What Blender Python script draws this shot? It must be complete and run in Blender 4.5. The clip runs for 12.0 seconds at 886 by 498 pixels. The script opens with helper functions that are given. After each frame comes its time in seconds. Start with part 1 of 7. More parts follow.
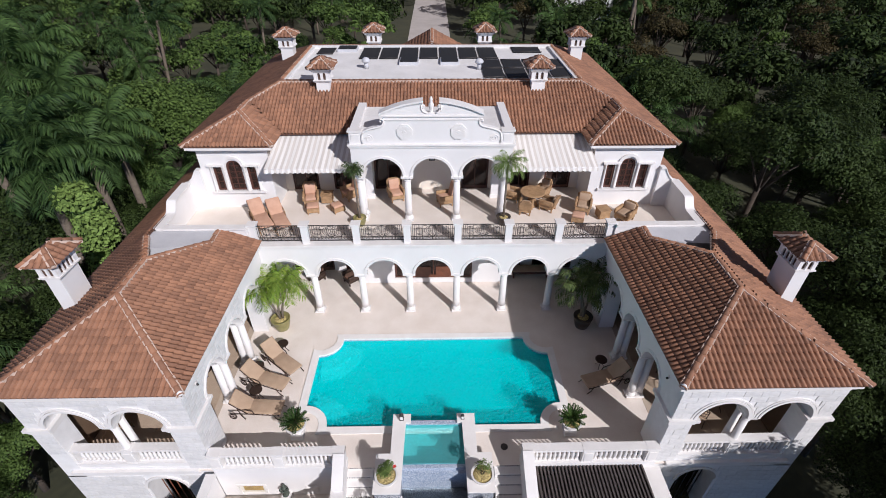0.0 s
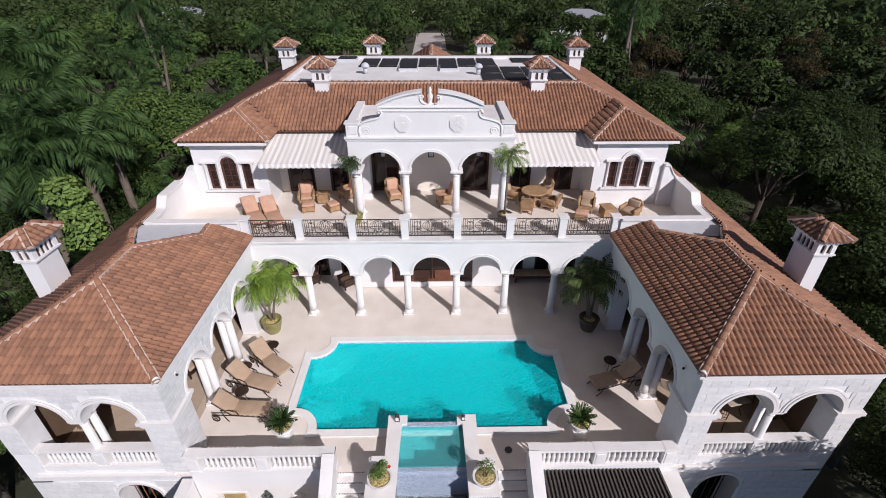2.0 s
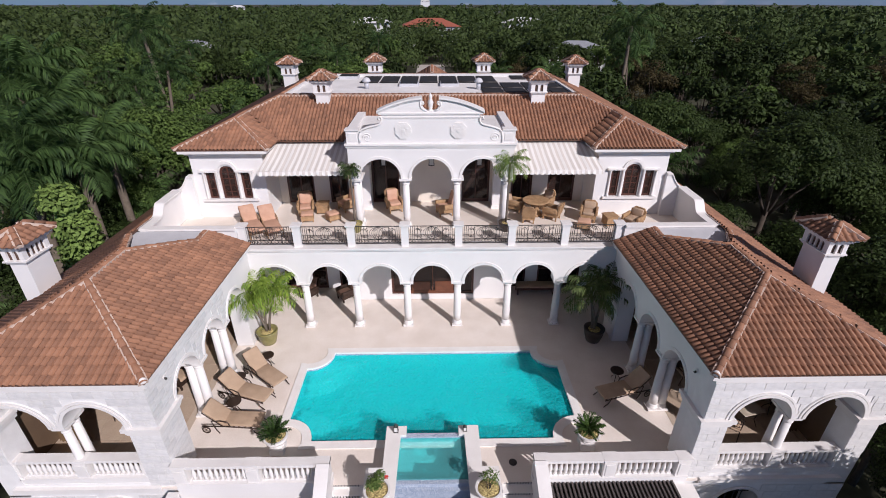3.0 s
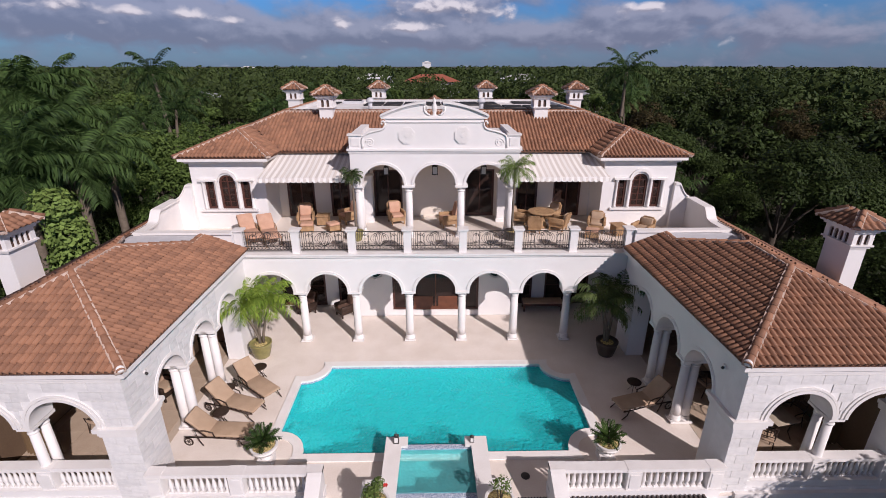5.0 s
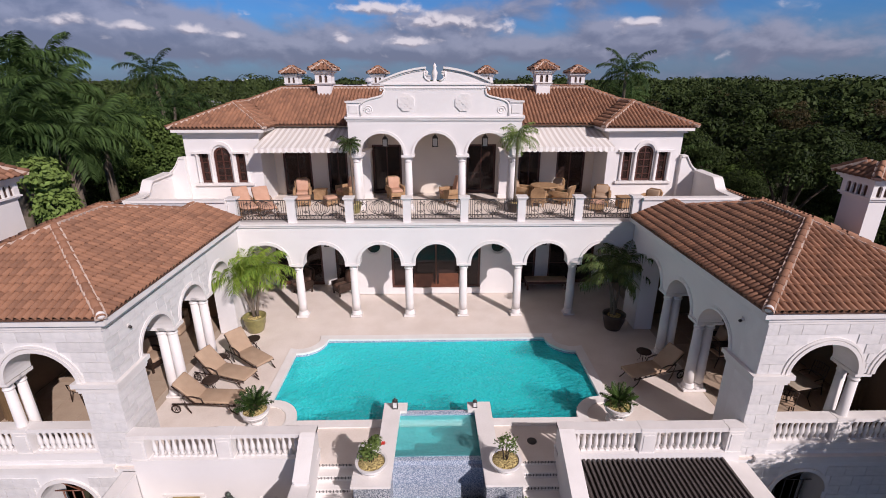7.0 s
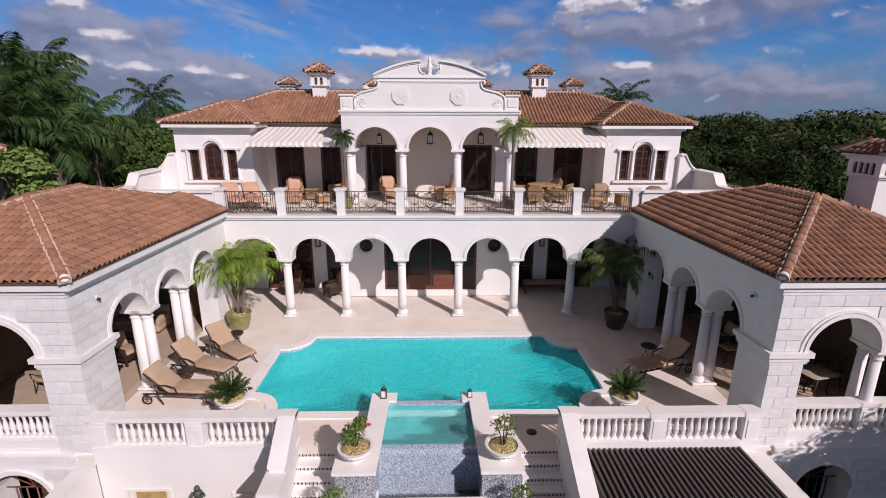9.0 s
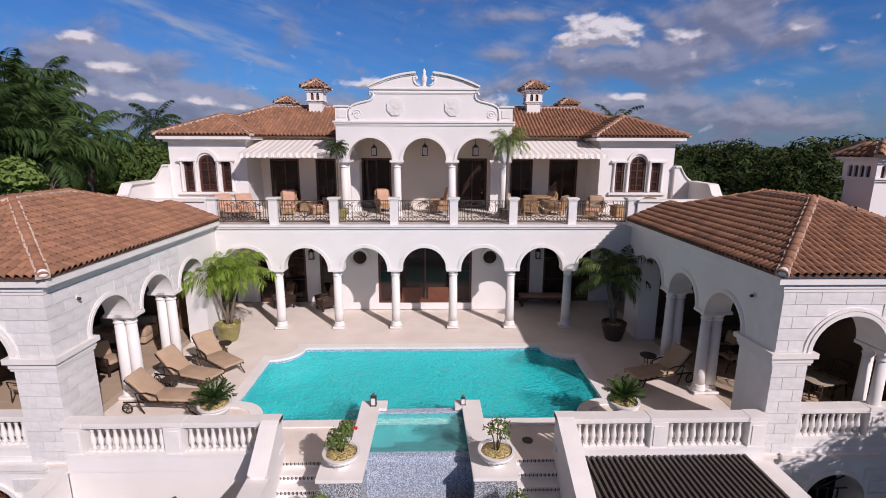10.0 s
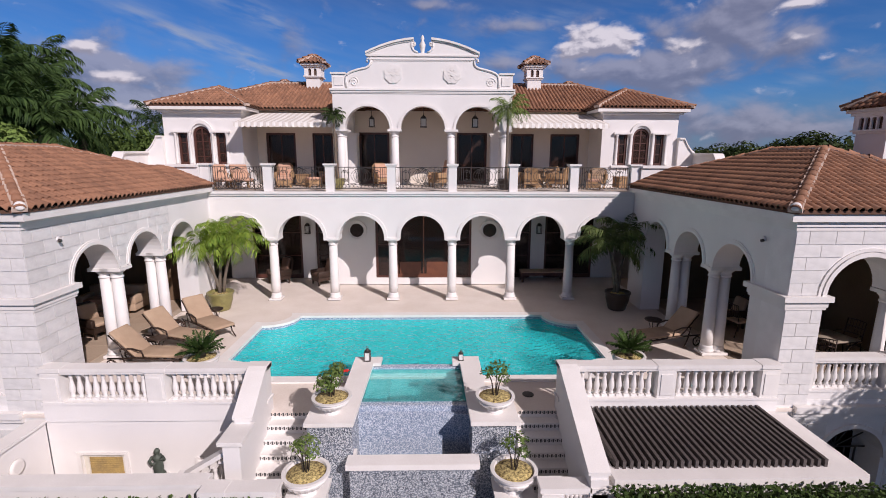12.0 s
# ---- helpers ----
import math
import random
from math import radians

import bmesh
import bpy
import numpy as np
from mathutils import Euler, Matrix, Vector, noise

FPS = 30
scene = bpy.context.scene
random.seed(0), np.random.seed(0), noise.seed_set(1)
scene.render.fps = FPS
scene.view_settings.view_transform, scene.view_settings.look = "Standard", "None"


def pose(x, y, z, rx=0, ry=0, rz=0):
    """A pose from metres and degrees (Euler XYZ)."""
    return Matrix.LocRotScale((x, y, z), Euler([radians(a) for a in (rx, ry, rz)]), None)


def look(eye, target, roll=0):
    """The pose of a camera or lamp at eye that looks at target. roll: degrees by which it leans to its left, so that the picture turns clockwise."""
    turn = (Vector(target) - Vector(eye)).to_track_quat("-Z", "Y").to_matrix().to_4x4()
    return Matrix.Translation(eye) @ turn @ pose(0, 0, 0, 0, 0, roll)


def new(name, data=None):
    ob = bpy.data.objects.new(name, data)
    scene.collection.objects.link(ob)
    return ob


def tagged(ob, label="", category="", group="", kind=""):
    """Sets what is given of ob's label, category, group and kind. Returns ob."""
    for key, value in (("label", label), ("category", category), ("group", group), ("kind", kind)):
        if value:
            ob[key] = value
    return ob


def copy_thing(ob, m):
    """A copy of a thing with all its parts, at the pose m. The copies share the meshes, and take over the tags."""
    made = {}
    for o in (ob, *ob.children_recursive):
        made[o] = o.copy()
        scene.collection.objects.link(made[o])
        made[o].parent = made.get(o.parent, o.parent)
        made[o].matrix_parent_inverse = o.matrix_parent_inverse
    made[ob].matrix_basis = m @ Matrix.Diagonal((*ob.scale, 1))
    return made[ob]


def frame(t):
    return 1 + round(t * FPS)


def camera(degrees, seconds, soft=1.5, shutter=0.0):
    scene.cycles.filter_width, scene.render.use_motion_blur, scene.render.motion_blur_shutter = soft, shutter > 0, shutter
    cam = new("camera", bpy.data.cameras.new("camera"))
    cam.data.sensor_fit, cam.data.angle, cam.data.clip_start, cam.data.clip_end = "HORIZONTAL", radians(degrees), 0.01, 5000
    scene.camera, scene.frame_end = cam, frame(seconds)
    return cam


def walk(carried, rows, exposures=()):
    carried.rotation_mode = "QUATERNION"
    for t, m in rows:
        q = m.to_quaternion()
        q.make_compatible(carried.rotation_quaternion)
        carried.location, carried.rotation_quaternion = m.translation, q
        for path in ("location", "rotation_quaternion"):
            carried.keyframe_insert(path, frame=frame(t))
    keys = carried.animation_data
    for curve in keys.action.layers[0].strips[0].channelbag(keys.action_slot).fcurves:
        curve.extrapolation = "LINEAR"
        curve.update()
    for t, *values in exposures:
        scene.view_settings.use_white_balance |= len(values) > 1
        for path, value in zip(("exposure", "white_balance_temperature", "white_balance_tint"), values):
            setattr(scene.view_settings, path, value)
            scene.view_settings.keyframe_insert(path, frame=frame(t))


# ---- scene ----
cam = camera(86.4, 12.0, 0.95)
PATH = [
    (0, (0.067, 0.234, 15.819), (0.098, 1.856, 14.65), 0.1),
    (0.5, (0.055, 0.135, 15.363), (0.086, 1.77, 14.211), 0.1),
    (1, (0.055, 0.065, 14.878), (0.087, 1.719, 13.754), 0.1),
    (1.5, (0.089, -0.001, 14.378), (0.122, 1.681, 13.297), 0.1),
    (2, (0.094, -0.071, 13.926), (0.127, 1.638, 12.888), 0.1),
    (2.5, (0.099, -0.127, 13.417), (0.132, 1.625, 12.453), 0.1),
    (3, (0.086, -0.202, 12.926), (0.118, 1.57, 11.999), 0.0),
    (3.2, (0.078, -0.236, 12.842), (0.109, 1.542, 11.926), 0.2),
    (5, (-0.045, -0.298, 10.964), (-0.014, 1.565, 10.236), 0.0),
    (5.5, (-0.074, -0.271, 10.513), (-0.041, 1.6, 9.806), 0.0),
    (6, (-0.09, -0.254, 10.087), (-0.057, 1.623, 9.397), 0.0),
    (6.5, (-0.087, -0.27, 9.661), (-0.053, 1.608, 8.972), 0.0),
    (7, (-0.08, -0.295, 9.205), (-0.048, 1.586, 8.525), -0.1),
    (7.2, (-0.03, -0.285, 9.108), (-0.002, 1.595, 8.426), -0.1),
    (8.8, (0.021, -0.208, 7.56), (0.06, 1.713, 7.002), 0.2),
    (9, (0.042, -0.159, 7.487), (0.085, 1.768, 6.954), 0.2),
    (9.5, (0.136, -0.11, 7.112), (0.185, 1.83, 6.627), 0.2),
    (10, (0.218, -0.092, 6.772), (0.266, 1.864, 6.354), 0.2),
    (10.5, (0.29, -0.039, 6.431), (0.337, 1.921, 6.031), 0.2),
    (11, (0.339, 0.019, 6.036), (0.385, 1.979, 5.639), 0.2),
    (11.5, (0.343, 0.06, 5.655), (0.389, 2.02, 5.263), 0.2),
    (12, (0.334, 0.052, 5.279), (0.376, 2.014, 4.893), 0.2),
]
AXIS = Vector((0.06, 0, 0))
walk(cam, [(t, look(Vector(eye) + AXIS, Vector(target) + AXIS, roll)) for t, eye, target, roll in PATH],
     [(0.0, -0.07, 5950, 13), (3.0, -0.10, 6100, 17), (6.0, -0.16, 6400, 22), (12.0, -0.18, 6400, 22)])

# ---------------------------------------------------------------- light
SUN_AZ = (0.595, -0.804)          # towards the sun, on the plan
SUN_EL = 34.5
world = bpy.data.worlds.new("sky")
scene.world = world
world.use_nodes = True
wn, wl = world.node_tree.nodes, world.node_tree.links
wn.clear()
w_out = wn.new("ShaderNodeOutputWorld")
w_bg = wn.new("ShaderNodeBackground")
w_sky = wn.new("ShaderNodeTexSky")
w_sky.sky_type = "NISHITA"
w_sky.sun_disc = False
w_sky.sun_elevation = radians(SUN_EL)
w_sky.sun_rotation = math.atan2(SUN_AZ[0], SUN_AZ[1])
w_sky.air_density, w_sky.dust_density, w_sky.ozone_density = 1.0, 0.3, 2.0
w_tc = wn.new("ShaderNodeTexCoord")


def w_math(op, a, b=None, c=None):
    n = wn.new("ShaderNodeMath")
    n.operation = op
    for i, v in enumerate((a, b, c)):
        if v is None:
            continue
        if isinstance(v, (int, float)):
            n.inputs[i].default_value = v
        else:
            wl.new(v, n.inputs[i])
    return n.outputs[0]


w_sep = wn.new("ShaderNodeSeparateXYZ")
wl.new(w_tc.outputs["Generated"], w_sep.inputs[0])
AZ = w_math("MULTIPLY", w_math("ARCTAN2", w_sep.outputs["X"], w_sep.outputs["Y"]), 57.3)
EL = w_math("MULTIPLY", w_math("ARCSINE", w_sep.outputs["Z"]), 57.3)

# clouds: azimuth, elevation, half width, half height, weight
GREY = ((22.7, 9.0, 10.5, 2.0, 0.46), (30.7, 12.8, 6.0, 2.6, 0.34), (36.5, 10.4, 1.8, 1.1, 0.26), (36.0, 15.0, 5.0, 1.8, 0.24), (-34.0, 8.0, 5.0, 2.5, 0.46), (-31.0, 4.6, 13.0, 1.9, 0.46),
        (-3.0, 3.2, 16.0, 1.3, 0.32), (0.0, 6.1, 10.0, 1.5, 0.36), (30.0, 3.6, 12.0, 1.6, 0.26), (10.5, 14.0, 5.0, 0.9, 0.30), (22.0, 5.0, 6.0, 1.2, 0.26), (7.8, 10.4, 3.2, 1.0, 0.24), (0.0, 16.3, 3.0, 0.7, 0.30), (0.0, 2.6, 70.0, 1.8, 0.20), (-15.5, 12.8, 2.2, 1.8, 0.22))
WHITE = ((17.2, 12.2, 2.6, 1.5, 0.50), (20.6, 12.0, 2.2, 1.3, 0.46), (15.0, 11.0, 2.2, 0.9, 0.26), (26.9, 11.1, 2.2, 0.8, 0.38), (36.4, 13.6, 2.0, 0.7, 0.34), (36.5, 10.8, 1.2, 0.6, 0.26), (-34.5, 9.8, 1.6, 0.6, 0.40), (-32.4, 7.4, 2.6, 0.8, 0.40),
         (-35.0, 4.9, 2.4, 0.6, 0.30), (-30.0, 4.7, 2.2, 0.5, 0.28), (-24.8, 4.5, 2.0, 0.5, 0.28), (-20.9, 4.2, 1.4, 0.5, 0.32), (-5.9, 7.1, 4.6, 0.8, 0.40), (0.6, 5.9, 4.0, 0.8, 0.40), (6.6, 5.2, 2.6, 0.7, 0.34), (-2.9, 3.8, 3.5, 0.6, 0.36),
         (-9.8, 4.0, 1.2, 0.5, 0.34), (21.8, 5.5, 2.4, 0.6, 0.32))
# azimuth, elevation, half length, half breadth, degrees by which it falls to the side, weight
WISPS = ((-26.7, 11.9, 5.5, 0.85, -20.0, 0.75), (-18.5, 9.4, 5.0, 0.7, -28.0, 0.95), (-17.0, 13.6, 5.5, 0.9, -32.0, 0.5), (-22.0, 15.0, 4.5, 0.8, -20.0, 0.4), (10.5, 14.2, 5.0, 0.8, 6.0, 0.5), (8.5, 11.0, 4.0, 0.8, 18.0, 0.35), (37.0, 7.0, 7.0, 0.6, 14.0, 0.3))


def density(az, el, spots, scale, rough, shift, weight):
    """How thick the cloud is, from noise and the weight of the large clouds."""
    v = wn.new("ShaderNodeCombineXYZ")
    wl.new(w_math("MULTIPLY", az, 0.17), v.inputs[0])
    wl.new(w_math("MULTIPLY", el, 0.28), v.inputs[1])
    v.inputs[2].default_value = shift
    n = wn.new("ShaderNodeTexNoise")
    n.inputs["Scale"].default_value, n.inputs["Detail"].default_value, n.inputs["Roughness"].default_value = scale, 8, rough
    n.inputs["Distortion"].default_value = 0.25
    wl.new(v.outputs[0], n.inputs["Vector"])
    total = w_math("MULTIPLY", n.outputs["Fac"], weight)
    for a0, e0, wa, we, amp in spots:
        x = w_math("MULTIPLY", w_math("SUBTRACT", az, a0), 1.0 / wa)
        y = w_math("MULTIPLY", w_math("SUBTRACT", el, e0), 1.0 / we)
        r2 = w_math("MULTIPLY_ADD", x, x, w_math("MULTIPLY", y, y))
        total = w_math("MULTIPLY_ADD", w_math("POWER", 2.718, w_math("MULTIPLY", r2, -1.0)), amp, total)
    return total


def w_range(value, lo, hi, top):
    m = wn.new("ShaderNodeMapRange")
    m.interpolation_type = "SMOOTHSTEP"
    m.inputs["From Min"].default_value, m.inputs["From Max"].default_value, m.inputs["To Max"].default_value = lo, hi, top
    wl.new(value, m.inputs["Value"])
    return m.outputs[0]


G0 = density(AZ, EL, GREY, 1.2, 0.52, 3.0, 0.75)
G1 = density(w_math("ADD", AZ, 0.6), w_math("ADD", EL, 0.7), GREY, 1.2, 0.52, 3.0, 0.75)
C0 = density(AZ, EL, WHITE, 2.5, 0.50, 0.0, 0.80)
C1 = density(w_math("ADD", AZ, 0.25), w_math("ADD", EL, 0.45), WHITE, 2.5, 0.50, 0.0, 0.80)
COVER_GREY = w_range(G0, 0.40, 0.68, 0.84)
COVER = w_range(C0, 0.50, 0.76, 0.94)
SOFT = w_range(w_math("SUBTRACT", G0, G1), -0.10, 0.16, 1.0)
LIT = w_range(w_math("SUBTRACT", C0, C1), -0.10, 0.12, 1.0)
# thin high wisps
veil_v = wn.new("ShaderNodeCombineXYZ")
wl.new(w_math("MULTIPLY", AZ, 0.10), veil_v.inputs[0])
wl.new(w_math("MULTIPLY_ADD", AZ, 0.10, w_math("MULTIPLY", EL, 0.45)), veil_v.inputs[1])
veil = wn.new("ShaderNodeTexNoise")
veil.inputs["Scale"].default_value, veil.inputs["Detail"].default_value = 2.2, 7
wl.new(veil_v.outputs[0], veil.inputs["Vector"])
strand = 0.06
for a0, e0, wa, we, fall, amp in WISPS:
    ca, sa = math.cos(radians(fall)), math.sin(radians(fall))
    dx, dy = w_math("SUBTRACT", AZ, a0), w_math("SUBTRACT", EL, e0)
    x = w_math("MULTIPLY_ADD", dx, ca / wa, w_math("MULTIPLY", dy, sa / wa))
    y = w_math("MULTIPLY_ADD", dx, -sa / we, w_math("MULTIPLY", dy, ca / we))
    r2 = w_math("MULTIPLY_ADD", x, x, w_math("MULTIPLY", y, y))
    strand = w_math("MULTIPLY_ADD", w_math("POWER", 2.718, w_math("MULTIPLY", r2, -1.0)), amp, strand)
VEIL = w_math("MULTIPLY", w_range(veil.outputs["Fac"], 0.30, 0.72, 1.0), strand)


def w_blend(fac, a, b, mode="MIX"):
    m = wn.new("ShaderNodeMix")
    m.data_type, m.blend_type = "RGBA", mode
    for i, v in ((0, fac), (6, a), (7, b)):
        if isinstance(v, (int, float, tuple)):
            m.inputs[i].default_value = v
        else:
            wl.new(v, m.inputs[i])
    return m.outputs[2]


HAZE = wn.new("ShaderNodeMapRange")
HAZE.inputs["From Min"].default_value, HAZE.inputs["From Max"].default_value = -2.0, 6.5
HAZE.inputs["To Min"].default_value, HAZE.inputs["To Max"].default_value = 0.85, 0.0
wl.new(EL, HAZE.inputs["Value"])
blue = w_blend(1.0, w_sky.outputs[0], (0.23, 0.56, 0.98, 1), "MULTIPLY")
blue = w_blend(HAZE.outputs[0], blue, (1.75, 1.95, 3.0, 1))
# unseen sky higher up is turned warm brown to tint the fill in shade
HIGH_FILL = wn.new("ShaderNodeMapRange")
HIGH_FILL.inputs["From Min"].default_value, HIGH_FILL.inputs["From Max"].default_value, HIGH_FILL.inputs["To Max"].default_value = 15.0, 27.0, 0.92
wl.new(EL, HIGH_FILL.inputs["Value"])
blue = w_blend(HIGH_FILL.outputs[0], blue, (1.80, 1.42, 1.30, 1))
blue = w_blend(VEIL, blue, (4.4, 5.1, 6.0, 1))
grey = w_blend(SOFT, (2.1, 2.3, 3.2, 1), (3.8, 4.0, 5.0, 1))
cloud = w_blend(LIT, (3.6, 3.7, 4.5, 1), (8.8, 8.6, 8.9, 1))
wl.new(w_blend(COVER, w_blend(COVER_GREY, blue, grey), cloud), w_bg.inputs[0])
w_bg.inputs[1].default_value = 0.09
wl.new(w_bg.outputs[0], w_out.inputs[0])

sun_data = bpy.data.lights.new("sun", "SUN")
sun_data.energy, sun_data.angle, sun_data.color = 4.75, radians(0.5), (1.0, 0.94, 0.89)
sun = new("sun", sun_data)
sun.matrix_world = look((0, 0, 60), Vector((0, 0, 60)) - Vector((SUN_AZ[0], SUN_AZ[1], math.tan(radians(SUN_EL)))))
scene.view_settings.exposure = 0.0


# ---------------------------------------------------------------- materials
def material(name, base, rough=0.8, metal=0.0, dark=None, scale=3.0, fine=40.0, bump=0.15, spread=0.5, island=0.0, per_object=0.0, dist=0.02):
    """A surface with stains at one scale, grain at another, and a fine relief."""
    m = bpy.data.materials.new(name)
    m.use_nodes = True
    n, l = m.node_tree.nodes, m.node_tree.links
    bsdf = n["Principled BSDF"]
    bsdf.inputs["Roughness"].default_value = rough
    bsdf.inputs["Metallic"].default_value = metal
    tc = n.new("ShaderNodeTexCoord")
    big = n.new("ShaderNodeTexNoise")
    big.inputs["Scale"].default_value, big.inputs["Detail"].default_value = scale, 5
    small = n.new("ShaderNodeTexNoise")
    small.inputs["Scale"].default_value, small.inputs["Detail"].default_value = fine, 4
    l.new(tc.outputs["Object"], big.inputs["Vector"])
    l.new(tc.outputs["Object"], small.inputs["Vector"])
    add = n.new("ShaderNodeMath")
    add.operation = "MULTIPLY_ADD"
    add.inputs[1].default_value, add.inputs[2].default_value = 0.45, 0.0
    l.new(small.outputs["Fac"], add.inputs[0])
    add2 = n.new("ShaderNodeMath")
    add2.operation = "MULTIPLY_ADD"
    add2.inputs[1].default_value = 0.75
    l.new(big.outputs["Fac"], add2.inputs[0])
    l.new(add.outputs[0], add2.inputs[2])
    last = add2.outputs[0]
    if island or per_object:
        src = n.new("ShaderNodeNewGeometry").outputs["Random Per Island"] if island else n.new("ShaderNodeObjectInfo").outputs["Random"]
        mm = n.new("ShaderNodeMath")
        mm.operation = "MULTIPLY_ADD"
        mm.inputs[1].default_value = island or per_object
        l.new(src, mm.inputs[0])
        off = n.new("ShaderNodeMath")
        off.operation = "SUBTRACT"
        off.inputs[1].default_value = 0.5 * (island or per_object)
        l.new(last, off.inputs[0])
        l.new(off.outputs[0], mm.inputs[2])
        last = mm.outputs[0]
    ramp = n.new("ShaderNodeValToRGB")
    ramp.color_ramp.elements[0].position = 0.6 - spread * 0.5
    ramp.color_ramp.elements[1].position = 0.6 + spread * 0.5
    dark = dark or tuple(c * 0.7 for c in base)
    ramp.color_ramp.elements[0].color = (*dark, 1)
    ramp.color_ramp.elements[1].color = (*base, 1)
    l.new(last, ramp.inputs[0])
    l.new(ramp.outputs[0], bsdf.inputs["Base Color"])
    if bump:
        b = n.new("ShaderNodeBump")
        b.inputs["Strength"].default_value, b.inputs["Distance"].default_value = bump, dist
        l.new(small.outputs["Fac"], b.inputs["Height"])
        l.new(b.outputs[0], bsdf.inputs["Normal"])
    return m


STUCCO = material("white stucco", (0.80, 0.775, 0.75), 0.85, dark=(0.68, 0.655, 0.635), scale=0.9, fine=60, bump=0.12, spread=0.7)
CREAM_WALL = material("cream plaster", (0.79, 0.71, 0.61), 0.85, dark=(0.68, 0.60, 0.51), scale=0.9, fine=60, bump=0.12, spread=0.7)
TRIM = material("white cast stone", (0.82, 0.79, 0.76), 0.7, dark=(0.66, 0.63, 0.60), scale=2.0, fine=50, bump=0.1, spread=0.7)
BLOCK = material("limestone block", (0.77, 0.75, 0.73), 0.8, dark=(0.60, 0.585, 0.57), scale=2.5, fine=45, bump=0.25, per_object=0.2)
JOINT = material("mortar joint", (0.82, 0.80, 0.78), 0.9, dark=(0.7, 0.68, 0.66))
PAVING = material("travertine paving", (0.83, 0.76, 0.69), 0.6, dark=(0.68, 0.60, 0.52), scale=1.2, fine=25, bump=0.08, spread=0.6, per_object=0.25)
FLOOR = material("travertine bed", (0.83, 0.75, 0.68), 0.7, dark=(0.69, 0.60, 0.52), scale=1.2, fine=25, bump=0.08)
WING_FLOOR = material("tan stone floor", (0.56, 0.46, 0.36), 0.6, dark=(0.44, 0.35, 0.27), scale=1.2, fine=25, bump=0.08)
WING_TILE = material("tan stone tile", (0.50, 0.39, 0.29), 0.55, dark=(0.38, 0.28, 0.20), scale=1.2, fine=25, bump=0.06, per_object=0.25)
COPING = material("pale coping stone", (0.85, 0.82, 0.79), 0.6, dark=(0.74, 0.70, 0.66), scale=2, fine=30, bump=0.08)
TILE = material("terracotta tile", (0.385, 0.188, 0.105), 0.8, dark=(0.155, 0.075, 0.045), scale=0.8, fine=30, bump=0.2, island=0.38, spread=0.8)
TILE_ONE = material("terracotta tile piece", (0.385, 0.188, 0.105), 0.8, dark=(0.155, 0.075, 0.045), scale=0.8, fine=30, bump=0.2, per_object=0.38, spread=0.8)
TILE_BED = material("roof bed", (0.16, 0.075, 0.045), 0.9, dark=(0.09, 0.045, 0.03), scale=3, fine=30)
MORTAR = material("ridge mortar", (0.62, 0.50, 0.42), 0.9, dark=(0.42, 0.30, 0.23), scale=4, fine=40)
ROOFING = material("white roofing membrane", (0.80, 0.78, 0.76), 0.9, dark=(0.60, 0.58, 0.56), scale=0.8, fine=12, bump=0.05)
LEAD = material("grey flashing", (0.60, 0.60, 0.62), 0.6, dark=(0.46, 0.46, 0.48), scale=1.5, fine=20)
PANEL = material("black solar mat", (0.012, 0.012, 0.013), 0.9, dark=(0.006, 0.006, 0.008), scale=2, fine=30, bump=0.05)
WOOD = material("dark mahogany", (0.105, 0.038, 0.025), 0.45, dark=(0.05, 0.018, 0.012), scale=4, fine=40, bump=0.1)
TABLEGLASS = material("tan tinted table glass", (0.58, 0.49, 0.38), 0.25, dark=(0.33, 0.27, 0.2), bump=0)
DRAPE = material("olive brown drape", (0.17, 0.105, 0.05), 0.95, dark=(0.11, 0.065, 0.03), scale=2, fine=60)
BROWNPAD = material("dark brown cushion", (0.17, 0.095, 0.065), 0.9, dark=(0.11, 0.06, 0.04), scale=4, fine=60)
REDWOOD = material("reddish wood", (0.19, 0.068, 0.034), 0.45, dark=(0.09, 0.032, 0.017), scale=4, fine=40, bump=0.1)
IRON = material("black iron", (0.08, 0.068, 0.062), 0.55, metal=0.2, dark=(0.015, 0.014, 0.013), scale=6, fine=60)
BRONZE = material("brown metal frame", (0.075, 0.045, 0.032), 0.45, metal=0.5, dark=(0.035, 0.022, 0.016), scale=6, fine=60)
PERGOLA = material("black painted slat", (0.11, 0.092, 0.085), 0.7, dark=(0.05, 0.04, 0.037), scale=3, fine=30)
CUSHION = material("tan cushion fabric", (0.48, 0.345, 0.235), 0.95, dark=(0.36, 0.25, 0.165), scale=3, fine=120, bump=0.2)
PEACH = material("peach cushion fabric", (0.60, 0.37, 0.26), 0.95, dark=(0.46, 0.26, 0.17), scale=4, fine=100, bump=0.2)
WICKER = material("honey wicker", (0.46, 0.29, 0.15), 0.8, dark=(0.25, 0.145, 0.07), scale=5, fine=80, bump=0.5, spread=0.4)
CREAM = material("cream fabric", (0.72, 0.68, 0.60), 0.95, dark=(0.58, 0.54, 0.46), scale=4, fine=80)
GLAZED = material("green glazed pot", (0.30, 0.27, 0.10), 0.35, dark=(0.17, 0.15, 0.055), scale=5, fine=30, bump=0.05)
SOIL = material("planter gravel", (0.76, 0.62, 0.26), 0.95, dark=(0.10, 0.06, 0.02), scale=24, fine=70, bump=0.8, spread=0.28)
TRUNK = material("palm trunk", (0.20, 0.16, 0.12), 0.9, dark=(0.09, 0.07, 0.05), scale=6, fine=40, bump=0.4)
BARK = material("tree bark", (0.085, 0.064, 0.046), 0.95, dark=(0.035, 0.026, 0.02), scale=4, fine=25, bump=0.5)
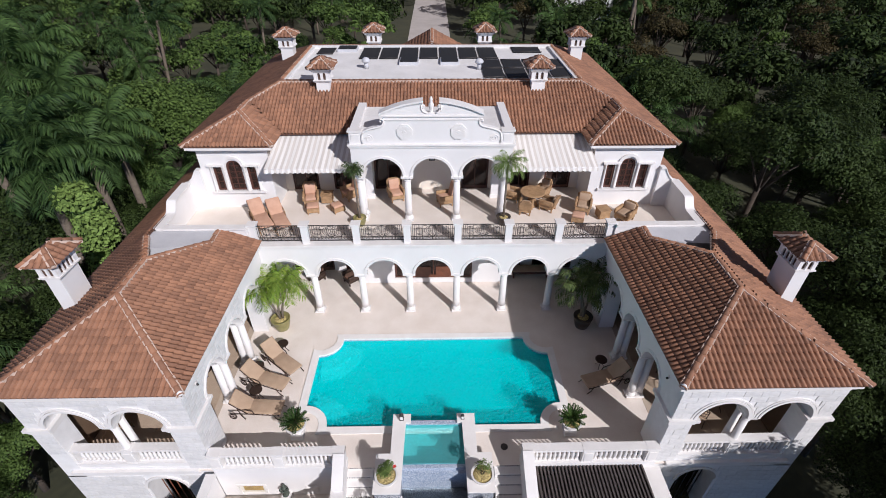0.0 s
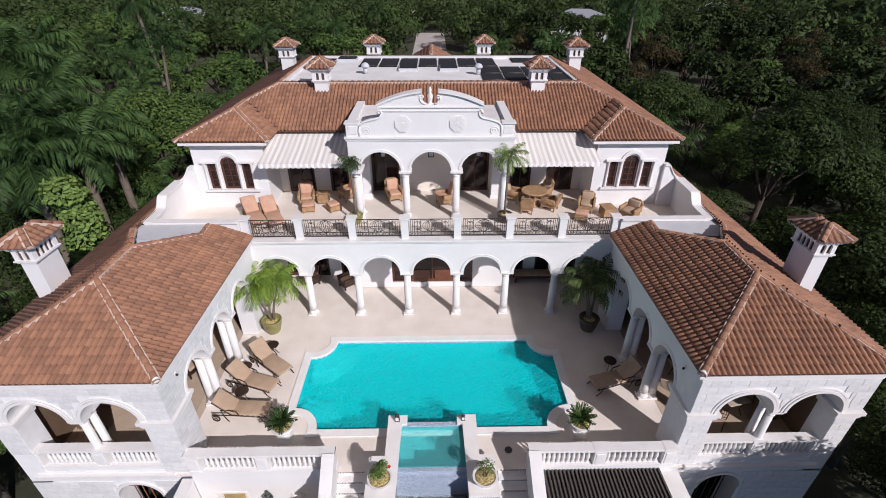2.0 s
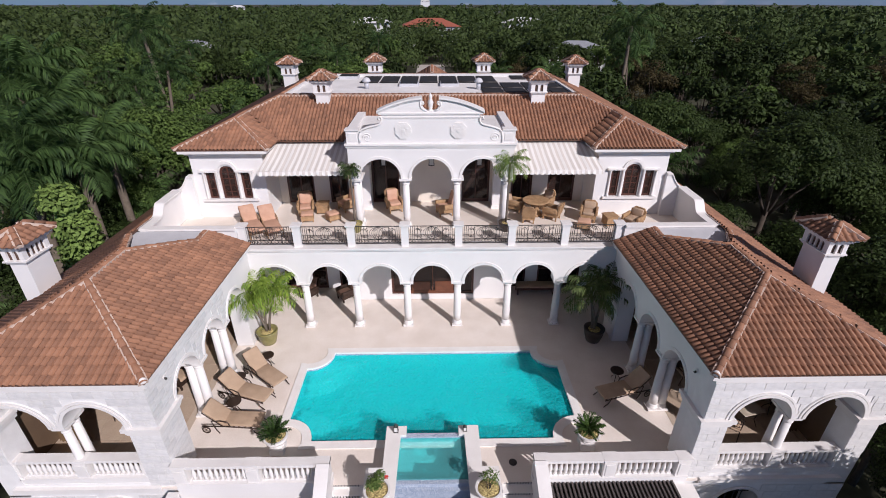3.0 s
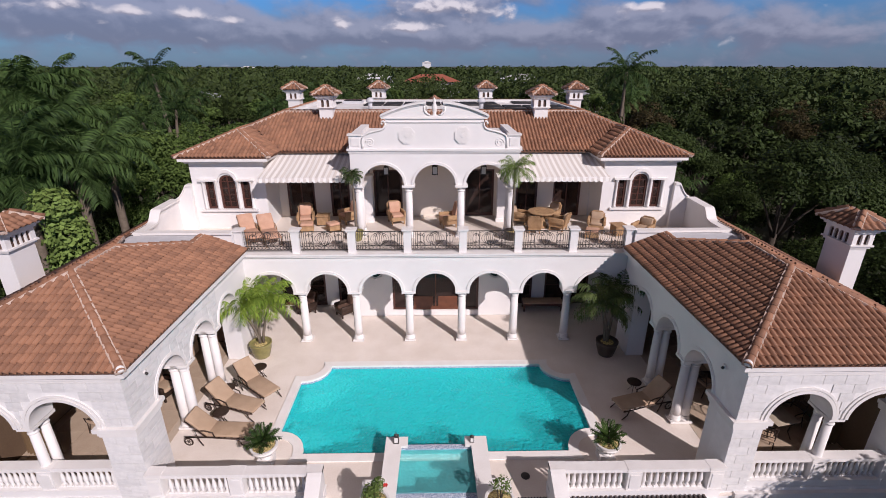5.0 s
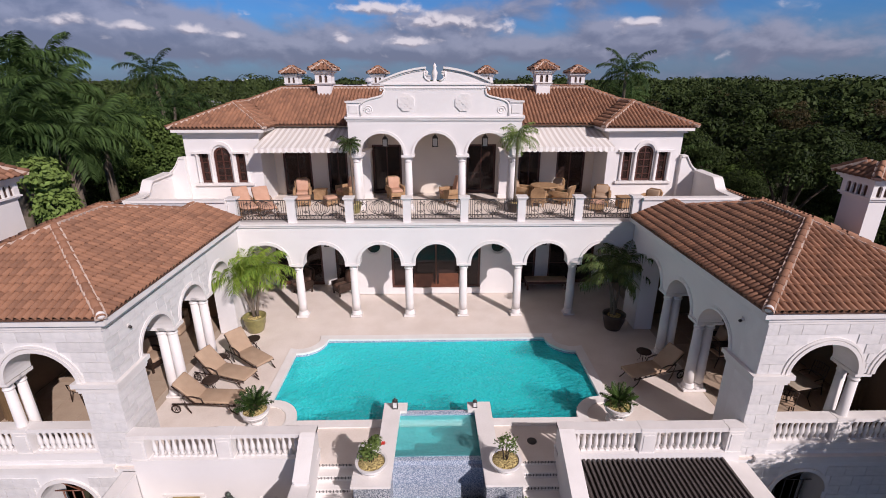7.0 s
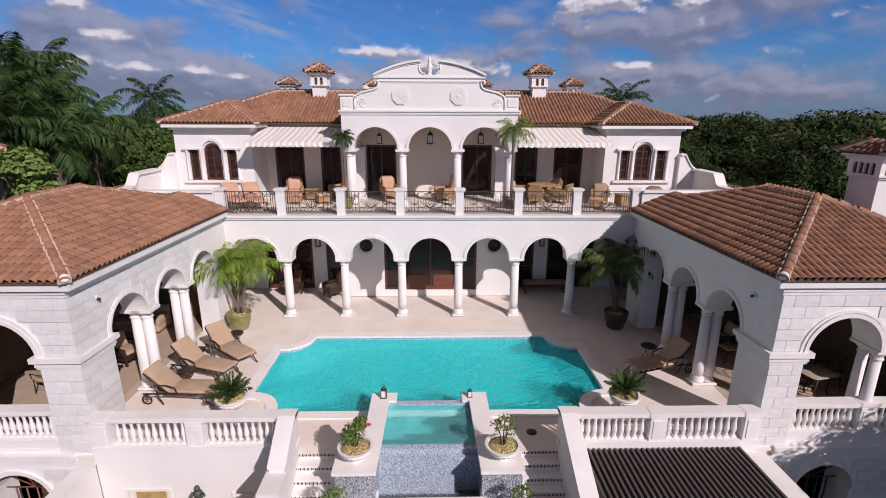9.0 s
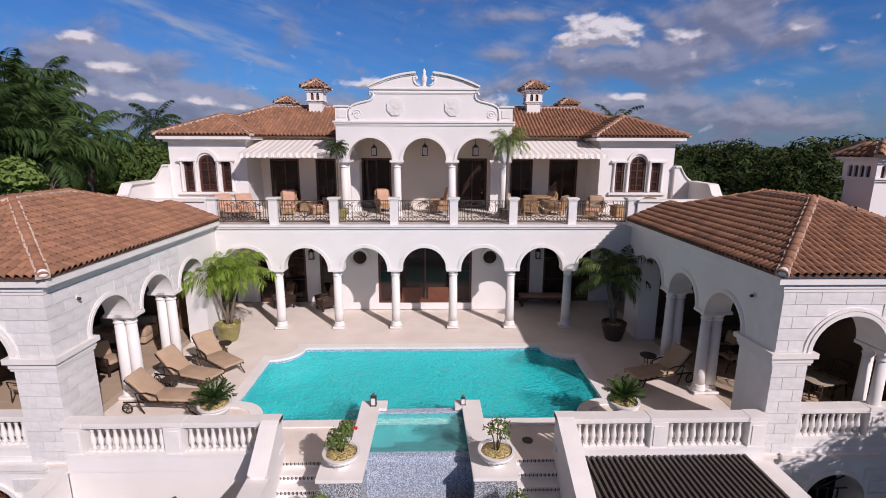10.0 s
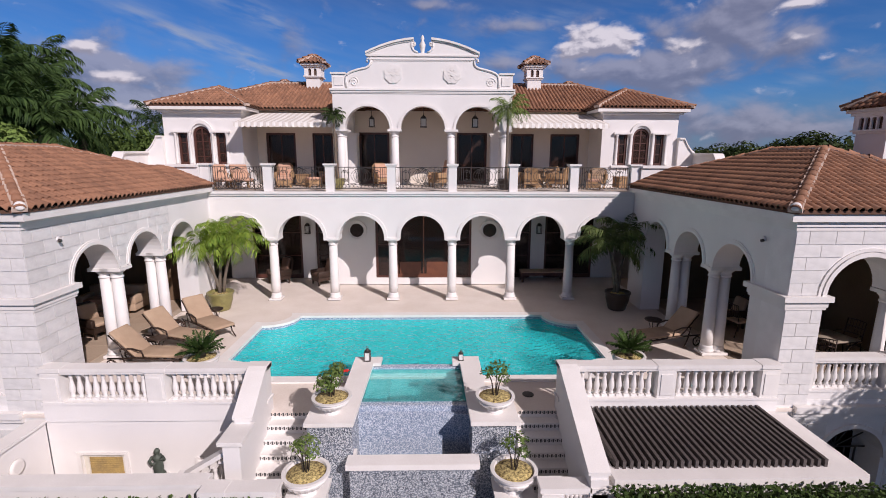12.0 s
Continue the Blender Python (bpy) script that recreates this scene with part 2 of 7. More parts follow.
POOL_PLASTER = material("turquoise pool plaster", (0.04, 0.60, 0.58), 0.7, dark=(0.012, 0.40, 0.42), scale=5.0, fine=14, bump=0.0, spread=0.4)
STEP_PLASTER = material("pale step plaster", (0.30, 0.70, 0.68), 0.7, dark=(0.16, 0.55, 0.55), scale=5.0, fine=14, bump=0.0, spread=0.4)
SPA_PLASTER = material("pale spa plaster", (0.13, 0.56, 0.54), 0.7, dark=(0.09, 0.42, 0.42), scale=1.2, fine=10, bump=0.0)
VERDIGRIS = material("verdigris bronze", (0.10, 0.125, 0.10), 0.6, metal=0.4, dark=(0.05, 0.06, 0.05), scale=8, fine=40)
GROUND = material("garden ground", (0.065, 0.062, 0.03), 0.95, dark=(0.025, 0.028, 0.014), scale=0.25, fine=3, bump=0.3)
DRIVE = material("pale driveway", (0.50, 0.45, 0.42), 0.9, dark=(0.38, 0.34, 0.31), scale=0.4, fine=10)
# plaster inside the wings; its dark brown carries the interior's shade
ROOM = material("shade-browned plaster", (0.18, 0.115, 0.065), 0.9, dark=(0.115, 0.07, 0.04), scale=1, fine=30)
# dark brown that stands for the lack of light in rooms and flues
INTERIOR = material("dimness-coloured interior", (0.12, 0.07, 0.052), 0.9, dark=(0.07, 0.04, 0.03), scale=1, fine=20)
LAMPGLASS = material("frosted lamp glass", (0.75, 0.75, 0.72), 0.3, dark=(0.65, 0.65, 0.62))
FAR_WHITE = material("far white wall", (0.72, 0.72, 0.72), 0.8)
FAR_ROOF = material("far grey roof", (0.30, 0.31, 0.34), 0.8)
FAR_RED = material("far red roof", (0.34, 0.10, 0.06), 0.8)


def mosaic(name, low, mid, high):
    m = bpy.data.materials.new(name)
    m.use_nodes = True
    n, l = m.node_tree.nodes, m.node_tree.links
    b = n["Principled BSDF"]
    tc = n.new("ShaderNodeTexCoord")
    v = n.new("ShaderNodeTexVoronoi")
    v.distance = "CHEBYCHEV"
    v.inputs["Scale"].default_value, v.inputs["Randomness"].default_value = 62, 0.12
    l.new(tc.outputs["Object"], v.inputs["Vector"])
    sep = n.new("ShaderNodeSeparateColor")
    l.new(v.outputs["Color"], sep.inputs[0])
    r = n.new("ShaderNodeValToRGB")
    r.color_ramp.elements[0].color, r.color_ramp.elements[1].color = (*low, 1), (*high, 1)
    e = r.color_ramp.elements.new(0.45)
    e.color = (*mid, 1)
    l.new(sep.outputs[0], r.inputs[0])
    l.new(r.outputs[0], b.inputs["Base Color"])
    b.inputs["Roughness"].default_value = 0.25
    return m


MOSAIC = mosaic("blue glass mosaic", (0.14, 0.19, 0.28), (0.30, 0.37, 0.47), (0.70, 0.74, 0.80))
MOSAIC_GREY = mosaic("grey glass mosaic", (0.035, 0.045, 0.06), (0.20, 0.23, 0.27), (0.66, 0.68, 0.70))


def water(name, colour, ripple, clear):
    """Rippled water; clear is the part that lets light through, the rest is scattered in the water itself."""
    m = bpy.data.materials.new(name)
    m.use_nodes = True
    n, l = m.node_tree.nodes, m.node_tree.links
    b = n["Principled BSDF"]
    b.inputs["Base Color"].default_value = (*colour, 1)
    b.inputs["Roughness"].default_value, b.inputs["IOR"].default_value = 0.02, 1.33
    b.inputs["Transmission Weight"].default_value = clear
    tc = n.new("ShaderNodeTexCoord")
    w = n.new("ShaderNodeTexNoise")
    w.inputs["Scale"].default_value, w.inputs["Detail"].default_value = 3.2, 2
    v = n.new("ShaderNodeTexVoronoi")
    v.feature = "SMOOTH_F1"
    v.inputs["Scale"].default_value, v.inputs["Smoothness"].default_value = 9.0, 0.20
    l.new(tc.outputs["Object"], w.inputs["Vector"])
    l.new(tc.outputs["Object"], v.inputs["Vector"])
    a = n.new("ShaderNodeMath")
    a.operation = "MULTIPLY_ADD"
    a.inputs[1].default_value = 0.40
    l.new(v.outputs["Distance"], a.inputs[0])
    l.new(w.outputs["Fac"], a.inputs[2])
    bu = n.new("ShaderNodeBump")
    bu.inputs["Strength"].default_value, bu.inputs["Distance"].default_value = ripple, 0.12
    l.new(a.outputs[0], bu.inputs["Height"])
    l.new(bu.outputs[0], b.inputs["Normal"])
    return m


WATER = water("pool water", (0.015, 0.64, 0.68), 0.62, 0.5)
SPA_WATER = water("spa water", (0.17, 0.60, 0.62), 0.10, 0.65)
BASIN_WATER = water("basin water", (0.55, 0.62, 0.66), 0.15, 0.9)


def glazing():
    m = bpy.data.materials.new("window glass")
    m.use_nodes = True
    b = m.node_tree.nodes["Principled BSDF"]
    b.inputs["Base Color"].default_value = (0.05, 0.03, 0.025, 1)
    b.inputs["Roughness"].default_value = 0.04
    b.inputs["Transmission Weight"].default_value = 0.35
    b.inputs["Specular IOR Level"].default_value = 0.22
    return m


GLASS = glazing()


def stripes():
    m = bpy.data.materials.new("striped awning canvas")
    m.use_nodes = True
    n, l = m.node_tree.nodes, m.node_tree.links
    b = n["Principled BSDF"]
    tc = n.new("ShaderNodeTexCoord")
    w = n.new("ShaderNodeTexWave")
    w.bands_direction = "X"
    w.inputs["Scale"].default_value = 1.3
    w.inputs["Distortion"].default_value = 0.0
    l.new(tc.outputs["Object"], w.inputs["Vector"])
    r = n.new("ShaderNodeValToRGB")
    r.color_ramp.interpolation = "CONSTANT"
    r.color_ramp.elements[0].color, r.color_ramp.elements[1].color = (0.80, 0.77, 0.73, 1), (0.64, 0.59, 0.54, 1)
    r.color_ramp.elements[1].position = 0.5
    l.new(w.outputs["Fac"], r.inputs[0])
    l.new(r.outputs[0], b.inputs["Base Color"])
    b.inputs["Roughness"].default_value = 0.9
    return m


AWNING = stripes()


def foliage(name, light, dark, trans=0.25):
    m = bpy.data.materials.new(name)
    m.use_nodes = True
    n, l = m.node_tree.nodes, m.node_tree.links
    b = n["Principled BSDF"]
    b.inputs["Roughness"].default_value = 0.6
    b.inputs["Specular IOR Level"].default_value = 0.12
    g = n.new("ShaderNodeNewGeometry")
    o = n.new("ShaderNodeObjectInfo")
    a = n.new("ShaderNodeMath")
    a.operation = "MULTIPLY_ADD"
    a.inputs[1].default_value = 0.6
    l.new(g.outputs["Random Per Island"], a.inputs[0])
    a2 = n.new("ShaderNodeMath")
    a2.operation = "MULTIPLY"
    a2.inputs[1].default_value = 0.4
    l.new(o.outputs["Random"], a2.inputs[0])
    l.new(a2.outputs[0], a.inputs[2])
    r = n.new("ShaderNodeValToRGB")
    r.color_ramp.elements[0].color, r.color_ramp.elements[1].color = (*dark, 1), (*light, 1)
    l.new(a.outputs[0], r.inputs[0])
    l.new(r.outputs[0], b.inputs["Base Color"])
    tr = n.new("ShaderNodeBsdfTranslucent")
    l.new(r.outputs[0], tr.inputs[0])
    mx = n.new("ShaderNodeMixShader")
    mx.inputs[0].default_value = trans
    l.new(b.outputs[0], mx.inputs[1])
    l.new(tr.outputs[0], mx.inputs[2])
    l.new(mx.outputs[0], n["Material Output"].inputs[0])
    return m


LEAF = foliage("broad leaves", (0.135, 0.205, 0.05), (0.012, 0.030, 0.008), 0.2)
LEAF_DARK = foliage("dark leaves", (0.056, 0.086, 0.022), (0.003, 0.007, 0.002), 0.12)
LEAF_BROWN = foliage("dry olive leaves", (0.105, 0.085, 0.035), (0.012, 0.009, 0.004), 0.15)
FAR_LEAF = foliage("far leaves", (0.072, 0.104, 0.030), (0.008, 0.016, 0.006), 0.15)
FROND = foliage("palm fronds", (0.095, 0.16, 0.045), (0.006, 0.020, 0.007), 0.15)
FRESH = foliage("fresh palm fronds", (0.42, 0.52, 0.09), (0.09, 0.20, 0.03), 0.4)
SAGO = foliage("sago fronds", (0.065, 0.115, 0.025), (0.012, 0.03, 0.008), 0.1)
POTTED = foliage("potted shrub leaves", (0.24, 0.33, 0.09), (0.04, 0.08, 0.02), 0.3)
SHRUB = foliage("shrub leaves", (0.12, 0.16, 0.05), (0.03, 0.055, 0.018), 0.2)
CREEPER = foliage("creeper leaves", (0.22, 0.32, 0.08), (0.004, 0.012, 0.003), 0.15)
PETAL = material("red petals", (0.65, 0.03, 0.02), 0.6)


# ---------------------------------------------------------------- mesh helpers
def box(bm, x0, y0, z0, x1, y1, z1):
    v = [bm.verts.new(p) for p in ((x0, y0, z0), (x1, y0, z0), (x1, y1, z0), (x0, y1, z0), (x0, y0, z1), (x1, y0, z1), (x1, y1, z1), (x0, y1, z1))]
    for f in ((3, 2, 1, 0), (4, 5, 6, 7), (0, 1, 5, 4), (1, 2, 6, 5), (2, 3, 7, 6), (3, 0, 4, 7)):
        bm.faces.new([v[i] for i in f])
    return v


def lathe(bm, profile, seg=16, at=(0, 0, 0)):
    rings = []
    for r, z in profile:
        rings.append([bm.verts.new((at[0] + r * math.cos(2 * math.pi * i / seg), at[1] + r * math.sin(2 * math.pi * i / seg), at[2] + z)) for i in range(seg)])
    for a, b in zip(rings, rings[1:]):
        for i in range(seg):
            f = bm.faces.new((a[i], a[(i + 1) % seg], b[(i + 1) % seg], b[i]))
            f.smooth = True
    bm.faces.new(list(reversed(rings[0])))
    bm.faces.new(rings[-1])


def tube(bm, pts, r, seg=6):
    """A round bar along points; r may be a list."""
    pts = [Vector(p) for p in pts]
    rings = []
    for i, p in enumerate(pts):
        d = (pts[min(i + 1, len(pts) - 1)] - pts[max(i - 1, 0)]).normalized()
        a = d.orthogonal().normalized() if abs(d.z) > 0.95 else d.cross(Vector((0, 0, 1))).normalized()
        b = d.cross(a)
        rr = r[i] if isinstance(r, (list, tuple)) else r
        rings.append([bm.verts.new(p + rr * (math.cos(2 * math.pi * k / seg) * a + math.sin(2 * math.pi * k / seg) * b)) for k in range(seg)])
    for a, b in zip(rings, rings[1:]):
        for k in range(seg):
            f = bm.faces.new((a[k], a[(k + 1) % seg], b[(k + 1) % seg], b[k]))
            f.smooth = True
    bm.faces.new(rings[0])
    bm.faces.new(rings[-1])


def prism(bm, pts, f, d0, d1):
    """A flat outline (u, z), thick from d0 to d1, laid by f(u, d, z)."""
    a = [bm.verts.new(f(u, d0, z)) for u, z in pts]
    b = [bm.verts.new(f(u, d1, z)) for u, z in pts]
    bm.faces.new(a)
    bm.faces.new(list(reversed(b)))
    for i in range(len(pts)):
        j = (i + 1) % len(pts)
        bm.faces.new((a[j], a[i], b[i], b[j]))


def facing_y(u, d, z):
    return (u, d, z)


def facing_x(u, d, z):
    return (d, u, z)


def fbox(bm, f, u0, d0, z0, u1, d1, z1):
    prism(bm, [(u0, z0), (u1, z0), (u1, z1), (u0, z1)], f, d0, d1)


def arch_bay(bm, f, u0, u1, c, r, zs, zt, d0, d1, n=20):
    """Wall above the springing of one arch, between u0 and u1."""
    arc = [(c - r * math.cos(math.pi * i / n), zs + r * math.sin(math.pi * i / n)) for i in range(n + 1)]
    left = [(u0, zs)] if c - r > u0 + 1e-4 else []
    right = [(u1, zs)] if u1 > c + r + 1e-4 else []
    prism(bm, left + arc + right + [(u1, zt), (u0, zt)], f, d0, d1)


def arch_ring(bm, f, c, r0, r1, zs, d0, d1, n=20):
    angles = [math.pi * i / n for i in range(n + 1)]
    prism(bm, [(c - r0 * math.cos(a), zs + r0 * math.sin(a)) for a in angles] + [(c - r1 * math.cos(a), zs + r1 * math.sin(a)) for a in reversed(angles)], f, d0, d1)


def mesh_of(name, bm, mat, weld=True):
    if weld:
        bmesh.ops.remove_doubles(bm, verts=bm.verts[:], dist=0.0004)
    bmesh.ops.recalc_face_normals(bm, faces=bm.faces[:])
    if len(bm.faces) == 1:
        bm.faces.ensure_lookup_table()
        if bm.faces[0].normal.z < 0:
            bmesh.ops.reverse_faces(bm, faces=bm.faces[:])
    me = bpy.data.meshes.new(name)
    bm.to_mesh(me)
    bm.free()
    for m in (mat if isinstance(mat, (list, tuple)) else [mat]):
        me.materials.append(m)
    return me


def part(name, bm, mat, parent=None, label="", weld=False):
    ob = new(name, mesh_of(name, bm, mat, weld))
    if parent:
        ob.parent = parent
    if label:
        ob["label"] = label
    return ob


def thing(name, label, category, group="", kind=""):
    return tagged(new(name), label, category, group, kind)


def structure(name, bm, mat, label, category, weld=False):
    return tagged(part(name, bm, mat, None, "", weld), label, category, "", "structure")


def piece(name, me, parent, m):
    """An object of its own on a shared mesh."""
    ob = new(name, me)
    ob.parent = parent
    ob.matrix_basis = m
    return ob


def scaled(x0, y0, z0, x1, y1, z1):
    return Matrix.LocRotScale(((x0 + x1) / 2, (y0 + y1) / 2, (z0 + z1) / 2), None, (x1 - x0, y1 - y0, z1 - z0))


def unit_block(mat):
    bm = bmesh.new()
    box(bm, -0.5, -0.5, -0.5, 0.5, 0.5, 0.5)
    return mesh_of("block", bm, mat)


# ---------------------------------------------------------------- plan, in metres
GROUND_Z = -3.6
PITCH = 2.19                       # spacing of the loggia columns
COLS = [(-2.5 + i) * PITCH for i in range(6)]
FACE = {-1: 7.60, 1: 7.68}          # court faces of the wings
FRONT = 9.25                       # front faces of the wings
WING_ARCHES = (11.10, 13.08, 15.06)
WING_PAIRS = (12.09, 14.07)
FRONT_ARCHES = (9.30, 11.38)
POOL_HX, POOL_Y0, POOL_Y1, SCALLOP = 5.0, 10.80, 15.26, 0.95

# ---------------------------------------------------------------- ground
bm = bmesh.new()
N = 60
gx = [-2500 + 5000 * i / N for i in range(N + 1)]
gy = [-600 + 4600 * i / N for i in range(N + 1)]
rows = [[bm.verts.new((x, y, GROUND_Z)) for x in gx] for y in gy]
for i in range(N):
    for j in range(N):
        bm.faces.new((rows[i][j], rows[i][j + 1], rows[i + 1][j + 1], rows[i + 1][j]))
structure("ground", bm, GROUND, "dark garden soil and leaf litter under dense planting", "ground")
bm = bmesh.new()
box(bm, -4.6, 44, GROUND_Z - 0.2, 3.2, 150, GROUND_Z + 0.03)
structure("driveway", bm, DRIVE, "pale concrete driveway behind the villa between trees", "driveway")


def scallop_outline(off, n=7):
    """The pool's outline, with a hollow quarter circle at each corner, grown by off."""
    hx, cy, hy = POOL_HX, (POOL_Y0 + POOL_Y1) / 2, (POOL_Y1 - POOL_Y0) / 2
    r = SCALLOP - off
    e = math.sqrt(max(r * r - off * off, 0.01))
    a0 = math.asin(min(off / r, 0.95))
    pts = []
    for sx, sy in ((1, 1), (-1, 1), (-1, -1), (1, -1)):
        arc = []
        for k in range(n + 1):
            a = -a0 + (math.pi / 2 + 2 * a0) * k / n
            arc.append((sx * (hx - r * math.sin(a)), cy + sy * (hy - r * math.cos(a))))
        # k=0 lies on the long outer side x, k=n on the side y
        arc = [(sx * (hx - r * math.sin(-a0 + (math.pi / 2 + 2 * a0) * k / n)), cy + sy * (hy - r * math.cos(-a0 + (math.pi / 2 + 2 * a0) * k / n))) for k in range(n + 1)]
        pts += arc if sx * sy > 0 else arc[::-1]
    return pts


def fill_with_hole(bm, outer, inner, z):
    a = [bm.verts.new((x, y, z)) for x, y in outer]
    b = [bm.verts.new((x, y, z)) for x, y in inner]
    es = [bm.edges.new((v[i], v[(i + 1) % len(v)])) for v in (a, b) for i in range(len(v))]
    bmesh.ops.triangle_fill(bm, use_beauty=True, use_dissolve=False, edges=es, normal=(0, 0, 1))
    return a, b


# deck round the pool
bm = bmesh.new()
outer = [(-8.4, 9.2), (-1.3, 9.2), (-1.3, 10.45), (1.3, 10.45), (1.3, 9.2), (8.4, 9.2), (8.4, 20.4), (-8.4, 20.4)]
a, b = fill_with_hole(bm, outer, scallop_outline(0.05), -0.03)
down = [bm.verts.new((v.co.x, v.co.y, -0.10)) for v in a]
for i in range(len(a)):
    j = (i + 1) % len(a)
    bm.faces.new((a[i], a[j], down[j], down[i]))
deck = structure("floor", bm, FLOOR, "beige travertine pool deck round a turquoise pool", "floor")

# coping ring
bm = bmesh.new()
o0, o1 = scallop_outline(0.0), scallop_outline(0.30)
top0 = [bm.verts.new((x, y, 0.008)) for x, y in o0]
top1 = [bm.verts.new((x, y, 0.008)) for x, y in o1]
lo0 = [bm.verts.new((x, y, -0.07)) for x, y in o0]
lo1 = [bm.verts.new((x, y, -0.07)) for x, y in o1]
n = len(o0)
for i in range(n):
    j = (i + 1) % n
    for q in ((top0[i], top0[j], top1[j], top1[i]), (top0[j], top0[i], lo0[i], lo0[j]), (top1[i], top1[j], lo1[j], lo1[i])):
        bm.faces.new(q)
structure("trim", bm, COPING, "pale stone coping round the pool", "pool coping")

# basin
bm = bmesh.new()
o = scallop_outline(0.06)
va = [bm.verts.new((x, y, -0.06)) for x, y in o]
vb = [bm.verts.new((x * 0.98, (y - 13) * 0.98 + 13, -0.95)) for x, y in o]
for i in range(len(o)):
    j = (i + 1) % len(o)
    bm.faces.new((va[i], va[j], vb[j], vb[i]))
bm.faces.new(vb)
pool = structure("pool_basin", bm, POOL_PLASTER, "turquoise plastered swimming pool basin with hollow corners", "swimming pool")
bm = bmesh.new()
o = scallop_outline(0.03)
va = [bm.verts.new((x, y, -0.05)) for x, y in o]
vb = [bm.verts.new((x, y, -0.26)) for x, y in o]
for i in range(len(o)):
    j = (i + 1) % len(o)
    bm.faces.new((va[i], va[j], vb[j], vb[i]))
part("waterline_tile", bm, MOSAIC, pool, "band of blue mosaic tile")
for y, sg in ((POOL_Y0, 1), (POOL_Y1, -1)):
    for k, r in enumerate((1.85, 1.45)):
        bm = bmesh.new()
        arc = [math.pi / 2 * (0.04 + 0.92 * q / 14) for q in range(15)]
        ring = [(r * math.cos(a), r * math.sin(a)) for a in arc] + [(0.93 * math.cos(a), 0.93 * math.sin(a)) for a in reversed(arc)]
        prism(bm, ring, lambda u, d, v: (u - POOL_HX, y + sg * v, d), -0.93, -0.72 + 0.24 * k)
        part("step", bm, STEP_PLASTER, pool, "pale curved entry step in the pool's corner")
bm = bmesh.new()
bm.faces.new([bm.verts.new((x, y, -0.15)) for x, y in scallop_outline(0.02)])
wat = structure("water", bm, WATER, "clear rippled turquoise pool water", "water")
wat.visible_shadow = False

# ---------------------------------------------------------------- columns
def column_kind(r, h, label):
    """A round column with moulded base and capital; h from floor to the arches' springing."""
    col = thing("column", label, "column", "round columns")
    bm = bmesh.new()
    lathe(bm, [(r * 1.24, 0.07), (r * 1.30, 0.10), (r * 1.24, 0.13), (r * 1.10, 0.16), (r * 1.15, 0.20), (r * 1.02, 0.26)], 18)
    base = part("base", bm, TRIM, col)
    bm = bmesh.new()
    box(bm, -r * 1.34, -r * 1.34, 0, r * 1.34, r * 1.34, 0.07)
    part("plinth", bm, TRIM, base)
    bm = bmesh.new()
    zs = h - 0.30
    lathe(bm, [(r * 1.02, 0.255), (r, 0.6), (r * 0.99, 0.9), (r * 0.88, zs)], 18)
    part("shaft", bm, TRIM, col)
    bm = bmesh.new()
    lathe(bm, [(r * 0.88, zs), (r * 1.05, zs + 0.02), (r * 1.05, zs + 0.05), (r * 0.90, zs + 0.06), (r * 0.95, zs + 0.12), (r * 1.42, zs + 0.19), (r * 1.46, zs + 0.22)], 18)
    capital = part("capital", bm, TRIM, col)
    bm = bmesh.new()
    box(bm, -r * 1.68, -r * 1.68, h - 0.085, r * 1.68, r * 1.68, h)
    part("abacus", bm, TRIM, capital)
    return col


def place_all(proto, poses):
    """The first pose takes the thing itself, the others take copies."""
    for m in poses[1:]:
        copy_thing(proto, m)
    proto.matrix_basis = poses[0]


lower = column_kind(0.168, 2.36, "white cast stone column with moulded base and capital")
spots = [pose(x, 17.22, 0) for x in COLS]
place_all(lower, spots)
paired = column_kind(0.150, 2.46, "white paired column between the wing's arches")
place_all(paired, [pose(s * (FACE[s] + o), y, 0) for s in (-1, 1) for y in WING_PAIRS for o in (0.20, 0.50)])
slim = column_kind(0.122, 2.46, "slim white paired column between the front arches of the wing")
place_all(slim, [pose(s * 10.34, FRONT + o, 0) for s in (-1, 1) for o in (0.20, 0.55)])
upper = column_kind(0.16, 2.3, "slender white column of the upper portico")
place_all(upper, [pose(x, y, 4.0) for x, y in ((-1.1, 19.1), (1.1, 19.1), (-3.2, 19.1), (3.2, 19.1), (-3.2, 19.55), (3.2, 19.55))])
for s in (-1, 1):
    pil = thing("pilaster", "square white pilaster against the portico's rear wall", "pilaster", "portico pilasters")
    bm = bmesh.new()
    box(bm, -0.19, -0.19, 0.16, 0.19, 0.19, 2.12)
    part("shaft", bm, STUCCO, pil)
    bm = bmesh.new()
    box(bm, -0.23, -0.23, 0, 0.23, 0.23, 0.16)
    part("base", bm, TRIM, pil)
    bm = bmesh.new()
    box(bm, -0.22, -0.22, 2.12, 0.22, 0.22, 2.17)
    box(bm, -0.25, -0.25, 2.17, 0.25, 0.25, 2.25)
    part("capital", bm, TRIM, pil)
    pil.matrix_basis = pose(s * 3.1, 21.25, 4.0)

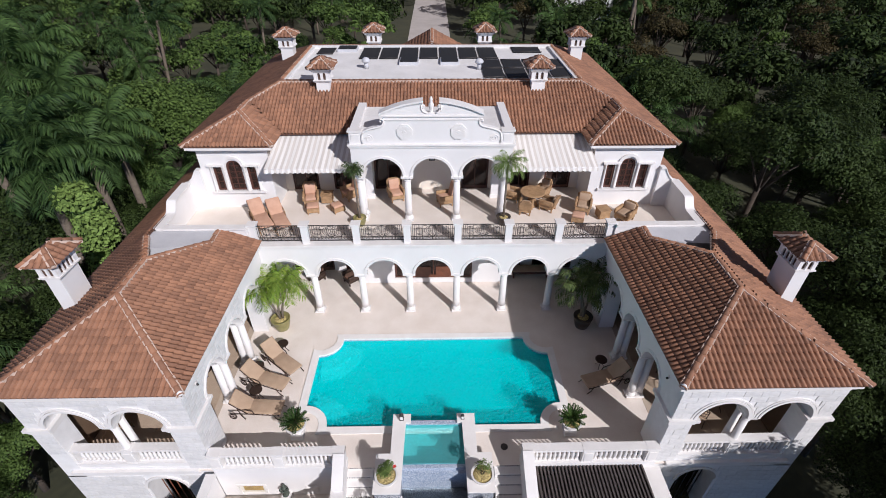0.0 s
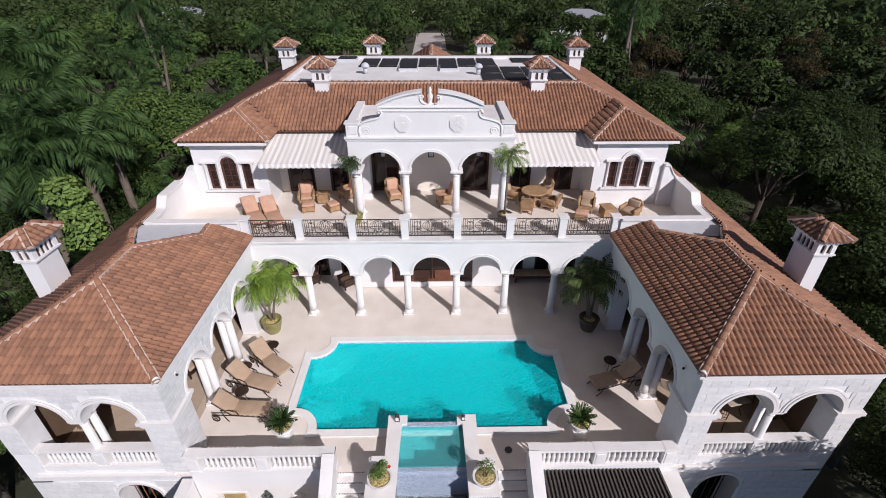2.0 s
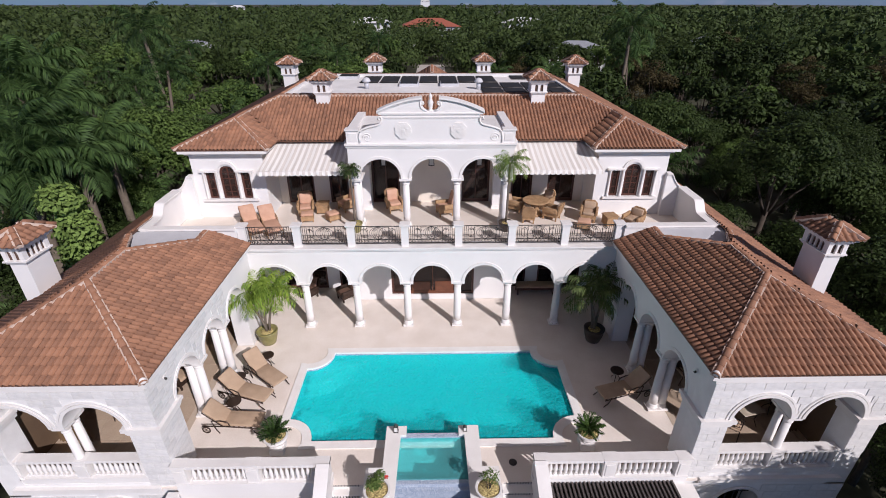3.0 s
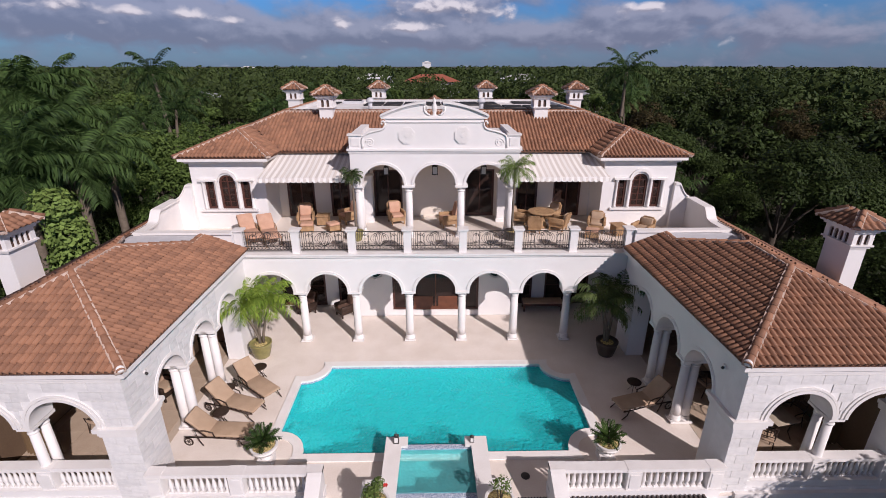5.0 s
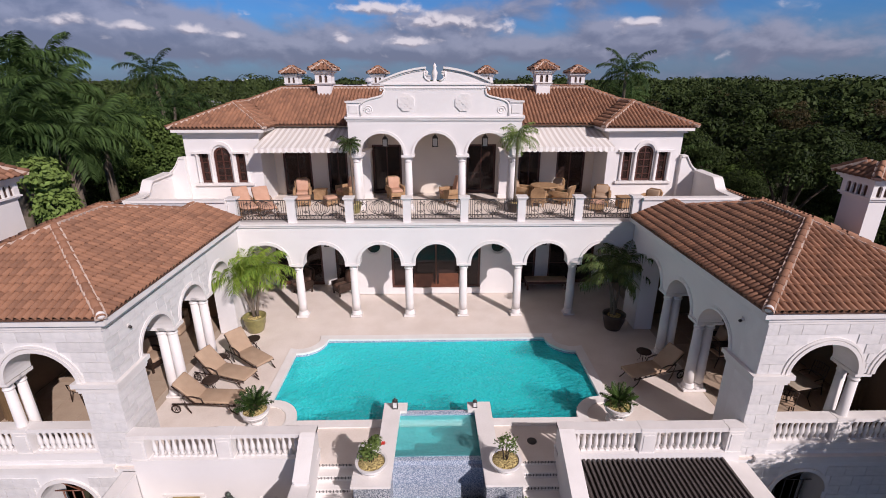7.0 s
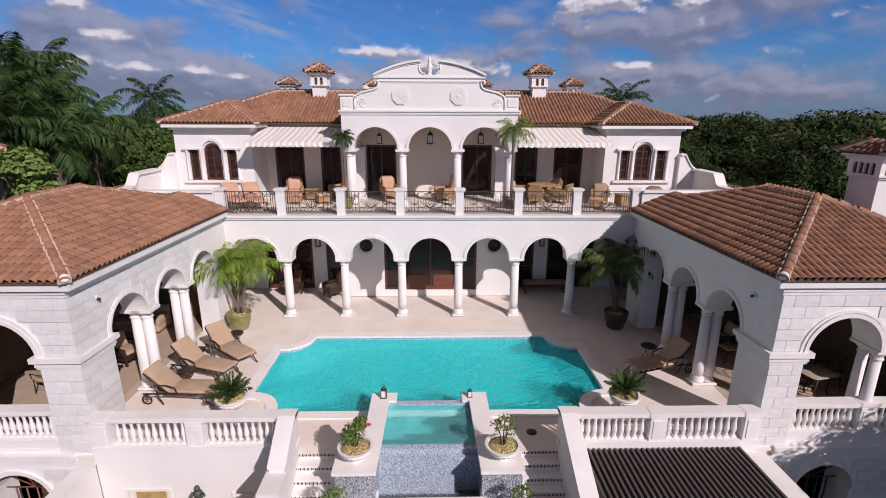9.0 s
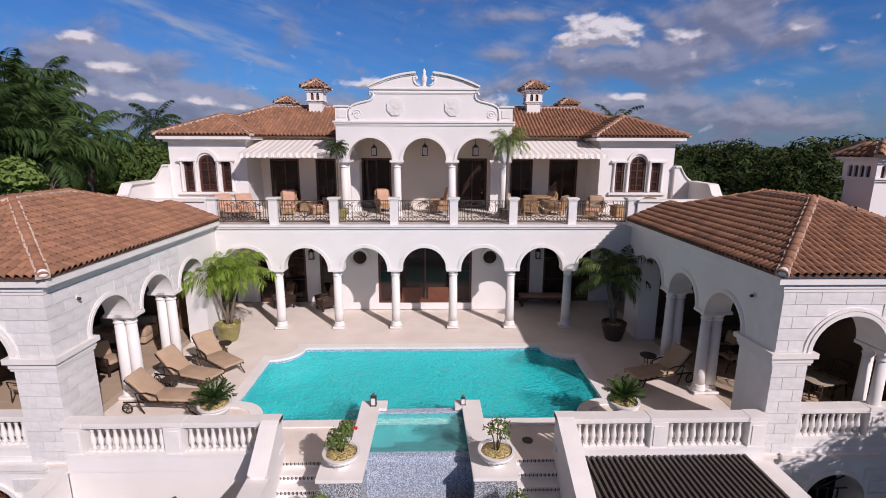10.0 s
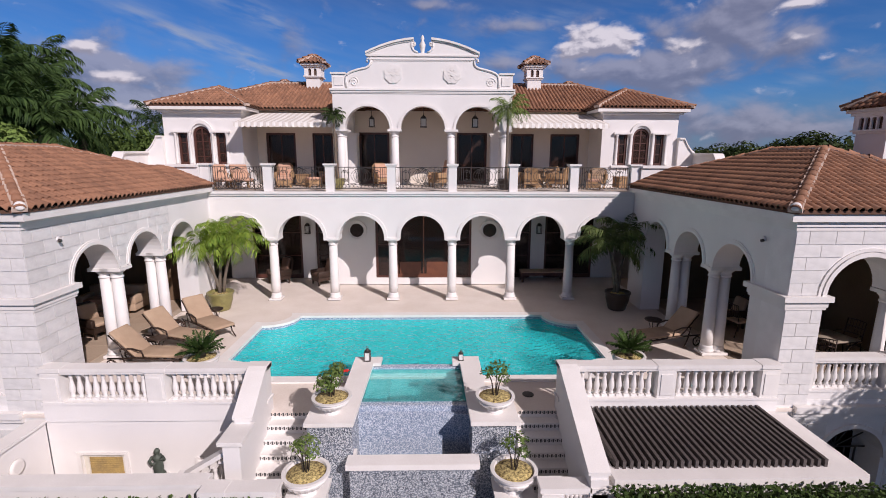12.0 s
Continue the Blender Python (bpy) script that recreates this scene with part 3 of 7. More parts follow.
# ---------------------------------------------------------------- loggia and balcony
bm = bmesh.new()
line = []
for i in range(7):
    c = (-3 + i) * PITCH
    line += [(c - PITCH / 2, 2.36)] + [(c - 0.81 * math.cos(math.pi * k / 20), 2.36 + 0.81 * math.sin(math.pi * k / 20)) for k in range(21)]
prism(bm, line + [(3.5 * PITCH, 2.36), (3.5 * PITCH, 3.95), (-3.5 * PITCH, 3.95)], facing_y, 17.0, 17.45)
loggia = structure("wall_loggia", bm, STUCCO, "white stucco arcade of seven round arches", "wall")
for i in range(7):
    bm = bmesh.new()
    arch_ring(bm, facing_y, (-3 + i) * PITCH, 0.81, 0.93, 2.36, 16.96, 17.01)
    part("archivolt", bm, TRIM, loggia)
bm = bmesh.new()
box(bm, -7.7, 16.90, 3.95, 7.7, 17.5, 4.03)
box(bm, -7.7, 16.94, 3.88, 7.7, 17.0, 3.95)
structure("trim", bm, TRIM, "white moulded cornice below the balcony rail", "cornice")

bm = bmesh.new()
box(bm, -8.5, 17.46, 3.5, 8.5, 22.3, 3.95)
structure("ceiling", bm, STUCCO, "white plaster loggia ceiling", "ceiling")
bm = bmesh.new()
box(bm, -11.35, 17.1, 3.955, 11.35, 22.3, 4.0)
structure("floor_balcony", bm, PAVING, "beige stone balcony floor", "floor")
bm = bmesh.new()
for s in (-1, 1):
    fbox(bm, facing_y, min(s * 7.7, s * 11.6), 17.1, 2.4, max(s * 7.7, s * 11.6), 20.6, 3.95)
structure("slab", bm, STUCCO, "white side terrace slab over the wings", "slab")

# loggia back wall with openings: centre door, two piers with round windows, dark side doors
def wall_with_holes(bm, f, u0, u1, z0, z1, d0, d1, holes):
    """A wall with rectangular openings, from pieces that butt end to end."""
    us = sorted({u for u in (u0, u1, *[h[0] for h in holes], *[h[1] for h in holes]) if u0 <= u <= u1})
    for a, b in zip(us, us[1:]):
        cuts = sorted((h[2], h[3]) for h in holes if h[0] <= a + 1e-6 and h[1] >= b - 1e-6)
        z = z0
        for c0, c1 in cuts:
            if c0 > z + 1e-6:
                fbox(bm, f, a, d0, z, b, d1, c0)
            z = c1
        if z1 > z + 1e-6:
            fbox(bm, f, a, d0, z, b, d1, z1)


LOGGIA_Y = 20.3
low_holes = [(-7.4, -5.28, 0.0, 3.0), (-4.68, -3.4, 0.0, 3.0), (3.4, 4.68, 0.0, 3.0), (5.28, 7.4, 0.0, 3.0)]
bm = bmesh.new()
wall_with_holes(bm, facing_y, -8.4, -3.3, 0.0, 3.5, LOGGIA_Y, LOGGIA_Y + 0.25, low_holes)
wall_with_holes(bm, facing_y, 3.3, 8.4, 0.0, 3.5, LOGGIA_Y, LOGGIA_Y + 0.25, low_holes)
# projecting middle bay
wall_with_holes(bm, facing_y, -3.55, 3.55, 0.0, 3.5, 19.22, 19.47, [(-1.98, 1.98, 0.28, 3.05)])
box(bm, -3.55, 19.47, 0, -3.3, 20.3, 3.5)
box(bm, 3.3, 19.47, 0, 3.55, 20.3, 3.5)
structure("wall_back_lower", bm, STUCCO, "white plaster back wall of the loggia", "wall")
UP_Y = 22.0
up_holes = [(-2.95, -1.58, 4.0, 6.32), (1.48, 2.85, 4.0, 6.32), (-5.05, -4.12, 4.0, 6.28), (-7.12, -5.8, 4.0, 6.28), (3.94, 4.98, 4.0, 6.28), (5.74, 7.08, 4.0, 6.28)]
bm = bmesh.new()
wall_with_holes(bm, facing_y, -7.6, 7.6, 4.0, 7.25, UP_Y, UP_Y + 0.25, up_holes)
structure("wall_back_upper", bm, CREAM_WALL, "cream plaster wall behind the balcony", "wall")


def window(name, f, u0, u1, z0, z1, d, label, arched=False, bars=(2, 4), wood=WOOD, category="window", door=False):
    """A framed window or door set in a wall; d is the outer face of the frame."""
    w = tagged(new(name), label, category, "", "structure")
    bm = bmesh.new()
    t = 0.095
    top = z1 - (u1 - u0) / 2 if arched else z1
    fbox(bm, f, u0, d, z0, u0 + t, d + 0.09, top)
    fbox(bm, f, u1 - t, d, z0, u1, d + 0.09, top)
    fbox(bm, f, u0 + t, d, z0, u1 - t, d + 0.09, z0 + (0.16 if door else t))
    c = (u0 + u1) / 2
    if arched:
        arch_ring(bm, f, c, c - u0 - t, c - u0, top, d, d + 0.09, 12)
    else:
        fbox(bm, f, u0 + t, d, z1 - t, u1 - t, d + 0.09, z1)
    part("frame", bm, wood, w)
    for i in range(1, bars[0]):
        u = u0 + (u1 - u0) * i / bars[0]
        bm = bmesh.new()
        fbox(bm, f, u - 0.025, d + 0.02, z0 + t, u + 0.025, d + 0.07, z1 - t)
        part("mullion", bm, wood, w)
    for i in range(1, bars[1]):
        z = z0 + (z1 - z0) * i / bars[1]
        bm = bmesh.new()
        fbox(bm, f, u0 + t, d + 0.025, z - 0.015, u1 - t, d + 0.06, z + 0.015)
        part("glazing_bar", bm, wood, w)
    bm = bmesh.new()
    if arched:
        r = c - u0 - t
        pts = [(u0 + t, z0 + t), (u1 - t, z0 + t)] + [(c + r * math.cos(math.pi * k / 12), top + r * math.sin(math.pi * k / 12)) for k in range(13)]
        prism(bm, pts, f, d + 0.04, d + 0.05)
    else:
        fbox(bm, f, u0 + t, d + 0.04, z0 + t, u1 - t, d + 0.05, z1 - t)
    part("pane", bm, GLASS, w)
    return w


k = 1
for h in low_holes:
    window("door_%d" % k, facing_y, h[0], h[1], 0.0, h[3], LOGGIA_Y + 0.06, "tall dark wooden glazed doors behind the loggia", bars=(2, 3), category="door", door=True)
    k += 1
window("door_central", facing_y, -1.15, 1.15, 0.28, 3.05, 19.29, "reddish wooden glazed double door in the middle of the loggia", bars=(2, 1), category="door", door=True, wood=REDWOOD)
for s in (-1, 1):
    window("window_side", facing_y, min(s * 1.15, s * 1.98), max(s * 1.15, s * 1.98), 0.28, 3.05, 19.30, "tall dark side window beside the middle door", bars=(1, 2))
    bm = bmesh.new()
    fbox(bm, facing_y, s * 0.56 - 0.44, 19.30, 0.44, s * 0.56 + 0.44, 19.34, 0.95)
    structure("door_panel", bm, REDWOOD, "reddish lower panel of the double door", "door")
for h in up_holes:
    window("door_%d" % k, facing_y, h[0], h[1], 4.0, h[3], UP_Y + 0.06, "dark mahogany glazed balcony doors", bars=(2, 1), category="door", door=True)
    k += 1
# rooms behind the doors, their dimness put into the dark wall colour
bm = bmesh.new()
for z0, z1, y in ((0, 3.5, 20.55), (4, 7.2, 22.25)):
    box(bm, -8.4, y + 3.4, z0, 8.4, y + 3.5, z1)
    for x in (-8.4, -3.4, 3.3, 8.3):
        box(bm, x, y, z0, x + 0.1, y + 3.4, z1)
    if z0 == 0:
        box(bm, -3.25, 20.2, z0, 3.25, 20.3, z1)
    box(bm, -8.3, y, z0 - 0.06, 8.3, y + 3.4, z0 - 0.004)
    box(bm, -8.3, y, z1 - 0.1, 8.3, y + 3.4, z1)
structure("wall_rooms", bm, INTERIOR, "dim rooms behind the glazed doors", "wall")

# round windows in the loggia's back wall
for s in (-1, 1):
    w = tagged(new("window_round"), "small round window with dark glass", "window", "", "structure")
    bm = bmesh.new()
    for i in range(20):
        a, b = 2 * math.pi * i / 20, 2 * math.pi * (i + 1) / 20
        prism(bm, [(s * 2.72 + r * math.cos(t), 2.30 + r * math.sin(t)) for r, t in ((0.28, a), (0.34, a), (0.34, b), (0.28, b))], facing_y, 19.15, 19.225)
        prism(bm, [(s * 2.72 + r * math.cos(t), 2.30 + r * math.sin(t)) for r, t in ((0.342, a), (0.41, a), (0.41, b), (0.342, b))], facing_y, 19.10, 19.225)
    part("frame", bm, TRIM, w)
    bm = bmesh.new()
    prism(bm, [(s * 2.72 + 0.28 * math.cos(2 * math.pi * i / 20), 2.30 + 0.28 * math.sin(2 * math.pi * i / 20)) for i in range(20)], facing_y, 19.19, 19.224)
    part("pane", bm, GLASS, w)

# balcony posts and iron railing
post = thing("balcony_post", "white square balcony post with a moulded cap", "post", "balcony posts")
bm = bmesh.new()
box(bm, -0.15, -0.15, 0, 0.15, 0.15, 0.88)
part("body", bm, STUCCO, post)
bm = bmesh.new()
box(bm, -0.18, -0.18, 0.88, 0.18, 0.18, 0.92)
box(bm, -0.21, -0.21, 0.92, 0.21, 0.21, 0.98)
part("cap", bm, TRIM, post)
place_all(post, [pose((-3.5 + i) * PITCH, 17.2, 4.03) for i in range(8)])


def railing():
    """One iron panel between two posts: rails, side bars, a tall lyre in the middle, and curled scrolls between."""
    r = thing("railing", "black wrought iron balcony railing panel with dense scrollwork", "railing", "balcony railing panels")
    L = PITCH - 0.30
    for z, h in ((0.08, 0.026), (0.25, 0.012), (0.84, 0.026)):
        bm = bmesh.new()
        box(bm, -L / 2, -0.016, z, L / 2, 0.016, z + h)
        part("rail", bm, IRON, r)
    bm = bmesh.new()
    box(bm, -0.008, -0.008, 0.10, 0.008, 0.008, 0.84)
    bar = mesh_of("bar", bm, IRON)
    for x in (-0.94, -0.86, -0.78, -0.70, -0.58, -0.44, 0.0, 0.44, 0.58, 0.70, 0.78, 0.86, 0.94):
        piece("bar", bar, r, pose(x, 0, 0))
    # nested lyre curves about the middle bar
    for wd, z0, z1 in ((0.08, 0.34, 0.80), (0.17, 0.26, 0.83), (0.26, 0.26, 0.84), (0.36, 0.26, 0.84)):
        for sg in (-1, 1):
            bm = bmesh.new()
            tube(bm, [(sg * wd * math.sin(math.pi * q / 14) ** 0.7, 0, z0 + (z1 - z0) * q / 14) for q in range(15)], 0.009, 4)
            part("scroll", bm, IRON, r)
    # C scrolls with curled ends
    bm = bmesh.new()
    curve = [(0.13 * math.cos(a), 0, 0.20 * math.sin(a)) for a in [math.pi * (0.5 + q / 12) for q in range(13)]]
    for sg in (-1, 1):
        end = [(0.055 * (1 - q / 14) * math.sin(q * 0.5), 0, sg * (0.145 + 0.055 * (1 - q / 14) * math.cos(q * 0.5))) for q in range(11)]
        tube(bm, end, 0.008, 4)
    tube(bm, curve, 0.009, 4)
    cee = mesh_of("scroll", bm, IRON)
    for x, z, turn in ((-0.58, 0.55, 0), (-0.58, 0.55, 180), (0.58, 0.55, 0), (0.58, 0.55, 180), (-0.30, 0.68, 90), (0.30, 0.68, 90), (-0.30, 0.40, -90), (0.30, 0.40, -90)):
        piece("scroll", cee, r, pose(x, 0, z, 0, turn, 0))
    bm = bmesh.new()
    tube(bm, [(0.062 * math.cos(q * math.pi / 5), 0, 0.062 * math.sin(q * math.pi / 5)) for q in range(11)], 0.008, 4)
    ring = mesh_of("ring", bm, IRON)
    for i in range(14):
        piece("ring", ring, r, pose(-L / 2 + L * (i + 0.5) / 14, 0, 0.178))
    return r


place_all(railing(), [pose((-3 + i) * PITCH, 17.2, 4.03) for i in range(7)])

# ---------------------------------------------------------------- upper portico
bm = bmesh.new()
for c in (-2.14, 0.0, 2.14):
    u0, u1 = (c - 1.07, c + 1.07) if c == 0 else ((-3.45, -1.07) if c < 0 else (1.07, 3.45))
    arch_bay(bm, facing_y, u0, u1, c, 0.86, 6.3, 7.66, 18.92, 19.28)
for s in (-1, 1):
    arch_bay(bm, facing_x, 19.28, 22.0, 20.5, 0.95, 6.2, 7.66, min(s * 3.45, s * 3.1), max(s * 3.45, s * 3.1))
    fbox(bm, facing_x, 21.45, min(s * 3.45, s * 3.1), 4.0, 22.0, max(s * 3.45, s * 3.1), 6.2)
portico = structure("wall_portico", bm, STUCCO, "white portico of three arches with a curved pediment", "wall")
bm = bmesh.new()
for c in (-2.14, 0.0, 2.14):
    arch_ring(bm, facing_y, c, 0.86, 0.97, 6.3, 18.88, 18.93)
part("archivolt", bm, TRIM, portico)
bm = bmesh.new()
box(bm, -3.48, 18.89, 7.62, 3.48, 19.3, 7.66)
box(bm, -3.50, 18.87, 7.66, 3.50, 19.3, 7.73)
box(bm, -3.54, 18.83, 7.73, 3.54, 19.3, 7.80)
for s in (-1, 1):
    box(bm, min(s * 3.1, s * 3.62), 19.3, 7.66, max(s * 3.1, s * 3.62), 22.4, 7.80)
part("cornice", bm, TRIM, portico)
# pediment outline: pedestals, rounded shoulders, segmental top with a gap
def crown_z(x):
    return 9.05 + 0.52 * (1 - (x / 2.15) ** 2)


shoulder = [(2.86, 8.30), (2.78, 8.37), (2.64, 8.43), (2.46, 8.48), (2.28, 8.52), (2.12, 8.56), (2.02, 8.62), (1.97, 8.70)]
half = [(3.45, 7.8), (3.45, 8.32), (2.88, 8.32)] + shoulder[1:] + [(1.97, 8.98), (2.10, 8.98), (2.10, crown_z(2.10))]
half += [(2.10 - 1.77 * q / 10, crown_z(2.10 - 1.77 * q / 10)) for q in range(1, 11)]
half += [(0.33, 9.26), (0.27, 9.16), (0.16, 9.10)]
bm = bmesh.new()
pts = [(x, z) for x, z in half] + [(-x, z) for x, z in reversed(half)]
prism(bm, pts, facing_y, 18.94, 19.26)
part("pediment", bm, STUCCO, portico)
bm = bmesh.new()
for s in (-1, 1):
    box(bm, min(s * 2.92, s * 3.50), 18.89, 8.32, max(s * 2.92, s * 3.50), 19.32, 8.385)
    box(bm, min(s * 3.02, s * 3.36), 18.915, 7.92, max(s * 3.02, s * 3.36), 18.945, 8.22)
    for q in range(12):
        xa, xb = 2.15 - 1.82 * q / 12, 2.15 - 1.82 * (q + 1) / 12
        prism(bm, [(s * xa, crown_z(xa)), (s * xb, crown_z(xb)), (s * xb, crown_z(xb) + 0.075), (s * xa, crown_z(xa) + 0.075)], facing_y, 18.85, 19.34)
        prism(bm, [(s * xa, crown_z(xa) - 0.05), (s * xb, crown_z(xb) - 0.05), (s * xb, crown_z(xb)), (s * xa, crown_z(xa))], facing_y, 18.90, 19.30)
part("coping", bm, TRIM, portico)
bm = bmesh.new()
for i in range(34):
    x = -1.86 + 3.72 * (i + 0.5) / 34
    box(bm, x - 0.03, 18.915, 8.80, x + 0.03, 18.945, 8.845)
box(bm, -1.97, 18.905, 8.845, 1.97, 18.945, 8.87)
box(bm, -2.10, 18.89, 8.97, 2.10, 18.945, 9.03)
part("dentils", bm, TRIM, portico)
for s in (-1, 1):
    bm = bmesh.new()
    cx, cz = s * 1.12, 8.33
    ring = [(cx + 0.35 * math.cos(math.pi * (i + 0.5) / 4), cz + 0.35 * math.sin(math.pi * (i + 0.5) / 4)) for i in range(8)]
    prism(bm, ring, facing_y, 18.895, 18.945)
    for i in range(8):
        a = math.pi * i / 4
        petal = [(cx + 0.19 * math.cos(a) + q * math.cos(a + w), cz + 0.19 * math.sin(a) + q * math.sin(a + w)) for q, w in ((0.12, 0.0), (0.085, 0.9), (0.085, 2.2), (0.10, 3.14), (0.085, 4.1), (0.085, 5.4))]
        prism(bm, petal, facing_y, 18.887, 18.896)
    prism(bm, [(cx + 0.075 * math.cos(math.pi * i / 5), cz + 0.075 * math.sin(math.pi * i / 5)) for i in range(10)], facing_y, 18.872, 18.896)
    part("medallion", bm, TRIM, portico, "carved octagonal rosette medallion")
    # ribbon over the shoulder: a spiral at its foot, a small curl under the crown
    bm = bmesh.new()
    spiral = [(2.60 + 0.19 * (1 - q / 30) * math.cos(q / 25 * 3.6 * math.pi), 8.04 + 0.19 * (1 - q / 30) * math.sin(q / 25 * 3.6 * math.pi)) for q in range(26)]
    tube(bm, [(s * x, 18.94, z) for x, z in spiral], 0.024, 5)
    ribbon = [(2.90, 7.84), (2.92, 8.06), (2.90, 8.22)] + shoulder + [(1.96, 8.80), (2.02, 8.88), (2.09, 8.87), (2.11, 8.80), (2.07, 8.75)]
    tube(bm, [(s * x, 18.93, z) for x, z in ribbon], 0.045, 6)
    part("volute", bm, TRIM, portico)
    bm = bmesh.new()
    curl = [(0.33 + 0.075 * (1 - q / 26) * math.cos(q / 19 * 3.2 * math.pi + 1.6), 9.40 + 0.075 * (1 - q / 26) * math.sin(q / 19 * 3.2 * math.pi + 1.6)) for q in range(20)]
    tube(bm, [(s * x, 18.93, z) for x, z in curl], 0.026, 5)
    tube(bm, [(s * x, 18.93, z) for x, z in ((0.40, 9.46), (0.40, 9.30), (0.36, 9.20), (0.26, 9.14), (0.18, 9.12))], 0.035, 5)
    part("scroll", bm, TRIM, portico)
bm = bmesh.new()
lathe(bm, [(0.12, 9.0), (0.12, 9.1), (0.06, 9.14), (0.09, 9.28), (0.12, 9.42), (0.05, 9.56), (0.075, 9.64), (0.05, 9.70), (0.015, 9.76)], 12, (0, 19.08, 0))
part("finial", bm, TRIM, portico, "white stone finial in the broken pediment")
bm = bmesh.new()
box(bm, -3.1, 19.26, 7.66, 3.1, 22.4, 8.2)
structure("roof_portico", bm, ROOFING, "flat white portico roof", "roof")
bm = bmesh.new()
for s in (-1, 1):
    box(bm, min(s * 3.1, s * 3.45), 19.26, 7.8, max(s * 3.1, s * 3.45), 22.6, 8.34)
structure("parapet", bm, STUCCO, "white side parapets of the portico roof", "parapet")

# ---------------------------------------------------------------- pavilions
for s in (-1, 1):
    def fl(u, d, z, s=s):
        return (s * u, d, z)
    bm = bmesh.new()
    wc = 9.18
    holes = [(wc - 0.36, wc + 0.36, 4.92, 6.1), (wc - 0.98, wc - 0.58, 4.92, 6.25), (wc + 0.58, wc + 0.98, 4.92, 6.25)]
    wall_with_holes(bm, fl, 7.5, 10.7, 4.0, 6.1, 20.3, 20.55, [(a, b, c, min(d, 6.1)) for a, b, c, d in holes])
    # arched head of the middle window between the heads of the side lights
    arch_bay(bm, fl, wc - 0.58, wc + 0.58, wc, 0.36, 6.1, 7.12, 20.3, 20.55, 14)
    for a, b in ((7.5, wc - 0.98), (wc + 0.98, 10.7)):
        fbox(bm, fl, a, 20.3, 6.1, b, 20.55, 7.12)
    for a, b in ((wc - 0.98, wc - 0.58), (wc + 0.58, wc + 0.98)):
        fbox(bm, fl, a, 20.3, 6.25, b, 20.55, 7.12)
    fbox(bm, fl, 7.5, 20.55, 4.0, 7.75, 22.0, 7.12)
    fbox(bm, fl, 10.45, 20.55, 3.0, 10.7, 33.0, 7.12)
    pav = structure("wall_pavilion", bm, STUCCO, "white stucco corner pavilion with a three-part window", "wall")
    bm = bmesh.new()
    fbox(bm, fl, 7.40, 20.12, 7.0, 10.8, 20.3, 7.2)
    fbox(bm, fl, 7.16, 19.95, 7.10, 10.98, 20.32, 7.217)
    fbox(bm, fl, 7.16, 20.32, 7.10, 7.5, 21.45, 7.217)
    fbox(bm, fl, 10.7, 20.32, 7.10, 10.98, 33.0, 7.217)
    part("cornice", bm, TRIM, pav)
    bm = bmesh.new()
    for u in (wc - 1.05, wc - 0.47, wc + 0.47, wc + 1.05):
        lathe(bm, [(0.075, 4.92), (0.075, 5.0), (0.06, 5.03), (0.05, 6.1), (0.07, 6.14), (0.08, 6.2)], 10, (s * u, 20.26, 0))
    arch_ring(bm, fl, wc, 0.36, 0.5, 6.2, 20.22, 20.31, 14)
    for a, b in ((wc - 1.2, wc - 0.42), (wc + 0.42, wc + 1.2)):
        fbox(bm, fl, a, 20.16, 6.2, b, 20.31, 6.28)
    fbox(bm, fl, wc - 1.25, 20.18, 4.82, wc + 1.25, 20.31, 4.92)
    part("window_surround", bm, TRIM, pav)
    window("window_%d" % (2 + s), fl, wc - 0.36, wc + 0.36, 4.92, 6.46, 20.36, "arched dark wooden window with small panes", True, (2, 5))
    window("window_%d" % (6 + s), fl, wc - 0.98, wc - 0.58, 4.92, 6.25, 20.36, "narrow dark side light window", False, (1, 3))
    window("window_%d" % (10 + s), fl, wc + 0.58, wc + 0.98, 4.92, 6.25, 20.36, "narrow dark side light window", False, (1, 3))
    # pavilion room, coloured dark in place of real dimness
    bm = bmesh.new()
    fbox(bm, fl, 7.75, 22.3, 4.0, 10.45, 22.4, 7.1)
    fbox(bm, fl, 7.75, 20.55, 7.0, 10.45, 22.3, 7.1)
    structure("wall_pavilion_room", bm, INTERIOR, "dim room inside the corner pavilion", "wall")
    # parapet: a hollow sweep off the pavilion's corner, then along the terrace's side
    sweep = [(10.7, 6.0), (10.92, 6.0)] + [(10.95 + 0.45 * math.sin(math.pi / 2 * q / 7), 5.42 + 0.53 * (1 - math.sin(math.pi / 2 * q / 7)) ** 1.6) for q in range(8)]
    bm = bmesh.new()
    prism(bm, [(10.7, 3.0)] + sweep + [(11.62, 5.38), (11.62, 3.0)], fl, 20.12, 20.32)
    back = structure("parapet", bm, STUCCO, "white swept parapet off the pavilion's corner", "parapet")
    bm = bmesh.new()
    for p, q in zip(sweep, sweep[1:]):
        if abs(p[0] - q[0]) > 0.012:
            prism(bm, [p, q, (q[0], q[1] + 0.07), (p[0], p[1] + 0.07)], fl, 20.06, 20.38)
    part("coping", bm, TRIM, back)
    prof = [(20.12, 5.36), (18.75, 5.34)]
    for q in range(9):
        a = math.pi * q / 8
        prof.append((18.6 - 0.5 * q / 8, 5.12 + 0.22 * math.cos(a)))
    prof += [(17.9, 4.88), (16.95, 4.88)]
    bm = bmesh.new()
    prism(bm, [(16.95, 3.0), (20.12, 3.0)] + prof, facing_x, s * 11.36, s * 11.6)
    side = structure("parapet", bm, STUCCO, "white side parapet of the terrace with an S-shaped drop", "parapet")
    bm = bmesh.new()
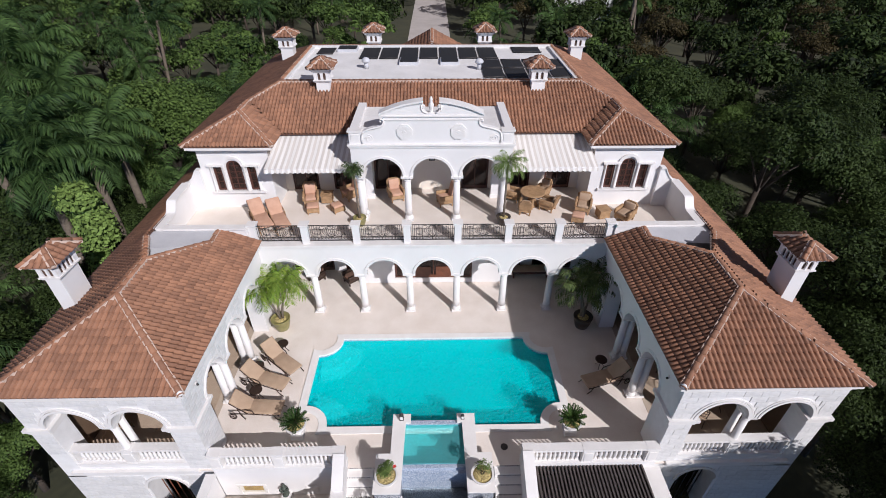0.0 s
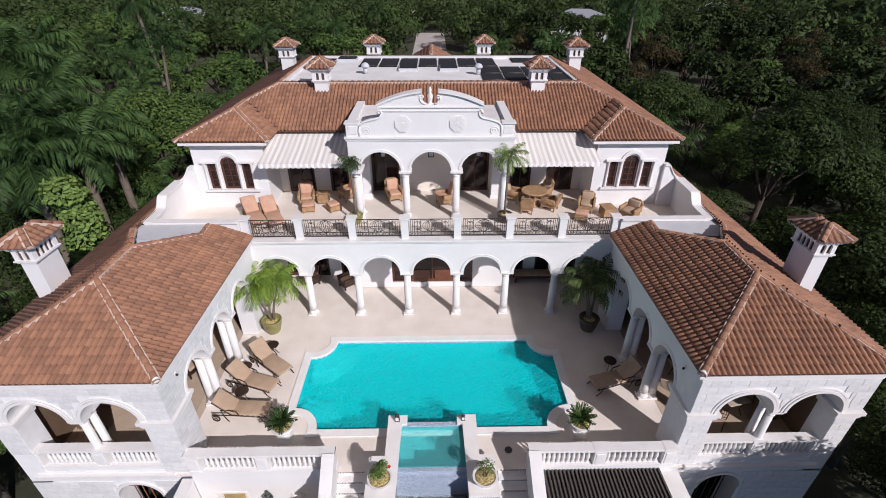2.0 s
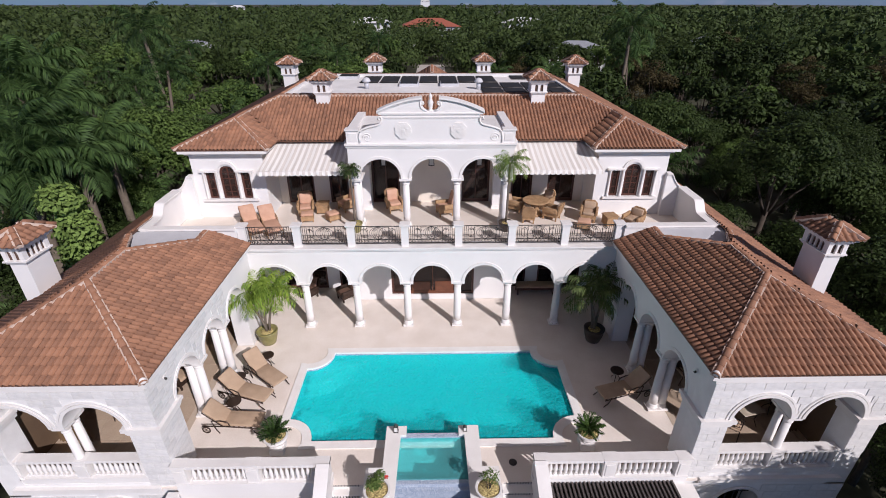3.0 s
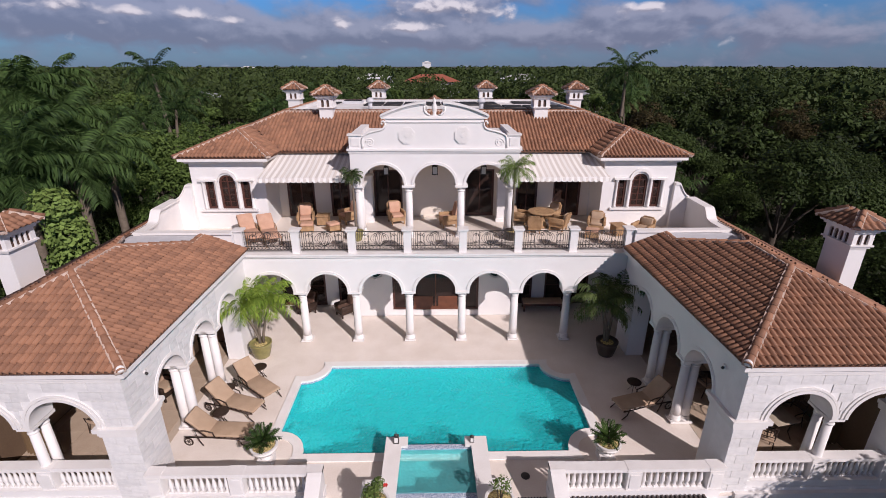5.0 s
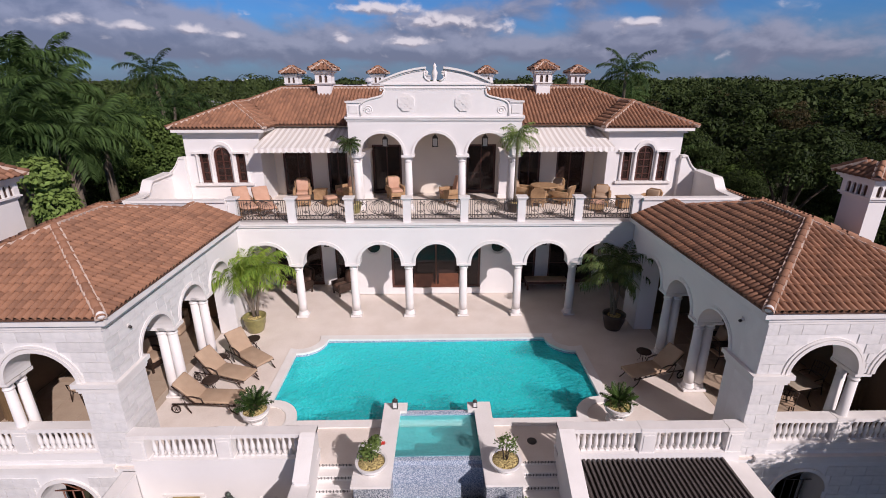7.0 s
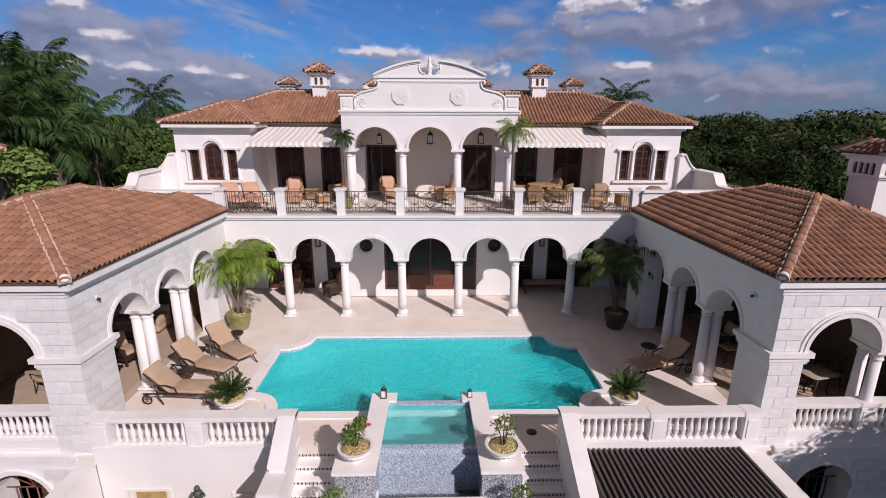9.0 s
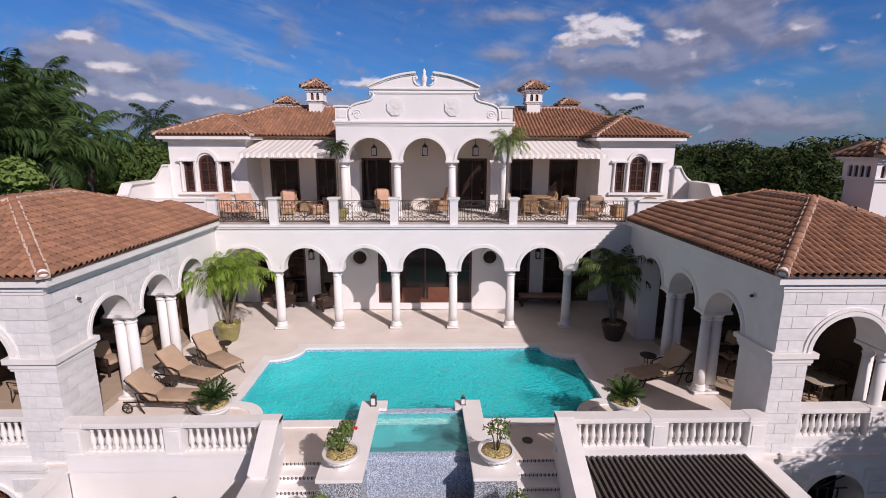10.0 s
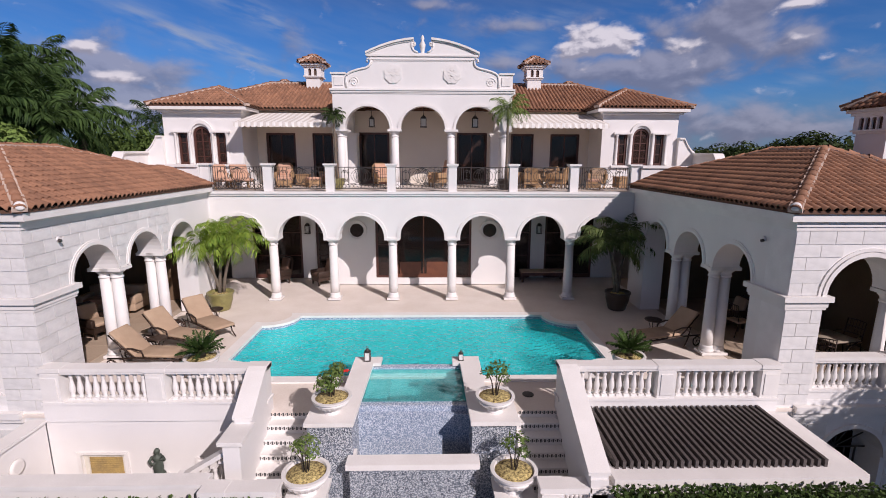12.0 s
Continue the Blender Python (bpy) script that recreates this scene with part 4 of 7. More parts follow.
    for p, q in zip(prof[:-1], prof[1:]):
        prism(bm, [(p[0], p[1]), (q[0], q[1]), (q[0], q[1] + 0.08), (p[0], p[1] + 0.08)], facing_x, s * 11.28, s * 11.69)
    part("coping", bm, TRIM, side)
    bm = bmesh.new()
    fbox(bm, fl, 7.83, 16.95, 3.0, 11.35, 17.15, 4.88)
    front = structure("parapet", bm, STUCCO, "low white terrace parapet in front of the pavilion", "parapet")
    bm = bmesh.new()
    fbox(bm, fl, 7.84, 16.88, 4.88, 11.27, 17.22, 4.96)
    part("coping", bm, TRIM, front)
    bm = bmesh.new()
    prism(bm, [(9.0, 16.9), (9.0, 16.15), (10.2, 15.75), (11.95, 15.6), (11.95, 16.9)], lambda u, d, z: (s * u, z, d), 4.3, 4.86)
    structure("gutter_ledge", bm, LEAD, "grey flashed ledge between terrace parapet and tile roof", "ledge")

# ---------------------------------------------------------------- wings
for s in (-1, 1):
    XW, FY = FACE[s], FRONT
    OUT = 12.85

    def fx(u, d, z, s=s):
        return (s * d, u, z)

    def fy(u, d, z, s=s):
        return (s * u, d, z)
    # court side: three arches
    bm = bmesh.new()
    ra, zs = 0.75, 2.46
    for y in WING_ARCHES:
        a0 = FY + 0.72 if y == WING_ARCHES[0] else y - 0.99
        a1 = 17.0 if y == WING_ARCHES[2] else y + 0.99
        arch_bay(bm, fx, a0, a1, y, ra, zs, 4.0, XW, XW + 0.68)
    fbox(bm, fx, WING_ARCHES[2] + ra, XW, 0.0, 17.0, XW + 0.68, zs)
    fbox(bm, fx, FY + 0.72, XW, 0.0, WING_ARCHES[0] - ra, XW + 0.68, zs)
    fbox(bm, fx, FY + 0.72, XW, GROUND_Z, 17.0, XW + 0.68, -0.06)
    structure("wall_wing_court", bm, STUCCO, "white wing wall with three arches towards the pool", "wall")
    bm = bmesh.new()
    for y in WING_ARCHES:
        arch_ring(bm, fx, y, ra, ra + 0.07, zs, XW - 0.035, XW + 0.01)
        arch_ring(bm, fx, y, ra + 0.07, ra + 0.11, zs, XW - 0.02, XW + 0.01)
    for y in WING_PAIRS:
        fbox(bm, fx, y - 0.24, XW - 0.02, zs, y + 0.24, XW + 0.71, zs + 0.035)
    structure("trim", bm, TRIM, "raised arch mouldings and imposts of the wing wall", "moulding")
    # front: two arches over a balustrade, one arch below
    bm = bmesh.new()
    mid = (FRONT_ARCHES[0] + FRONT_ARCHES[1]) / 2
    rf, zf = 0.83, 2.48
    arch_bay(bm, fy, XW, mid, FRONT_ARCHES[0], rf, zf, 4.0, FY, FY + 0.72)
    arch_bay(bm, fy, mid, OUT, FRONT_ARCHES[1], rf, zf, 4.0, FY, FY + 0.72)
    e0, e1 = FRONT_ARCHES[0] - rf, FRONT_ARCHES[1] + rf
    fbox(bm, fy, e0, FY, 0.0, e1, FY + 0.06, 0.14)
    fbox(bm, fy, e1, FY, -1.25, OUT, FY + 0.72, zf)
    fbox(bm, fy, XW, FY, -1.25, e0, FY + 0.72, zf)
    fbox(bm, fy, e0, FY, -0.35, e1, FY + 0.72, -0.005)
    arch_bay(bm, fy, e0, 10.8, 9.62, 0.72, -1.25, -0.35, FY, FY + 0.72, 14)
    fbox(bm, fy, 10.8, FY, GROUND_Z, OUT, FY + 0.72, -0.35)
    fbox(bm, fy, XW, FY, GROUND_Z, 8.90, FY + 0.72, -1.25)
    fbox(bm, fy, 10.34, FY, GROUND_Z, 10.8, FY + 0.72, -1.25)
    structure("wall_wing_front", bm, JOINT, "white limestone block front of the wing with two arches", "wall")
    bm = bmesh.new()
    for c in FRONT_ARCHES:
        arch_ring(bm, fy, c, rf, rf + 0.09, zf, FY - 0.055, FY + 0.01)
        arch_ring(bm, fy, c, rf + 0.11, rf + 0.17, zf, FY - 0.035, FY + 0.01)
    arch_ring(bm, fy, 9.62, 0.72, 0.82, -1.25, FY - 0.05, FY + 0.01)
    for z0, z1, o in ((2.18, 2.24, 0.03), (2.24, 2.36, 0.05), (2.36, 2.48, 0.11)):
        fbox(bm, fy, XW - o, FY - o, z0, e0 + 0.02 + o, WING_ARCHES[0] - ra + 0.01 + o, z1)
        fbox(bm, fy, e1 - 0.02 - o, FY - o, z0, OUT + o, FY + 0.77, z1)
    for z0, z1, o in ((-0.22, -0.12, 0.06), (-0.12, 0.03, 0.12)):
        fbox(bm, fy, e0 - 0.30, FY - o, z0, e1 + 0.30, FY + 0.02, z1)
    for z0, z1, o in ((3.84, 3.92, 0.02), (3.92, 4.03, 0.05), (4.03, 4.185, 0.21)):
        fbox(bm, fy, XW - o, FY - min(o, 0.13), z0, OUT + o, FY + 0.1, z1)
        fbox(bm, fx, FY + 0.1, XW - o, z0, 16.95, XW + 0.2, z1)
        fbox(bm, fx, FY + 0.1, OUT - 0.15, z0, 33.0, OUT + o, z1)
    structure("trim", bm, TRIM, "white cornice and imposts of the wing", "cornice")
    # outer side wall, floor, ceiling, back
    bm = bmesh.new()
    fbox(bm, fx, FY + 0.72, OUT - 0.25, GROUND_Z, 34.0, OUT, 4.0)
    structure("wall_wing_side", bm, STUCCO, "plain white outer wall of the wing", "wall")
    bm = bmesh.new()
    fbox(bm, fy, 8.3, FY + 0.06, -0.2, OUT - 0.25, 20.3, -0.02)
    structure("floor_wing", bm, WING_FLOOR, "tan stone floor of the covered wing", "floor")
    # ceiling and inner walls take the brown that has the shade in it
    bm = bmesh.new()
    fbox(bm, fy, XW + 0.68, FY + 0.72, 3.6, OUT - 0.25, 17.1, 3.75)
    structure("ceiling_wing", bm, ROOM, "plaster ceiling of the covered wing, coloured dark for its shade", "ceiling")
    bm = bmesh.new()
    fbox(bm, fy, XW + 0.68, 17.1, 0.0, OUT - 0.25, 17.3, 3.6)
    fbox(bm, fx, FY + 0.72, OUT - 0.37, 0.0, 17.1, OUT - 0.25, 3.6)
    structure("wall_wing_inner", bm, ROOM, "plaster wall inside the covered wing, coloured dark for its shade", "wall")
    # lower storey behind the low arch, its darkness put into the wall colour
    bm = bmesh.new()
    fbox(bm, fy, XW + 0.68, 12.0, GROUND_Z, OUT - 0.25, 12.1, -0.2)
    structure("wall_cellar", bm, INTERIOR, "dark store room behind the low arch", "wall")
    gate = thing("iron_gate", "arched barred gate of the lower storey", "gate")
    metal = REDWOOD if s < 0 else IRON
    for i in range(7):
        a = math.pi * i / 6
        bm = bmesh.new()
        tube(bm, [(s * 9.62, FY + 0.4, -1.25), (s * (9.62 + 0.72 * math.cos(a)), FY + 0.4, -1.25 + 0.72 * math.sin(a))], 0.02, 4)
        part("fan_bar", bm, metal, gate)
    for u in (9.12, 9.37, 9.62, 9.87, 10.12):
        bm = bmesh.new()
        tube(bm, [(s * u, FY + 0.4, GROUND_Z), (s * u, FY + 0.4, -1.25)], 0.02, 4)
        part("bar", bm, metal, gate)

# house body behind, rear wall
bm = bmesh.new()
box(bm, -13.0, 33.8, GROUND_Z, 13.0, 34.0, 4.0)
box(bm, -10.8, 32.8, 4.0, 10.8, 33.0, 7.2)
structure("wall_rear", bm, STUCCO, "plain white rear wall of the villa", "wall")


# ---------------------------------------------------------------- tile roofs
TILE_CROSS = ((-0.086, 0.002), (-0.050, -0.004), (-0.038, 0.026), (-0.016, 0.066), (0.018, 0.084), (0.052, 0.066), (0.074, 0.026), (0.086, -0.002))


def tile_mesh(mat, L=0.31):
    """One S-shaped tile, a round cover beside a flat pan, its lower end towards -y and lying on the next."""
    bm = bmesh.new()
    lo = [bm.verts.new((u, -L / 2, z + 0.032)) for u, z in TILE_CROSS]
    hi = [bm.verts.new((u * 0.97, L / 2, z + 0.002)) for u, z in TILE_CROSS]
    rim = [bm.verts.new((u, -L / 2 + 0.003, z + 0.012)) for u, z in TILE_CROSS]
    for i in range(len(TILE_CROSS) - 1):
        f = bm.faces.new((lo[i], lo[i + 1], hi[i + 1], hi[i]))
        f.smooth = True
        bm.faces.new((lo[i + 1], lo[i], rim[i], rim[i + 1]))
    return mesh_of("tile", bm, mat)


def cap_mesh(mat, w=0.164, L=0.34):
    """A half-round ridge tile."""
    bm = bmesh.new()
    n = 6
    lo, hi, rim = [], [], []
    for i in range(n + 1):
        a = math.pi * i / n
        lo.append(bm.verts.new((-0.5 * w * math.cos(a), -L / 2, 0.024 + 0.076 * math.sin(a))))
        hi.append(bm.verts.new((-0.44 * w * math.cos(a), L / 2, -0.004 + 0.060 * math.sin(a))))
        rim.append(bm.verts.new((-0.42 * w * math.cos(a), -L / 2 + 0.004, 0.006 + 0.055 * math.sin(a))))
    for i in range(n):
        f = bm.faces.new((lo[i], lo[i + 1], hi[i + 1], hi[i]))
        f.smooth = True
        bm.faces.new((lo[i + 1], lo[i], rim[i], rim[i + 1]))
    return mesh_of("cap", bm, mat)


CAP_ME = cap_mesh(TILE)
CAP_V = [tuple(v.co) for v in CAP_ME.vertices]
CAP_F = [tuple(p.vertices) for p in CAP_ME.polygons]
TILE_ME = tile_mesh(TILE_ONE)
TILE_V = [tuple(v.co) for v in TILE_ME.vertices]
TILE_F = [tuple(p.vertices) for p in TILE_ME.polygons]
TW, TL = 0.168, 0.27


def inside(p, poly):
    c = False
    for (x0, y0), (x1, y1) in zip(poly, poly[1:] + poly[:1]):
        if (y0 > p[1]) != (y1 > p[1]) and p[0] < (x1 - x0) * (p[1] - y0) / (y1 - y0) + x0:
            c = not c
    return c


class Roof:
    """A roof of flat slopes: bed, tiles, ridge caps."""

    def __init__(self, name, label):
        self.bed = bmesh.new()
        self.name, self.label = name, label
        self.tiles, self.caps, self.ends = [], [], []

    def slope(self, corners, uphill):
        """corners in the world; uphill: direction on the plan in which the slope rises."""
        cs = [Vector(c) for c in corners]
        nrm = (cs[1] - cs[0]).cross(cs[2] - cs[0]).normalized()
        if nrm.z < 0:
            nrm = -nrm
        f = self.bed.faces.new([self.bed.verts.new(c) for c in cs])
        f.normal_update()
        lowv = [self.bed.verts.new(c - Vector((0, 0, 0.06))) for c in cs]
        self.bed.faces.new(lowv)
        for i in range(len(cs)):
            j = (i + 1) % len(cs)
            self.bed.faces.new((f.verts[i], f.verts[j], lowv[j], lowv[i]))
        up = Vector((uphill[0], uphill[1], 0))
        up = (up - nrm * up.dot(nrm)).normalized()
        side = up.cross(nrm)
        o = min(cs, key=lambda c: c.dot(up))
        flat = [((c - o).dot(side), (c - o).dot(up)) for c in cs]
        u0, u1 = min(p[0] for p in flat), max(p[0] for p in flat)
        v1 = max(p[1] for p in flat)
        m = Matrix((side, up, nrm)).transposed().to_4x4()
        nu, nv = int((u1 - u0) / TW) + 2, int(v1 / TL) + 2
        for j in range(nv):
            for i in range(nu):
                u, v = u0 + (i + 0.5) * TW, (j + 0.42) * TL
                if inside((u, v), flat):
                    p = o + side * u + up * v + nrm * random.uniform(0.0, 0.006)
                    self.tiles.append(Matrix.Translation(p) @ m @ pose(0, 0, 0, random.uniform(0.2, 1.6), random.uniform(-2, 2), random.uniform(-1.5, 1.5)))

    def ridge(self, a, b):
        a, b = Vector(a), Vector(b)
        d = (b - a).normalized()
        nrm = d.cross(Vector((0, 0, 1))).normalized().cross(d)
        side = d.cross(nrm)
        m = Matrix((side, d, nrm)).transposed().to_4x4()
        n = max(int((b - a).length / 0.33), 1)
        for i in range(n):
            self.caps.append(Matrix.Translation(a + d * (b - a).length * (i + 0.5) / n + nrm * 0.045) @ m @ pose(0, 0, 0, random.uniform(1.5, 3), 0, random.uniform(-2, 2)))

    def finish(self, singles=280, near=None):
        roof = structure(self.name, self.bed, TILE_BED, self.label, "roof")
        order = sorted(self.tiles, key=lambda q: (q.translation - Vector(near)).length) if near else self.tiles
        rest = order[singles:]
        for m in order[:singles]:
            piece("tile", TILE_ME, roof, m)
        if rest:
            vs, fs = [], []
            for m in rest:
                k = len(vs)
                vs += [m @ Vector(v) for v in TILE_V]
                fs += [tuple(i + k for i in f) for f in TILE_F]
            me = bpy.data.meshes.new("tiles")
            me.from_pydata(vs, [], fs)
            me.materials.append(TILE)
            me.polygons.foreach_set("use_smooth", [True] * len(me.polygons))
            ob = new("tiles", me)
            ob.parent = roof
            tagged(ob, kind="stuff")
        if self.caps:
            bm = bmesh.new()
            for m in self.caps:
                q = m @ Matrix.Diagonal((1.15, 1.12, 1.0, 1))
                vv = [bm.verts.new(q @ Vector(v)) for v in CAP_V]
                for f in CAP_F:
                    bm.faces.new([vv[i] for i in f]).smooth = True
            part("ridge_tiles", bm, TILE, roof, "terracotta ridge caps bedded in pale mortar")
            bm = bmesh.new()
            for m in self.caps:
                vv = box(bm, -0.115, -0.18, -0.07, 0.115, 0.18, 0.028)
                for v in vv:
                    v.co = m @ (v.co + Vector((random.uniform(-0.012, 0.012), 0, random.uniform(-0.01, 0.01))))
            part("mortar", bm, MORTAR, roof, "pale mortar under the ridge caps")
        for c, axis in self.ends:
            bm = bmesh.new()
            lathe(bm, [(0.085, 0), (0.092, 0.025), (0.07, 0.05), (0.02, 0.058)], 14)
            part("end_disc", bm, TRIM, roof, "white mortar disc closing the hip").matrix_basis = Matrix.Translation(c) @ Vector(axis).to_track_quat("Z", "Y").to_matrix().to_4x4()
        return roof


EZ = 4.25                                   # eave height of the wings
for s in (-1, 1):
    r = Roof("roof_wing", "weathered terracotta barrel tile hip roof of the wing")
    xi, xo, xr, yf = FACE[s] - 0.23, 13.15, 10.42, 9.07
    peak, end = (s * xr, 12.2, 5.46), (s * xr, 14.1, 5.46)
    p3, p4 = (s * 8.95, 16.1, 4.83), (s * 8.98, 16.93, 4.84)
    r.slope([(s * xi, yf, EZ), (s * xo, yf, EZ), peak], (0, 1))
    r.slope([(s * xi, yf, EZ), peak, end, p3, p4, (s * xi, 16.95, EZ)], (s, 0))
    r.slope([(s * xo, yf, EZ), (s * xo, 34.4, EZ), (s * 11.62, 34.4, 4.98), (s * 11.62, 16.3, 4.98), end, peak], (-s, 0))
    for a, b in (((s * xi, yf, EZ), peak), ((s * xo, yf, EZ), peak), (peak, end), (end, p3), (p3, p4), (end, (s * 11.62, 16.3, 4.98))):
        r.ridge(a, b)
    r.ends.append((Vector((s * (xi + 0.02), yf + 0.02, EZ + 0.08)), (-s * 0.6, -0.7, 0.25)))
    r.finish(near=(s * 9, 10, 4))

main = Roof("roof_main", "weathered terracotta barrel tile roof round a flat white deck")
ze, zd, DX, DY0, DY1 = 7.28, 8.74, 7.6, 24.6, 32.2
for s in (-1, 1):
    pk, vb = (s * 8.99, 21.95, 8.18), (s * 8.99, 23.39, 8.18)
    xo, xi, yf = 11.12, 7.08, 19.95
    main.slope([(s * xi, yf, ze), (s * xo, yf, ze), pk], (0, 1))
    main.slope([(s * xi, yf, ze), pk, vb, (s * xi, 21.45, ze)], (s, 0))
    main.slope([(s * xo, yf, ze), (s * xo, 35.9, ze), (s * DX, DY1, zd), (s * DX, DY0, zd), vb, pk], (-s, 0))
    for a, b in (((s * xi, yf, ze), pk), ((s * xo, yf, ze), pk), (pk, vb), (vb, (s * DX, DY0, zd)), ((s * DX, DY0, zd), (s * DX, DY1, zd)), ((s * xo, 35.9, ze), (s * DX, DY1, zd))):
        main.ridge(a, b)
main.slope([(-7.08, 21.45, ze), (7.08, 21.45, ze), (8.99, 23.39, 8.18), (DX, DY0, zd), (-DX, DY0, zd), (-8.99, 23.39, 8.18)], (0, 1))
main.slope([(-11.12, 35.9, ze), (11.12, 35.9, ze), (DX, DY1, zd), (-DX, DY1, zd)], (0, -1))
main.ridge((-DX, DY0, zd), (DX, DY0, zd))
main.ridge((-DX, DY1, zd), (DX, DY1, zd))
# rear porch gable
main.slope([(-2.6, 38.5, 7.2), (-2.6, 33.5, 7.2), (0, 33.5, 8.7), (0, 37.6, 8.7)], (1, 0))
main.slope([(2.6, 38.5, 7.2), (2.6, 33.5, 7.2), (0, 33.5, 8.7), (0, 37.6, 8.7)], (-1, 0))
main.ridge((0, 33.5, 8.7), (0, 37.6, 8.7))
main.finish(near=(0, 21, 7))

bm = bmesh.new()
box(bm, -DX + 0.1, DY0 + 0.1, 8.45, DX - 0.1, DY1 - 0.1, 8.66)
structure("roof_deck", bm, ROOFING, "flat white roof deck behind the tile slopes", "roof")
bm = bmesh.new()
box(bm, -DX + 0.05, DY0 + 0.1, 8.66, -DX + 0.25, DY1, 8.80)
box(bm, DX - 0.25, DY0 + 0.1, 8.66, DX - 0.05, DY1, 8.80)
box(bm, -DX + 0.05, DY1 - 0.3, 8.66, DX - 0.05, DY1 - 0.1, 8.84)
structure("kerb", bm, ROOFING, "white kerb round the roof deck", "kerb")


def chimney(wx, wy, zb, zc, m, label, nx=2, ny=2):
    """A white chimney with a louvred head and a small tiled cap; zb base, zc eave of the cap."""
    c = thing("chimney", label, "chimney", "roof chimneys")
    hx, hy = wx / 2, wy / 2
    bm = bmesh.new()
    box(bm, -hx, -hy, zb, hx, hy, zc - 0.66)
    part("shaft", bm, STUCCO, c)
    bm = bmesh.new()
    for z0, z1, o in ((zc - 0.66, zc - 0.60, 0.05), (zc - 0.60, zc - 0.55, 0.10), (zc - 0.17, zc - 0.09, 0.12), (zc - 0.09, zc, 0.20)):
        box(bm, -hx - o, -hy - o, z0, hx + o, hy + o, z1)
    part("moulding", bm, TRIM, c)
    hx, hy = hx + 0.06, hy + 0.06
    bm = bmesh.new()
    box(bm, -hx + 0.07, -hy + 0.07, zc - 0.55, hx - 0.07, hy - 0.07, zc - 0.17)
    part("flue", bm, INTERIOR, c)
    bm = bmesh.new()
    for fn, hu, hd, n in ((facing_y, hx, hy, nx), (facing_x, hy - 0.06, hx, ny)):
        g = 2 * hu / (n + 1)
        for d0, d1 in ((-hd, -hd + 0.06), (hd - 0.06, hd)):
            edges = [-hu]
            for i in range(n):
                cc = -hu + g * (i + 1)
                edges += [cc - 0.07, cc + 0.07]
            edges.append(hu)
            for i in range(0, len(edges), 2):
                fbox(bm, fn, edges[i], d0, zc - 0.55, edges[i + 1], d1, zc - 0.29)
            for i in range(n):
                cc = -hu + g * (i + 1)
                arch_bay(bm, fn, cc - g * 0.5 if i else -hu, cc + g * 0.5 if i < n - 1 else hu, cc, 0.07, zc - 0.29, zc - 0.17, d0, d1, 6)
    part("louvre_head", bm, STUCCO, c)
    ex, ey = hx + 0.22, hy + 0.22
    rise = 0.36 * min(ex, ey) / 0.55
    r0 = max(ey - ex, 0.0)
    apex = [Vector((0, -r0, zc + rise)), Vector((0, r0, zc + rise))]
    cs = [Vector(p) for p in ((-ex, -ey, zc), (ex, -ey, zc), (ex, ey, zc), (-ex, ey, zc))]
    bm = bmesh.new()
    vb = [bm.verts.new(v) for v in cs]
    va = [bm.verts.new(v) for v in apex]
    bm.faces.new(vb[::-1])
    bm.faces.new((vb[0], vb[1], va[0]))
    bm.faces.new((vb[2], vb[3], va[1]))
    bm.faces.new((vb[1], vb[2], va[1], va[0]))
    bm.faces.new((vb[3], vb[0], va[0], va[1]))
    cap = part("cap", bm, TILE_BED, c)
    bm = bmesh.new()

    def lay(mt):
        vv = [bm.verts.new(mt @ Vector(v)) for v in TILE_V]
        for f in TILE_F:
            bm.faces.new([vv[k] for k in f]).smooth = True
    for a, b, up in ((cs[0], cs[1], Vector((0, 1, 0))), (cs[1], cs[2], Vector((-1, 0, 0))), (cs[2], cs[3], Vector((0, -1, 0))), (cs[3], cs[0], Vector((1, 0, 0)))):
        run = ey - r0 if abs(up.y) else ex
        slope = (up * run + Vector((0, 0, rise))).normalized()
        side = (b - a).normalized()
        m3 = Matrix((side, slope, side.cross(slope))).transposed().to_4x4()
        L = (b - a).length
        n = int(L / 0.19)
        for j in range(3):
            t = (j + 0.5) / 3
            for i in range(n):
                u = L * (i + 0.5) / n
                if run * t < u + 0.04 and run * t < L - u + 0.04:
                    lay(Matrix.Translation(a + side * u + (up * run + Vector((0, 0, rise))) * t) @ m3 @ Matrix.Diagonal((1.1, 0.9, 0.85, 1)))
    for p, q in ((cs[0], apex[0]), (cs[1], apex[0]), (cs[2], apex[1]), (cs[3], apex[1])):
        d = (q - p).normalized()
        nrm = d.cross(Vector((0, 0, 1))).normalized().cross(d)
        m3 = Matrix((d.cross(nrm), d, nrm)).transposed().to_4x4()
        for i in range(3):
            at = Matrix.Translation(p.lerp(q, (i + 0.5) / 3) + nrm * 0.05) @ m3
            lay(at @ Matrix.Diagonal((1.2, 0.9, 1.0, 1)))
        mo = bmesh.new()
        strip = Matrix.Translation(p.lerp(q, 0.5) + nrm * 0.05) @ m3
        for v in box(mo, -0.105, -(q - p).length / 2, -0.06, 0.12, (q - p).length / 2, 0.025):
            v.co = strip @ v.co
        part("mortar", mo, MORTAR, cap)
    part("cap_tiles", bm, TILE, cap, "small terracotta tile cap")
    c.matrix_basis = m
    return c


